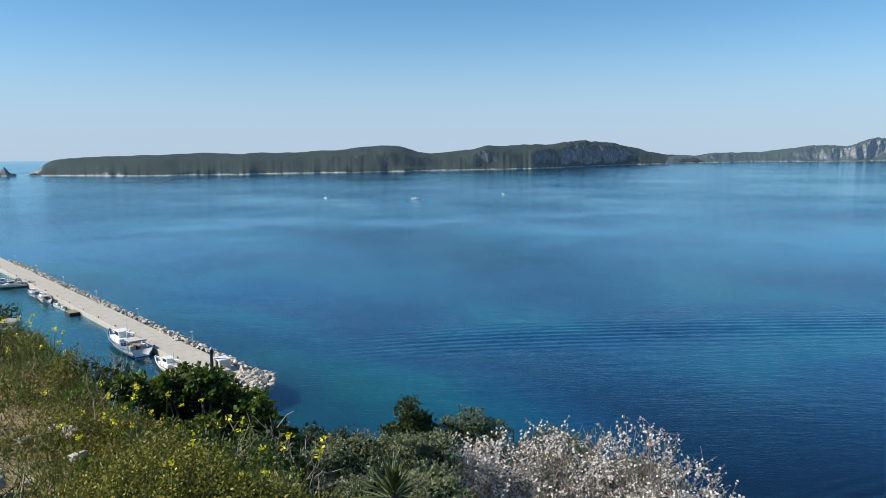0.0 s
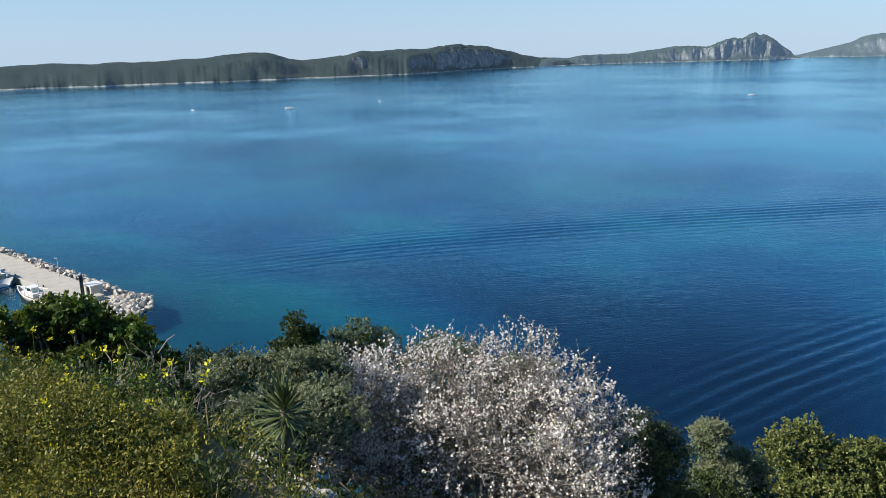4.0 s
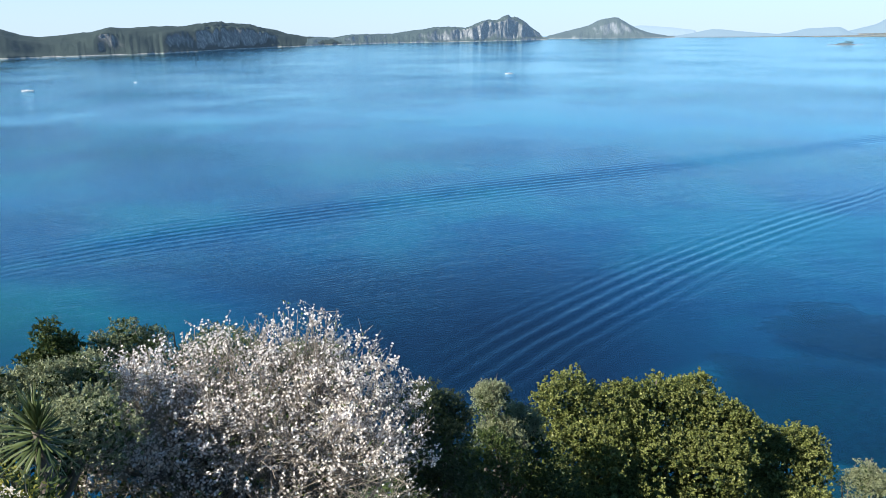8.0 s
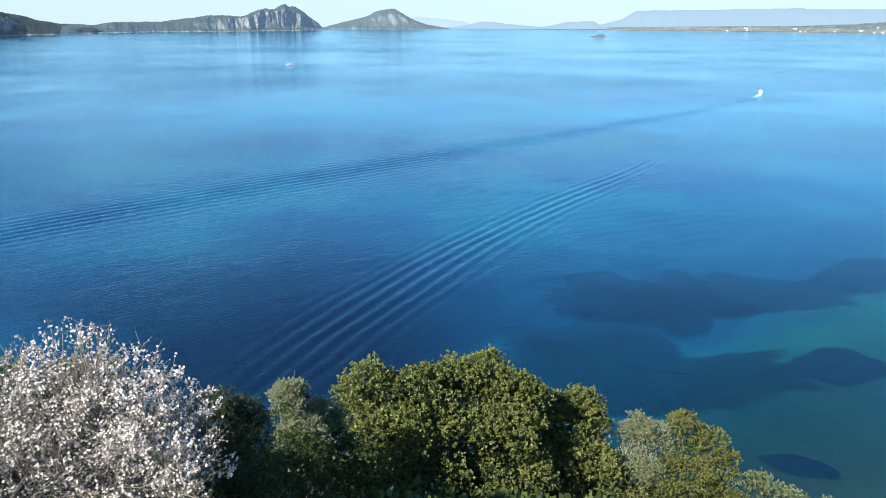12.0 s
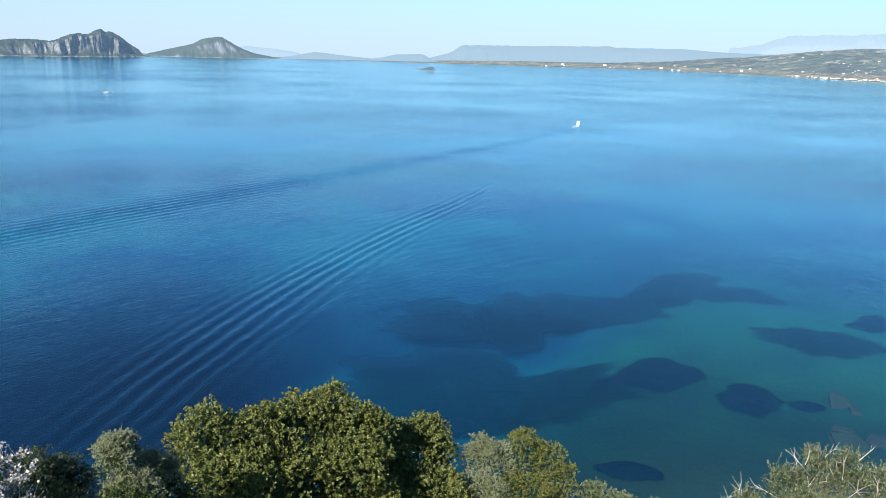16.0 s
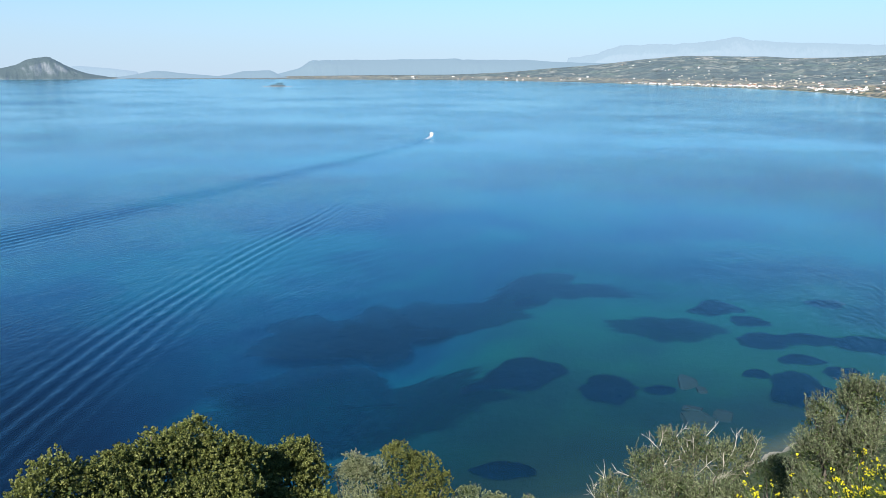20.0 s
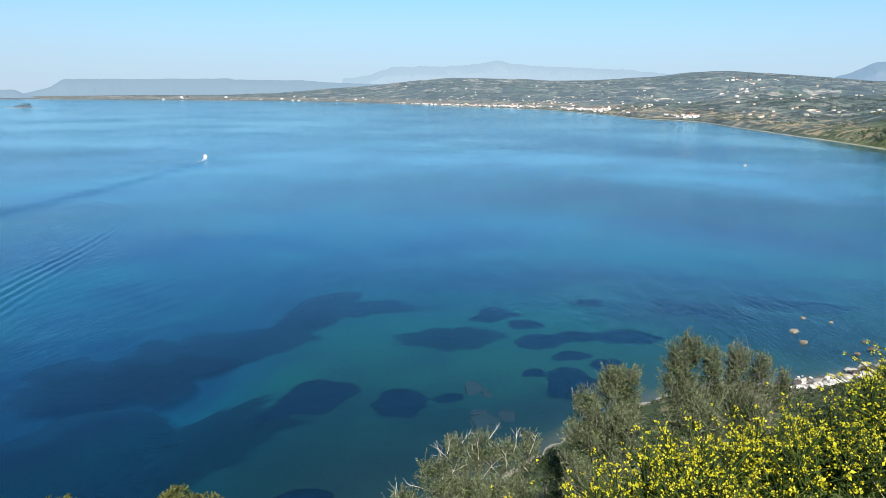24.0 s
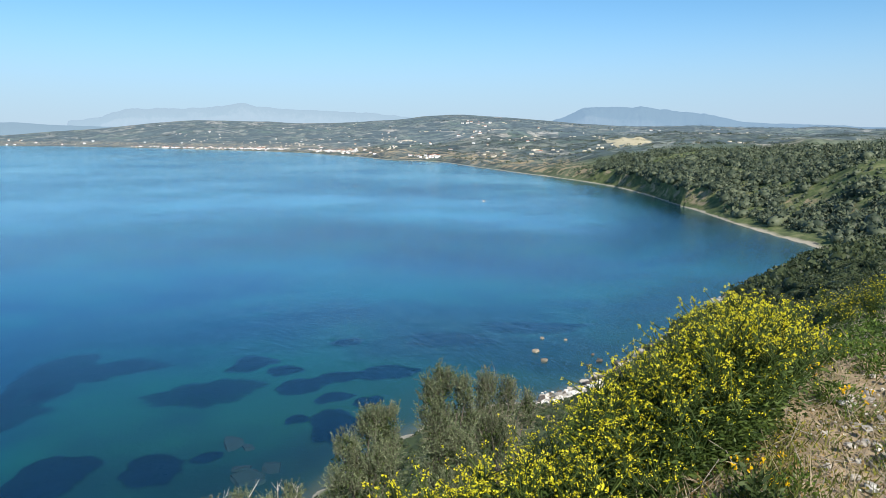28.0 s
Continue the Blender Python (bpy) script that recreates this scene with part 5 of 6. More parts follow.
    ref = unit(np.cross(Fd, rng.normal(size=Fd.shape)))
    oth = np.cross(Fd, ref)
    V, F, n = [], [], 0
    for k in range(5):
        a = k * 2 * math.pi / 5
        d = ref * math.cos(a) + oth * math.sin(a) + Fd * 0.45
        s = np.cross(Fd, d)
        L = (0.0145 * rng.uniform(0.8, 1.2, len(Fp)))[:, None]
        quad = np.stack([Fp, Fp + d * L * 0.65 + s * L * 0.55, Fp + d * L, Fp + d * L * 0.65 - s * L * 0.55], 1)
        V.append(quad)
    V = np.stack(V, 1).reshape(-1, 3)
    part("blossom", (V, np.arange(len(V)).reshape(-1, 4)), PETAL_WHITE, tree, "white five-petalled blossom tinged with pink")
    Q, E = crown_points(rng, local, 900, 0.7, 0.2)
    (V, F), ax = sprigs(rng, Q, E, 4, 0.035, 0.012, 0.5, 0.04)
    part("young_leaves", (V, F), LEAF_BRIGHT, tree, "few young green leaves")


almond_tree()

# the big carob and its neighbours down the slope
shrub("carob_tree", [lobe(39.6, 18.6, -25.2, 1.15, 1.5), lobe(42.2, 18.9, -25.9, 1.2, 1.6), lobe(44.6, 19.8, -25.3, 1.2, 1.7), lobe(47.0, 20.8, -24.8, 1.2, 1.8), lobe(49.3, 21.6, -24.3, 1.25, 1.9), lobe(51.3, 21.4, -25.2, 0.95, 1.6),
                     lobe(41.0, 17.6, -28.5, 1.6, 1.5), lobe(45.0, 18.6, -28.8, 1.8, 1.6), lobe(49.0, 19.8, -28.4, 1.9, 1.7), lobe(43.0, 17.2, -32.0, 1.8, 1.4), lobe(47.5, 18.2, -32.5, 1.9, 1.4), lobe(51.5, 19.6, -32.0, 1.8, 1.5), lobe(52.0, 20.6, -28.0, 1.1, 1.4), lobe(52.9, 21.6, -26.1, 0.8, 1.5)],
      "broad evergreen carob with glossy yellow-green leaves", "tree", LEAF_CAROB, 37000, 7, 0.068, 0.052, 0.75, 0.13, 11, shell=0.45, lump=0.3, puff=0.25)
shrub("carob_tree", [lobe(54.0, 23.6, -26.8, 1.25, 1.6), lobe(56.4, 24.4, -26.2, 1.25, 1.8), lobe(58.2, 24.6, -27.1, 0.8, 1.5), lobe(55.0, 22.4, -30.2, 1.8, 1.6), lobe(58.4, 23.2, -30.6, 1.4, 1.5), lobe(56.0, 21.8, -33.5, 1.9, 1.4), lobe(60.0, 22.4, -33.8, 1.6, 1.3)],
      "evergreen carob with dense yellow-green crown", "tree", LEAF_CAROB, 21000, 7, 0.07, 0.054, 0.75, 0.13, 12, shell=0.45, lump=0.3, puff=0.25)
shrub("grey_shrub", [lobe(32.9, 14.3, -26.0, 0.42, 0.75), lobe(33.9, 14.5, -25.9, 0.35, 0.7), lobe(35.4, 14.8, -27.6, 0.38, 0.6), lobe(34.0, 14.2, -28.6, 0.6, 0.6), lobe(36.6, 15.2, -27.9, 0.3, 0.6)],
      "silver-grey leafy shrub beside the carob", "shrub", LEAF_SAGE, 9000, 6, 0.042, 0.016, 0.5, 0.09, 13, 60, shell=0.5, up=0.6)
shrub("green_shrub", [lobe(33.5, 13.4, -29.6, 0.9, 0.8), lobe(36.5, 15.0, -29.6, 1.0, 0.9), lobe(31.0, 12.6, -31.0, 0.9, 0.8), lobe(37.0, 14.8, -33.0, 1.5, 0.9), lobe(33.0, 12.8, -34.0, 1.4, 0.8)],
      "dark green leafy shrub in the shade of the almond", "shrub", LEAF_DARK, 9000, 6, 0.052, 0.036, 0.7, 0.10, 14)
shrub("mastic_shrub", [lobe(27.5, 10.4, -25.9, 0.42, 0.7), lobe(29.3, 10.8, -26.3, 0.42, 0.7), lobe(30.4, 10.8, -27.8, 0.35, 0.6), lobe(28.5, 10.0, -29.0, 0.75, 0.7), lobe(29.5, 9.8, -32.0, 0.9, 0.6)],
      "dark olive-green mastic shrub beside the almond", "shrub", LEAF_SCRUB, 9000, 6, 0.038, 0.014, 0.5, 0.09, 15, 40)
shrub("grey_shrub", [lobe(61.9, 25.2, -27.7, 0.75, 1.3), lobe(63.3, 25.3, -28.3, 0.7, 1.1), lobe(62.0, 24.4, -30.5, 1.1, 1.2)],
      "silver-grey shrub between two carobs", "shrub", LEAF_SAGE, 7500, 6, 0.055, 0.022, 0.5, 0.12, 16, 60, shell=0.5, up=0.5)
shrub("yellow_shrub", [lobe(65.6, 26.0, -27.4, 0.95, 1.4), lobe(67.6, 26.3, -28.1, 0.8, 1.2), lobe(69.0, 26.4, -29.2, 0.6, 1.0), lobe(66.0, 25.0, -30.6, 1.5, 1.2), lobe(68.5, 25.4, -31.6, 1.2, 1.1), lobe(64.0, 24.0, -33.0, 1.8, 1.1)],
      "yellow-green rounded shrub with small leaves", "shrub", LEAF_YELLOW, 9500, 7, 0.062, 0.040, 0.7, 0.12, 17, puff=0.27)
shrub("yellow_shrub", [lobe(71.6, 26.6, -30.6, 0.8, 0.9), lobe(74.0, 27.0, -31.0, 0.8, 0.8), lobe(76.6, 27.5, -31.3, 0.9, 0.8), lobe(79.8, 28.0, -31.6, 0.9, 0.8), lobe(72.5, 25.0, -33.5, 1.6, 1.0), lobe(77.0, 26.0, -34.0, 1.6, 1.0)],
      "low dusty green shrubs down the slope", "shrub", LEAF_OLIVE, 8500, 6, 0.066, 0.034, 0.7, 0.12, 18, 80)
shrub("bare_shrub", [lobe(85.6, 27.0, -26.6, 0.7, 1.1), lobe(87.4, 27.3, -25.0, 0.7, 1.3), lobe(89.4, 27.5, -24.7, 0.75, 1.4), lobe(91.4, 27.6, -25.3, 0.8, 1.2), lobe(93.3, 27.8, -24.5, 0.45, 1.4), lobe(83.4, 26.6, -29.0, 0.8, 0.9), lobe(88.0, 26.0, -28.0, 1.6, 1.2), lobe(92.0, 26.0, -28.2, 1.5, 1.2)],
      "half-bare shrub with pale dead branches", "shrub", LEAF_OLIVE, 1500, 18, 0.085, 0.034, 0.5, 0.2, 19, 120, shell=0.6, up=0.7, puff=0.3, long=0.65, dead=28)
shrub("dark_shrub", [lobe(95.4, 25.5, -25.8, 0.8, 1.0), lobe(97.0, 25.0, -27.5, 1.0, 1.0), lobe(93.6, 24.5, -29.5, 1.3, 0.9)],
      "dark shrub between the dry branches and the olives", "shrub", LEAF_SCRUB, 5500, 6, 0.055, 0.028, 0.7, 0.12, 20)
shrub("olive_tree", [lobe(97.6, 23.0, -20.9, 0.55, 1.2), lobe(99.6, 23.3, -19.4, 0.6, 1.4), lobe(100.8, 23.5, -19.1, 0.5, 1.4), lobe(98.0, 22.6, -23.2, 0.9, 1.2), lobe(100.1, 22.8, -22.0, 0.75, 1.4), lobe(99.0, 22.0, -26.0, 1.4, 1.2)],
      "young grey-green olive tree with feathery shoots", "tree", LEAF_OLIVE, 2100, 22, 0.070, 0.022, 0.30, 0.36, 22, 16, shell=0.4, up=0.8, puff=0.30, long=0.5, group="olive trees on the slope")
shrub("olive_tree", [lobe(104.0, 24.0, -17.3, 0.42, 1.4), lobe(105.0, 24.2, -16.1, 0.5, 1.6), lobe(106.6, 24.3, -17.2, 0.5, 1.4), lobe(104.8, 23.6, -20.2, 0.7, 1.4), lobe(106.2, 23.6, -20.8, 0.9, 1.4), lobe(105.0, 23.0, -24.0, 1.3, 1.2)],
      "taller grey-green olive tree with upright shoots", "tree", LEAF_OLIVE, 2100, 22, 0.070, 0.022, 0.30, 0.36, 23, 16, shell=0.4, up=0.8, puff=0.30, long=0.5, group="olive trees on the slope")
shrub("olive_tree", [lobe(108.4, 25.0, -16.9, 0.5, 1.3), lobe(109.8, 25.2, -17.4, 0.45, 1.2), lobe(111.4, 25.4, -18.5, 0.4, 0.9), lobe(109.0, 24.4, -20.0, 0.9, 1.2)],
      "thin pale olive with sparse dry twigs", "tree", LEAF_OLIVE, 1000, 18, 0.07, 0.022, 0.42, 0.26, 24, 120, shell=0.7, up=0.8, puff=0.3, long=0.6, group="olive trees on the slope")

# shrubs behind and beside the almond
shrub("grey_shrub", [lobe(-8.6, 7.4, -21.7, 0.30, 0.42), lobe(-6.0, 7.7, -21.0, 0.34, 0.5), lobe(-3.4, 7.9, -20.9, 0.38, 0.5), lobe(-0.6, 8.0, -20.8, 0.4, 0.5), lobe(1.8, 8.1, -20.8, 0.4, 0.5), lobe(-6.5, 7.0, -24.0, 0.55, 0.45), lobe(-2.5, 7.2, -23.6, 0.65, 0.5), lobe(1.5, 7.4, -23.6, 0.6, 0.5)],
      "dense grey-green shrub with tiny leaves", "shrub", LEAF_SAGE, 14000, 6, 0.032, 0.013, 0.55, 0.06, 25, 0, shell=0.6)
shrub("dark_shrub", [lobe(0.5, 9.2, -25.5, 0.7, 0.9), lobe(5.0, 9.6, -25.0, 0.8, 1.0), lobe(10.0, 9.8, -25.0, 0.9, 1.1), lobe(15.0, 9.8, -25.5, 0.9, 1.1), lobe(20.0, 9.8, -27.0, 0.9, 1.0), lobe(3.0, 8.8, -30.0, 0.8, 0.8), lobe(11.0, 9.2, -30.0, 1.0, 0.9), lobe(18.0, 9.2, -31.0, 1.0, 0.9)],
      "dense dark evergreen shrub behind the almond", "shrub", LEAF_DARK, 9000, 6, 0.045, 0.022, 0.6, 0.08, 33)
shrub("dark_shrub", [lobe(0.1, 9.6, -18.5, 0.26, 0.45), lobe(1.3, 9.7, -19.6, 0.22, 0.4), lobe(-1.0, 9.5, -20.2, 0.26, 0.4)],
      "small dark rounded bush above the sea", "shrub", LEAF_DARK, 1700, 6, 0.035, 0.016, 0.6, 0.06, 26)
shrub("yellow_shrub", [lobe(3.4, 9.8, -19.9, 0.3, 0.5), lobe(5.0, 9.9, -19.2, 0.3, 0.5), lobe(6.6, 10.0, -20.0, 0.35, 0.5), lobe(12.0, 10.2, -20.9, 0.8, 0.6), lobe(18.0, 10.0, -22.5, 0.9, 0.7), lobe(8.0, 9.6, -22.5, 0.9, 0.7)],
      "olive-green shrub showing through the almond", "shrub", LEAF_OLIVE, 12000, 6, 0.034, 0.015, 0.6, 0.06, 27, 150)
shrub("dark_shrub", [lobe(-10.0, 12.0, -19.9, 0.4, 0.5), lobe(-7.6, 12.2, -20.2, 0.5, 0.5), lobe(-5.2, 12.4, -20.6, 0.4, 0.5), lobe(-8.0, 11.0, -22.5, 0.9, 0.6)],
      "dark low shrubs on the edge of the slope", "shrub", LEAF_SCRUB, 2200, 6, 0.05, 0.022, 0.6, 0.08, 28)
shrub("broadleaf_bush", [lobe(-18.4, 6.6, -15.9, 0.22, 0.35), lobe(-16.6, 6.5, -15.2, 0.26, 0.4), lobe(-14.2, 6.4, -15.9, 0.26, 0.4), lobe(-12.2, 6.2, -17.5, 0.26, 0.4), lobe(-10.6, 6.2, -19.4, 0.24, 0.36), lobe(-16.0, 6.0, -18.5, 0.42, 0.4), lobe(-12.6, 5.9, -20.6, 0.42, 0.4)],
      "dark green broad-leaved bush on the bank's edge", "shrub", LEAF_BROAD, 4200, 6, 0.045, 0.024, 0.65, 0.06, 29)
shrub("leafy_weed", [lobe(-17.6, 6.3, -15.6, 0.16, 0.2), lobe(-15.4, 6.2, -15.4, 0.16, 0.2), lobe(-11.6, 6.0, -17.9, 0.16, 0.22), lobe(-20.5, 6.4, -15.4, 0.2, 0.2)],
      "bright green leafy weed over the dark bush", "weed", LEAF_BRIGHT, 420, 5, 0.045, 0.03, 0.7, 0.05, 30)
shrub("dead_shrub", [lobe(-11.2, 5.7, -19.9, 0.26, 0.35), lobe(-9.0, 5.6, -21.5, 0.3, 0.35), lobe(-21.5, 7.2, -14.2, 0.3, 0.3), lobe(-13.4, 5.4, -21.2, 0.3, 0.3)],
      "tangle of bare grey twigs", "shrub", LEAF_OLIVE, 60, 4, 0.03, 0.01, 0.6, 0.10, 31, 300, shell=0.8)
shrub("edge_tree", [lobe(-32.6, 15.0, 0.6, 0.5, 0.9), lobe(-33.6, 15.0, 1.5, 0.6, 1.0), lobe(-32.4, 15.0, -3.0, 0.5, 0.8), lobe(-34.0, 15.0, -2.0, 0.8, 1.0)],
      "sparse tree with fine dark twigs on the bank", "tree", LEAF_DARK, 700, 5, 0.06, 0.025, 0.6, 0.2, 32, 700, BARK, shell=0.8)


def yucca():
    c = sight(-1.2, 5.25, -25.1)
    foot = np.array((c[0], c[1], c[2] - 0.45))
    ob = thing("yucca", foot, "spiky yucca with stiff grey-green leaves", "plant")
    rng = np.random.RandomState(9)
    part("trunk", sticks([(0, 0, -0.5), (0, 0, 0.1)], [(0, 0, 0.1), (0, 0, 0.42)], np.array((0.05, 0.05)), np.array((0.05, 0.04)), 8), BARK, ob)
    for k in range(90):
        u = k / 90
        el = radians(85 - 125 * u)
        a = k * 2.399963 + rng.uniform(-0.15, 0.15)
        L = rng.uniform(0.26, 0.36)
        d = np.array((math.cos(a) * math.cos(el), math.sin(a) * math.cos(el), math.sin(el)))
        s = unit(np.array((-math.sin(a), math.cos(a), 0.0)))
        n = np.cross(s, d)
        b = np.array((0, 0, 0.44 - 0.14 * u)) + d * 0.03
        droop = np.array((0, 0, -0.05 * L / 0.3)) * (0.4 + u)
        w = 0.013
        m1, tip = b + d * L * 0.5 + droop * 0.3, b + d * L + droop
        V = np.array([b + s * w * 0.7, b - s * w * 0.7, m1 + s * w, m1 - s * w, tip + s * 0.001, tip - s * 0.001, b - n * 0.006, m1 - n * 0.008])
        F = np.array([(0, 2, 7, 6), (6, 7, 3, 1), (2, 4, 5, 7), (7, 5, 3, 3)][:3])
        part("leaf", (V, F), YUCCA_LEAF, ob)
    return ob


yucca()


# ---- mustard along the edge of the bank ----
def mustard(seed, height, heads):
    rng = np.random.RandomState(seed)
    ob = thing("mustard_plant", (0, 0, 0), "tall mustard plant with bright yellow flower heads", "flower", "mustard plants on the bank")
    S0, S1, H, HD, Lp, Ld = [], [], [], [], [], []
    for k in range(7):
        a = rng.uniform(0, 2 * math.pi)
        lean = rng.uniform(0.05, 0.45)
        top = np.array((math.cos(a) * lean * height, math.sin(a) * lean * height, height * rng.uniform(0.78, 1.0)))
        mid = top * 0.5 + np.array((0, 0, 0.06))
        S0 += [np.zeros(3), mid]
        S1 += [mid, top]
        for j in range(heads):
            u = rng.uniform(0.84, 1.0)
            root = mid + (top - mid) * (2 * u - 1)
            tip = root + rng.normal(size=3) * np.array((0.10, 0.10, 0.03)) * height + np.array((0, 0, 0.12 * height))
            S0.append(root)
            S1.append(tip)
            H.append(tip)
        for j in range(120):
            Lp.append(top * rng.uniform(0.03, 0.86) + rng.normal(size=3) * 0.06)
            Ld.append(np.array((*rng.normal(size=2), rng.uniform(-0.2, 0.6))))
    part("stem_tangle", sticks(S0, S1, 0.004, 0.002, 3), LEAF_MUSTARD, ob, "thin green stems", kind="stuff")
    H = np.array(H)
    n = len(H)
    P = (H[:, None] + rng.normal(size=(n, 7, 3)) * np.array((0.006, 0.006, 0.005))).reshape(-1, 3)
    D = rng.normal(size=P.shape) + np.array((0, 0, 0.6))
    part("blossom", leaves(rng, P, D, 0.0108, 0.0095), PETAL_YELLOW, ob, "bright yellow four-petalled flowers")
    part("foliage", leaves(rng, np.array(Lp), np.array(Ld), 0.045, 0.014), LEAF_MUSTARD, ob)
    return ob


def weed(seed, height, mat, label, flower=None):
    rng = np.random.RandomState(seed)
    ob = thing("weed", (0, 0, 0), label, "weed", "weeds on the bank")
    n = 230
    a, r = rng.uniform(0, 2 * math.pi, n), rng.uniform(0, 0.10, n)
    P = np.stack([r * np.cos(a), r * np.sin(a), rng.uniform(0, height * 0.7, n)], 1)
    D = np.stack([np.cos(a), np.sin(a), rng.uniform(0.1, 1.3, n)], 1) + rng.normal(size=(n, 3)) * 0.3
    part("foliage", leaves(rng, P, D, height * 0.115, height * 0.05), mat, ob)
    part("stem_tangle", sticks(np.stack([r * np.cos(a), r * np.sin(a), 0 * r], 1)[:14], (P + unit(D) * height * 0.3)[:14], 0.004, 0.002, 3), mat, ob, kind="stuff")
    if flower:
        Q = np.repeat((P + unit(D) * height * 0.55)[:9] + np.array((0, 0, height * 0.35)), 8, 0) + rng.normal(size=(72, 3)) * 0.008
        part("blossom", leaves(rng, Q, rng.normal(size=(72, 3)) + np.array((0, 0, 0.5)), 0.018, 0.014), flower, ob)
    return ob


rng = np.random.RandomState(77)
kinds = [mustard(s, h, k) for s, h, k in ((1, 0.85, 4), (2, 0.92, 9), (3, 0.80, 3), (4, 0.88, 10))]
MUSTARD_TOP = [(96, -29.5), (98, -28.4), (102.4, -25.7), (106.3, -22.8), (109, -20.9), (112.7, -19.4), (116.7, -17.4), (119.5, -15.1), (121.5, -13.4), (123.8, -11.1), (125.7, -9.8), (127.3, -10.8), (129, -12.0), (133, -9.6)]
made = []
for k in range(178):
    a = rng.uniform(97.0, 127.2) if k < 144 else rng.uniform(118.5, 126.3) if k < 170 else rng.uniform(130.5, 134)
    tall = rng.uniform(0.8, 1.12)
    want = math.tan(radians(float(curve(MUSTARD_TOP, a)) - abs(rng.normal()) * (1.6 if k % 2 else 0.35)))
    d = float(curve(EDGE, a))
    while d < 14 and ground_height(a, d) + 0.84 * tall - EYE > want * d:
        d += 0.05
    p = polar(a, d)
    m = pose(p[0], p[1], ground_at(p[0], p[1]) - 0.03, rng.uniform(-8, 8), rng.uniform(-8, 8), rng.uniform(0, 360))
    if kinds:
        plant = kinds.pop()
        plant.matrix_world = m
        made.append(plant)
    else:
        plant = made[(0, 2)[rng.randint(2)] if a > 114 and rng.uniform() < 0.75 else rng.randint(4)]
        plant.scale = (1, 1, 1)
        plant = copy_thing(plant, m)
    plant.scale = (tall, tall, tall)

weeds = [weed(5, 0.22, LEAF_BRIGHT, "low green leafy weed on the bank"), weed(6, 0.28, LEAF_YELLOW, "yellowing weed with small yellow flowers", PETAL_YELLOW), weed(7, 0.16, LEAF_BRIGHT, "low green weed with orange flowers", PETAL_ORANGE), weed(8, 0.3, LEAF_DARK, "dark green leafy weed on the bank")]


def scatter_weeds(count, az0, az1, choose, near=1.8, past=0.8):
    for k in range(count):
        a = rng.uniform(az0, az1)
        e = float(curve(EDGE, a))
        d = math.sqrt(rng.uniform(near ** 2, (e + past) ** 2))
        p = polar(a, d)
        m = pose(p[0], p[1], ground_at(p[0], p[1]) - 0.02, rng.uniform(-10, 10), rng.uniform(-10, 10), rng.uniform(0, 360))
        w = weeds[choose[rng.randint(len(choose))]]
        if not w.get("set"):
            w.matrix_world = m
            w["set"] = 1
        else:
            copy_thing(w, m)


scatter_weeds(55, -36, -10, (0, 0, 3, 1, 0, 3), 2.8)
scatter_weeds(5, -10, 4, (3, 3, 0), 2.4, 1.0)
scatter_weeds(60, 98, 126, (0, 0, 2, 3, 1), 2.2, 0.6)
scatter_weeds(16, 124, 138, (0, 1, 0, 2), 3.4, 1.5)


# ---- grass, dry stalks and small flowers: too many to count ----
def tufts(name, n, areas, mat, label, h0, h1, width, seed, lean=0.5, category="grass"):
    r = np.random.RandomState(seed)
    P = []
    for az0, az1, near, past, share in areas:
        m = int(n * share)
        a = r.uniform(az0, az1, m)
        e = curve(EDGE, a)
        d = np.sqrt(r.uniform(near ** 2, (e + past) ** 2))
        P.append(np.stack([a, d], 1))
    P = np.concatenate(P)
    P = P[fbm(P[:, 0] * 0.35, P[:, 1] * 1.4, seed, 4) > -0.12 + 0.2 * r.uniform(-1, 1, len(P))]
    x, y = P[:, 1] * np.sin(np.radians(P[:, 0])), P[:, 1] * np.cos(np.radians(P[:, 0]))
    z = ground_height(P[:, 0], P[:, 1]) - 0.01
    D = r.normal(size=(len(P), 3)) * lean
    D[:, 2] = 1
    H = r.uniform(h0, h1, len(P))
    V, F = leaves(r, np.stack([x, y, z], 1), D, H, width)
    return tagged(part(name, (V, F), mat), label, category, kind="stuff")


BANK = [(-38, -8, 2.2, 1.2, 0.5), (-10, 8, 2.2, 2.2, 0.08), (95, 124, 2.0, 1.2, 0.2), (118, 128, 2.2, 1.0, 0.08), (126, 140, 2.2, 2.0, 0.13)]
tufts("grass", 70000, BANK, GRASS, "short green and yellowing grass on the bank", 0.03, 0.12, 0.007, 51)
tufts("ground_herbs", 60000, BANK, LEAF_BRIGHT, "low clover-like herbs among the grass", 0.015, 0.04, 0.011, 52, 1.2, "herb")
tufts("dry_grass", 9000, BANK, DRY, "dry straw-coloured stalks among the grass", 0.05, 0.22, 0.0045, 53, 0.8)
tufts("yellow_flowers", 1500, [(-38, -8, 2.4, 0.8, 0.8), (96, 138, 2.2, 0.4, 0.2)], PETAL_YELLOW, "small yellow wild flowers in the grass", 0.015, 0.025, 0.020, 54, 2.0, "flower")


HOLLOW = [(-17, 24, 3.2, 3.4, 1.0)]
tufts("grass", 9000, HOLLOW, GRASS, "unkempt grass in the hollow below the bank", 0.05, 0.16, 0.005, 55, 0.8)
tufts("dry_grass", 1500, HOLLOW, DRY, "dry stalks in the hollow below the bank", 0.08, 0.28, 0.004, 56, 0.9)
tufts("grass", 30000, [(-38, -14, 2.2, 1.0, 1.0)], GRASS, "thick yellow-green grass on the bank", 0.04, 0.15, 0.006, 57, 0.6)
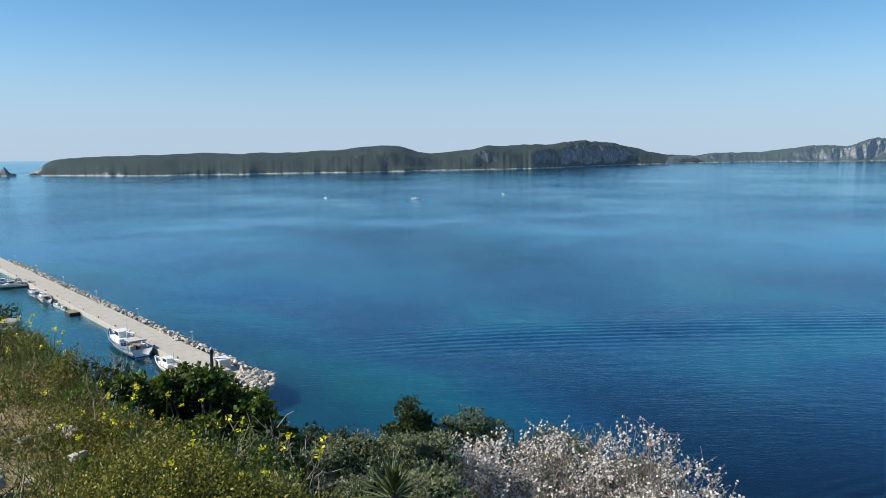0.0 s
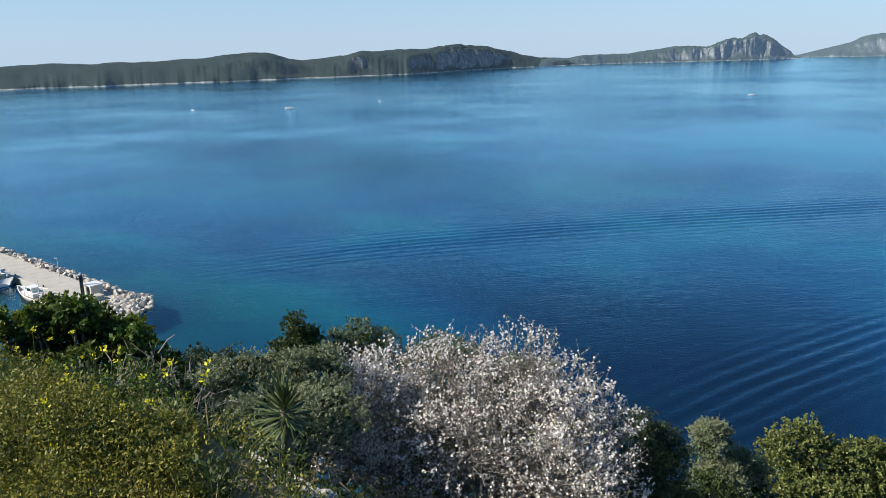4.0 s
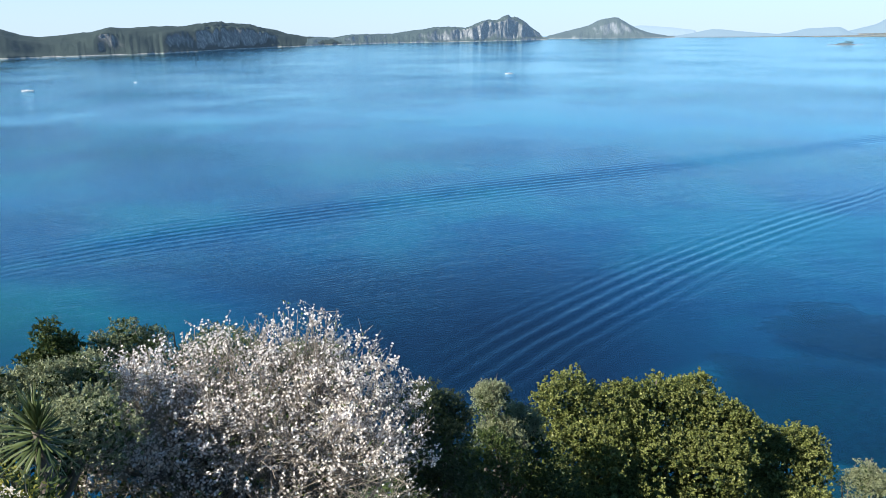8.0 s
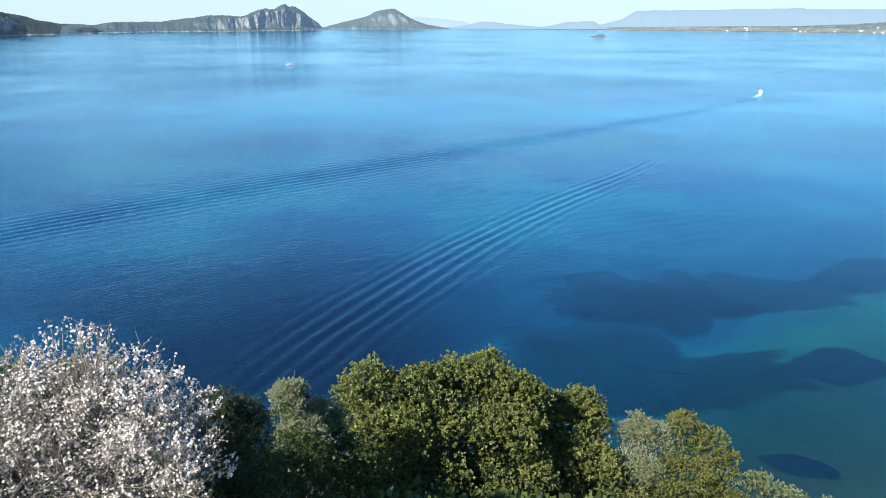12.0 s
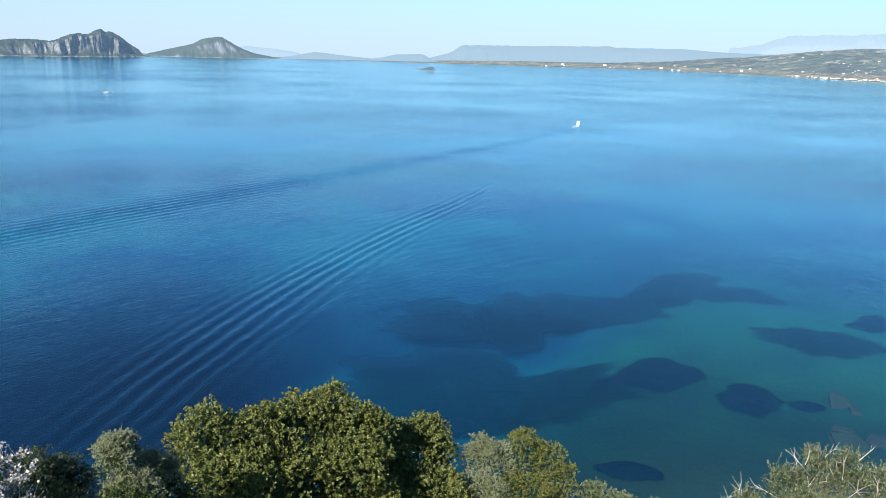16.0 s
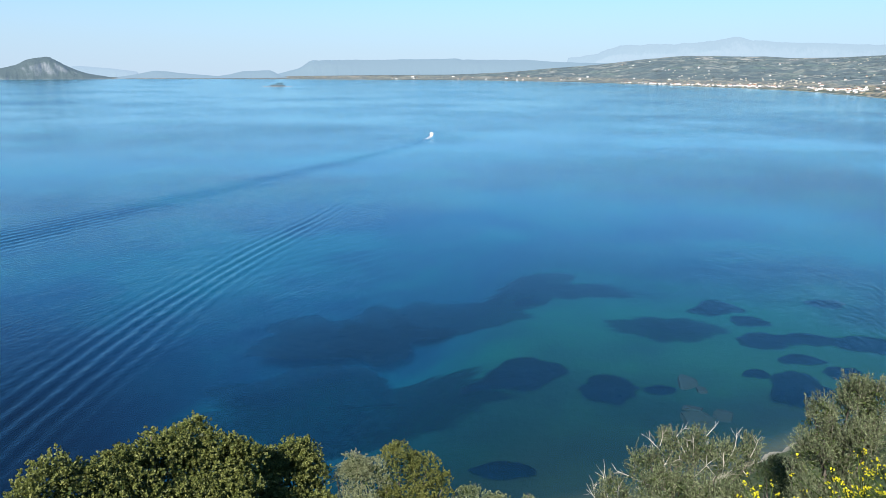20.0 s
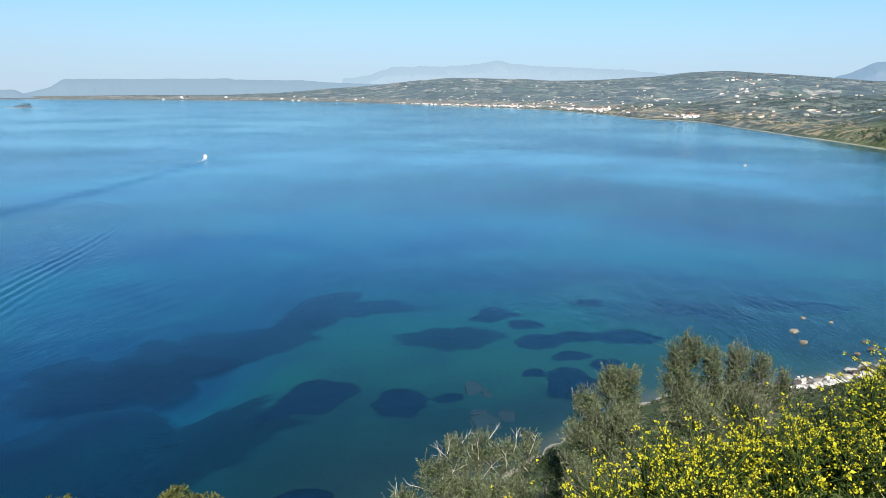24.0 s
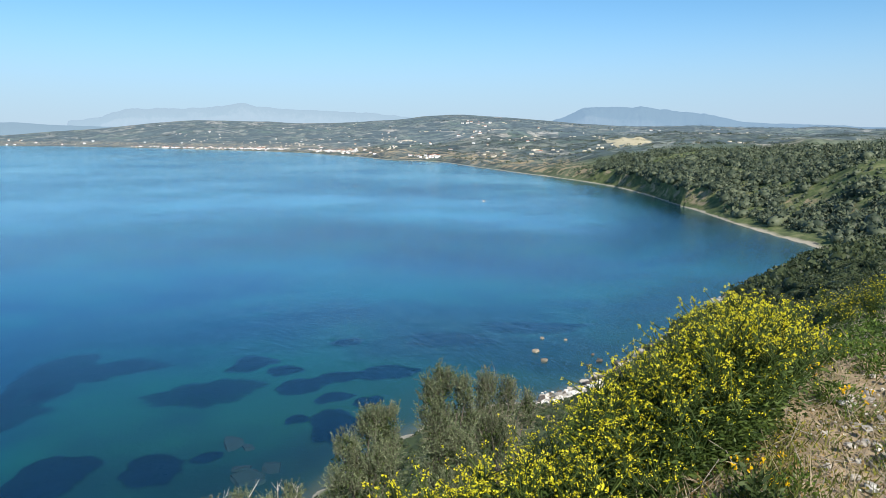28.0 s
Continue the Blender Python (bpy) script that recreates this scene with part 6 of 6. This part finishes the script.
tufts("dry_grass", 7000, [(96, 141, 1.9, 1.0, 1.0)], DRY, "flattened straw along the path's edge", 0.06, 0.26, 0.005, 58, 1.6)


def flower_stalks():
    r = np.random.RandomState(61)
    n = 60
    a = np.concatenate([r.uniform(-36, -13, 56), r.uniform(-9, -5, 4)])
    d = np.sqrt(r.uniform(2.6 ** 2, (curve(EDGE, a) + 0.9) ** 2))
    P = np.stack([d * np.sin(np.radians(a)), d * np.cos(np.radians(a)), ground_height(a, d)], 1)
    T = P + np.stack([r.normal(0, 0.05, n), r.normal(0, 0.05, n), r.uniform(0.12, 0.42, n)], 1)
    tagged(part("flower_stems", sticks(P, T, 0.003, 0.002, 3), LEAF_BRIGHT), "thin green flower stems on the bank", "stem", kind="stuff")
    Q = np.repeat(T, 14, 0) + r.normal(size=(n * 14, 3)) * 0.008
    tagged(part("stem_flowers", leaves(r, Q, r.normal(size=Q.shape) + np.array((0, 0, 0.6)), 0.013, 0.011), PETAL_YELLOW), "yellow flower heads on thin stems", "flower", kind="stuff")


flower_stalks()


def herb_mounds(name, n, areas, mat, label, size, width, tall, seed):
    """Low cushions of small-leaved herbs that cover the bank unevenly."""
    r = np.random.RandomState(seed)
    A, Dd = [], []
    for az0, az1, near, past, share in areas:
        m = int(n * share)
        a = r.uniform(az0, az1, m)
        A.append(a)
        Dd.append(np.sqrt(r.uniform(near ** 2, (curve(EDGE, a) + past) ** 2)))
    a, d = np.concatenate(A), np.concatenate(Dd)
    x, y = d * np.sin(np.radians(a)), d * np.cos(np.radians(a))
    h = tall * np.clip(0.22 + 1.7 * fbm(x * 1.7, y * 1.7, seed, 4), 0, 1.2)
    keep = h > 0.03
    x, y, h, a, d = x[keep], y[keep], h[keep], a[keep], d[keep]
    z = ground_height(a, d) + h * r.uniform(0, 1, len(x)) ** 0.6
    D = r.normal(size=(len(x), 3)) + np.array((0, 0, 0.5))
    return tagged(part(name, leaves(r, np.stack([x, y, z], 1), D, size, width), mat), label, "herb", kind="stuff")


herb_mounds("herb_cover", 165000, [(-38, -8, 2.0, 1.3, 0.85), (-9, 6, 2.0, 1.6, 0.05)], HERB, "cushions of olive and yellow-green herbs on the bank", 0.019, 0.009, 0.34, 71)
herb_mounds("herb_cover", 26000, [(-38, -8, 2.0, 1.3, 0.7), (97, 128, 2.0, 1.0, 0.3)], LEAF_BRIGHT, "fresh green leafy herbs on the bank", 0.021, 0.012, 0.28, 72)
herb_mounds("herb_cover", 30000, [(-38, -10, 2.0, 0.6, 0.75), (98, 140, 1.9, 0.4, 0.25)], OCHRE, "withered reddish-brown herbs among the grass", 0.022, 0.008, 0.16, 75)
herb_mounds("herb_cover", 9000, [(126, 142, 6.6, 1.4, 1.0)], LEAF_BRIGHT, "green herbs behind the stony path", 0.04, 0.016, 0.32, 74)
herb_mounds("herb_cover", 42000, [(96, 128, 1.8, 1.0, 0.45), (124, 141, 2.2, 2.2, 0.25)], HERB, "low dusty herbs on the stony path", 0.026, 0.011, 0.09, 73)


def dead_twigs():
    r = np.random.RandomState(62)
    areas = ((-14, -6, 3.6, 5.4, 160), (-26, -14, 4.0, 7.0, 120), (100, 126, 3.0, 5.5, 130), (104, 122, 2.2, 3.4, 300), (126, 137, 3.2, 6.0, 60))
    P0, P1 = [], []
    for a0, a1, d0, d1, n in areas:
        a, d = r.uniform(a0, a1, n), r.uniform(d0, d1, n)
        P = np.stack([d * np.sin(np.radians(a)), d * np.cos(np.radians(a)), ground_height(a, d) + 0.02], 1)
        D = unit(np.stack([r.normal(size=n), r.normal(size=n), np.abs(r.normal(size=n)) * 0.5], 1))
        M = P + D * r.uniform(0.05, 0.2, (n, 1))
        E = M + unit(D + r.normal(size=(n, 3)) * 0.5) * r.uniform(0.05, 0.2, (n, 1))
        P0 += [P, M]
        P1 += [M, E]
    tagged(part("dead_twigs", sticks(np.concatenate(P0), np.concatenate(P1), 0.0028, 0.0015, 4), TWIG), "grey dead twigs lying on the bank", "twig", kind="stuff")


dead_twigs()

# stones on the bank and the path
for k in range(290):
    a, d = (rng.uniform(124, 139), rng.uniform(2.4, 8.5)) if k < 130 else (rng.normal(132.3, 1.6), rng.normal(5.6, 0.6)) if k < 230 else (rng.uniform(-36, -22), rng.uniform(3.0, 8.0))
    p = polar(a, d)
    big = 0.02 + (0.11 if k >= 230 else 0.06) * rng.uniform() ** 3
    stone("stone", (p[0], p[1], ground_at(p[0], p[1]) + 0.02), big, WHITE_ROCK if k % 3 == 0 else LIMESTONE, "small pale stone lying on the bank", "stones on the bank", "stone")
for az, d, s in ((-27.8, 7.6, 0.42), (-28.9, 7.4, 0.30), (-27.0, 7.9, 0.26), (-30.0, 5.9, 0.22), (-29.7, 4.0, 0.30), (-27.4, 4.6, 0.2), (-24.2, 4.2, 0.2), (-24.6, 4.6, 0.22), (131.6, 5.4, 0.28), (132.4, 5.6, 0.24), (130.6, 5.1, 0.2), (133.4, 5.3, 0.2), (129.4, 5.2, 0.16), (131.0, 5.9, 0.22), (133.0, 6.4, 0.22), (132.0, 6.9, 0.2), (131.0, 4.9, 0.15), (128.0, 3.5, 0.12), (134.6, 3.9, 0.14)):
    p = polar(az, d)
    stone("stone", (p[0], p[1], ground_at(p[0], p[1]) + 0.06), s * (0.55 if az < 0 else 0.28), LIMESTONE, "pale limestone block lying on the bank", "stones on the bank", "stone")


# concrete kerb with a blue hose
def kerb():
    a, b = sight(-8.6, 5.6, -25.9), sight(0.2, 4.5, -32.0)
    mid = (a + b) / 2
    d = b - a
    L = float(np.linalg.norm(d))
    m = Matrix.LocRotScale(Vector(mid), Vector(d).to_track_quat("Y", "Z"), None)
    ob = thing("concrete_kerb", (0, 0, 0), "cracked grey concrete kerb below the bank", "kerb")
    ob.matrix_world = m
    bm = bmesh.new()
    for k in range(3):
        y0 = -L / 2 + k * L / 3
        box(-0.16, y0, -0.5, 0.14, y0 + L / 3 - 0.015, 0.0 - 0.01 * (k % 2), 0.03, bm)
    part("body", bm, CONCRETE, ob)
    hose = thing("blue_hose", (0, 0, 0), "thin blue hose lying along the kerb", "hose")
    pts = [Vector((0.02 + 0.05 * math.sin(k * 1.1), -L / 2 + L * k / 12, 0.02)) for k in range(13)]
    P = np.array([m @ q for q in pts])
    part("tube", sticks(P[:-1], P[1:], 0.011, 0.011, 6), HOSE_BLUE, hose)
    for az, dd, el, s in ((-8.0, 5.5, -26.6, 0.18), (-6.6, 5.4, -26.3, 0.15), (-8.6, 5.3, -27.4, 0.16), (1.4, 4.5, -31.8, 0.12), (2.2, 4.5, -32.0, 0.11)):
        stone("stone", sight(az, dd, el), s, LIMESTONE, "pale stone lying against the kerb", "stones on the bank", "stone")


kerb()


# ---- scrub on the slopes and the headland, trees on the far land ----
def clumps(name, spots, mat, label, per, seed, group="", heart=False):
    """Many small bushes, each of uneven leafy patches round a lumpy heart: spots are x, y, z, radius."""
    r = np.random.RandomState(seed)
    S = np.array(spots)
    n = len(S)
    d = unit(r.normal(size=(n, per, 3)))
    d[..., 2] = np.abs(d[..., 2]) * 1.1 - 0.1
    rad = S[:, 3][:, None, None]
    stretch = r.uniform(0.7, 1.3, (n, 1, 3)) * np.array((1, 1, 0.8))
    k = r.uniform(0.75 if heart else 0.6, 1.05, (n, per, 1))
    P = S[:, None, :3] + d * rad * stretch * k
    D = d + r.normal(size=d.shape) * 0.7
    size = np.repeat(S[:, 3], per) * r.uniform(0.22, 0.45, n * per) * min(1.0, math.sqrt(40 / per))
    V, F = leaves(r, P.reshape(-1, 3), D.reshape(-1, 3), size, size * 0.8)
    if not heart:
        return tagged(part(name, (V, F), mat), label, "scrub", group, kind="stuff")
    bm = bmesh.new()
    bmesh.ops.create_icosphere(bm, subdivisions=1, radius=1.0)
    ico = np.array([v.co for v in bm.verts])
    tri = np.array([[v.index for v in f.verts] for f in bm.faces])
    bm.free()
    lumps = r.uniform(0.62, 1.0, (n, len(ico), 1))
    H = S[:, None, :3] + ico[None] * rad * stretch * lumps
    T = (np.arange(n)[:, None, None] * len(ico) + tri[None]).reshape(-1, 3) + len(V)
    return tagged(part(name, (np.concatenate([V, H.reshape(-1, 3)]), [F, T]), mat), label, "scrub", group, kind="stuff")


def spots_on_land(count, az0, az1, r0, r1, s0, s1, seed, dense=0.0, low=2.2, cover=0.0):
    r = np.random.RandomState(seed)
    a = r.uniform(az0, az1, count)
    d = np.sqrt(r.uniform(r0 ** 2, r1 ** 2, count))
    z = ground_height(a, d)
    x, y = d * np.sin(np.radians(a)), d * np.cos(np.radians(a))
    keep = (z > low + 6 * ((a > 116) & (a < 125) & (d > 330))) & (fbm(x / 60.0, y / 60.0, seed, 4) > dense)
    s = r.uniform(s0, s1, count)
    return np.stack([x, y, z + 0.25 * s, s], 1)[keep]


clumps("hillside_scrub", spots_on_land(2500, 122.5, 142, 110, 335, 0.9, 2.8, 91, -0.32, 1.5), LEAF_SCRUB, "dense dark green maquis on the headland", 60, 91, heart=True)
clumps("hillside_scrub", spots_on_land(900, -45, 98, 40, 120, 0.8, 2.0, 92, -0.2, 2.0), LEAF_SCRUB, "dark green scrub on the steep slope", 50, 92, heart=True)
clumps("hillside_scrub", spots_on_land(1300, 124, 141, 27, 112, 0.4, 1.1, 98, -0.5, 2.0), LEAF_SCRUB, "dark evergreen scrub below the path", 110, 98, heart=True)
clumps("hillside_scrub", spots_on_land(1500, 97, 124, 26, 116, 0.25, 0.5, 99, -0.5, 2.0), LEAF_SCRUB, "low grey-green scrub behind the olives", 45, 99, heart=True)
clumps("hillside_scrub", spots_on_land(700, 24, 97, 9, 40, 0.35, 0.8, 89, -0.4, 2.0), LEAF_DARK, "low dark undergrowth beneath the trees", 60, 89, heart=True)
clumps("bluff_scrub", spots_on_land(5200, 116, 142, 335, 820, 1.4, 5.2, 93, -0.12), LEAF_MAQUIS, "dark maquis and small trees on the bluff", 34, 93, heart=True)
clumps("bluff_scrub", spots_on_land(4200, 114, 142, 300, 820, 0.6, 2.4, 97, -0.2), LEAF_MAQUIS, "small dark bushes dotted over the turf", 16, 97, heart=True)
clumps("coast_trees", spots_on_land(6500, 102, 142, 600, 1900, 1.4, 3.6, 94, -0.06, 3.0), LEAF_SCRUB, "olive trees and hedges on the farmland", 18, 94)
clumps("far_trees", spots_on_land(20000, 58, 142, 1500, 4250, 2.5, 6.0, 95, -0.08, 4.0), LEAF_FAR_HAZED, "olive groves and woods on the far hills", 9, 95)

# islet's trees and a low wall
clumps("islet_trees", [(*polar(az, 2132, 6.0 + k % 2), 3.2 + 0.5 * (k % 3)) for k, az in enumerate((56.75, 56.85, 56.95, 57.05, 57.15, 57.2))], LEAF_SCRUB, "few dark trees on the islet", 40, 96)


# ---- pale hay field, the town along the shore ----
def field():
    n = 26
    a = np.linspace(0, 2 * math.pi, n, endpoint=False)
    azs = 118.2 + (1.55 + 0.3 * np.sin(3 * a)) * np.cos(a)
    ds = 1330 + 150 * np.sin(a) - 60 * np.cos(a)
    rings = []
    for q, lift in ((1.0, -0.6), (0.9, 0.9), (0.45, 0.9)):
        aa, dd = 118.1 + (azs - 118.1) * q, 1330 + (ds - 1330) * q
        rings.append(np.stack([dd * np.sin(np.radians(aa)), dd * np.cos(np.radians(aa)), ground_height(aa, dd) + lift], 1))
    V = np.concatenate(rings + [np.array([polar(118.1, 1330, float(ground_height(118.1, 1330)) + 0.9)])])
    i = np.arange(n)
    F = np.concatenate([np.stack([k * n + i, k * n + (i + 1) % n, (k + 1) * n + (i + 1) % n, (k + 1) * n + i], 1) for k in range(2)])
    tri = np.stack([2 * n + i, 2 * n + (i + 1) % n, np.full(n, 3 * n)], 1)
    tagged(part("field", (V, [F, tri]), surface("dry_hay", [(0.3, (0.36, 0.32, 0.20)), (0.6, (0.50, 0.45, 0.30))], 0.02, 0.95, 0.2, 0.3)), "pale dry field on the rolling farmland", "field", kind="structure")


field()


def house(seed, w, d, h, wall, roof, flat):
    ob = thing("house", (0, 0, 0), "small %s house with a %s roof" % ("white" if wall is WHITE_PAINT else "cream", "flat" if flat else "tiled"), "house", "houses along the bay")
    part("wall", box(-w / 2, -d / 2, -3, w / 2, d / 2, h), wall, ob)
    if flat:
        part("roof", box(-w / 2 - 0.3, -d / 2 - 0.3, h, w / 2 + 0.3, d / 2 + 0.3, h + 0.5), wall, ob)
    else:
        V = np.array([(-w / 2 - 0.5, -d / 2 - 0.5, h), (w / 2 + 0.5, -d / 2 - 0.5, h), (w / 2 + 0.5, d / 2 + 0.5, h), (-w / 2 - 0.5, d / 2 + 0.5, h), (-w / 2 + d * 0.3, 0, h + d * 0.28), (w / 2 - d * 0.3, 0, h + d * 0.28)])
        part("roof", (V, [np.array([(0, 1, 5, 4), (2, 3, 4, 5), (0, 3, 2, 1)]), np.array([(1, 2, 5), (3, 0, 4)])]), roof, ob)
    for k in range(3):
        x = -w / 2 + (k + 0.5) * w / 3
        part("window", box(x - 0.6, -d / 2 - 0.05, h * 0.45, x + 0.6, -d / 2 + 0.05, h * 0.8), DARK_GLASS, ob)
    return ob


rng = np.random.RandomState(17)
homes = [house(1, 12, 9, 6, WHITE_PAINT, TILE_ROOF, False), house(2, 16, 10, 7, WHITE_PAINT, TILE_ROOF, True), house(3, 11, 9, 4.5, CREAM_WALL, TILE_ROOF, False), house(4, 22, 11, 8, WHITE_PAINT, TILE_ROOF, False)]
placed = 0


def settle(az, inland, size=1.0):
    global placed
    d = float(curve(FAR_SHORE, az)) + inland
    if d > 4200:
        return
    p = polar(az, d)
    z = ground_at(p[0], p[1])
    if z < 1.0:
        return
    size *= 0.72
    m = pose(p[0], p[1], z + 0.5, 0, 0, -az + rng.uniform(-35, 35))
    k = placed % 4
    if placed < 4:
        homes[k].matrix_world = m @ Matrix.Scale(size, 4)
        homes[k].scale = (size, size, size)
    else:
        homes[k].scale = (size, size, size)
        copy_thing(homes[k], m)
    placed += 1


for k in range(85):
    settle(rng.uniform(82, 92.5), rng.uniform(15, 140) , rng.uniform(0.38, 0.65))
for k in range(70):
    settle(rng.normal(96.6, 1.2), rng.uniform(12, 170), rng.uniform(0.35, 0.58))
for k in range(16):
    settle(rng.normal(103.0, 0.7), rng.uniform(15, 70), rng.uniform(0.35, 0.58))
for k in range(75):
    settle(rng.uniform(82, 112), rng.uniform(250, 1500), rng.uniform(0.38, 0.65))
for k in range(18):
    settle(rng.normal(107.0, 0.8), rng.uniform(1900, 2300), rng.uniform(0.6, 0.85))
for k in range(22):
    settle(rng.uniform(62, 80), rng.uniform(60, 500), rng.uniform(0.6, 0.9))
for az, inl in ((117.0, 1900), (119.8, 2300), (120.4, 2350), (123.0, 2600), (124.0, 2500), (124.4, 2550), (125.2, 2600), (121.8, 1050), (122.5, 1600), (126.0, 2300), (118.0, 900)):
    settle(az, inl, 0.7)


def far_houses():
    """The many houses that are mere white dots on the hills."""
    r = np.random.RandomState(23)
    V, F = [], []
    cube = np.array([(x, y, z) for z in (0, 1) for y in (-0.5, 0.5) for x in (-0.5, 0.5)])
    quads = np.array([(0, 1, 5, 4), (1, 3, 7, 5), (3, 2, 6, 7), (2, 0, 4, 6), (4, 5, 7, 6)])
    groups = [(r.uniform(83, 114) if k < 50 else r.uniform(114, 126), r.uniform(900, 4000), r.uniform(15, 90)) for k in range(60)]
    for k in range(420):
        az, d, wide = groups[r.randint(60)]
        p = polar(az, d) + np.array((r.normal() * wide, r.normal() * wide, 0))
        a, q = math.degrees(math.atan2(p[0], p[1])), math.hypot(p[0], p[1])
        if q < float(curve(FAR_SHORE, a)) + 120:
            continue
        t = r.uniform(0, math.pi)
        c = cube * np.array((r.uniform(3, 6.5), r.uniform(2.5, 4.5), r.uniform(2, 3.2)))
        F.append(quads + 8 * len(V))
        V.append(np.stack([c[:, 0] * math.cos(t) - c[:, 1] * math.sin(t), c[:, 0] * math.sin(t) + c[:, 1] * math.cos(t), c[:, 2]], 1) + np.array((p[0], p[1], ground_at(p[0], p[1]) - 0.3)))
    tagged(part("far_houses", (np.concatenate(V), np.concatenate(F)), CREAM_WALL), "scattered tiny white houses on the far hills", "house", kind="stuff")


far_houses()
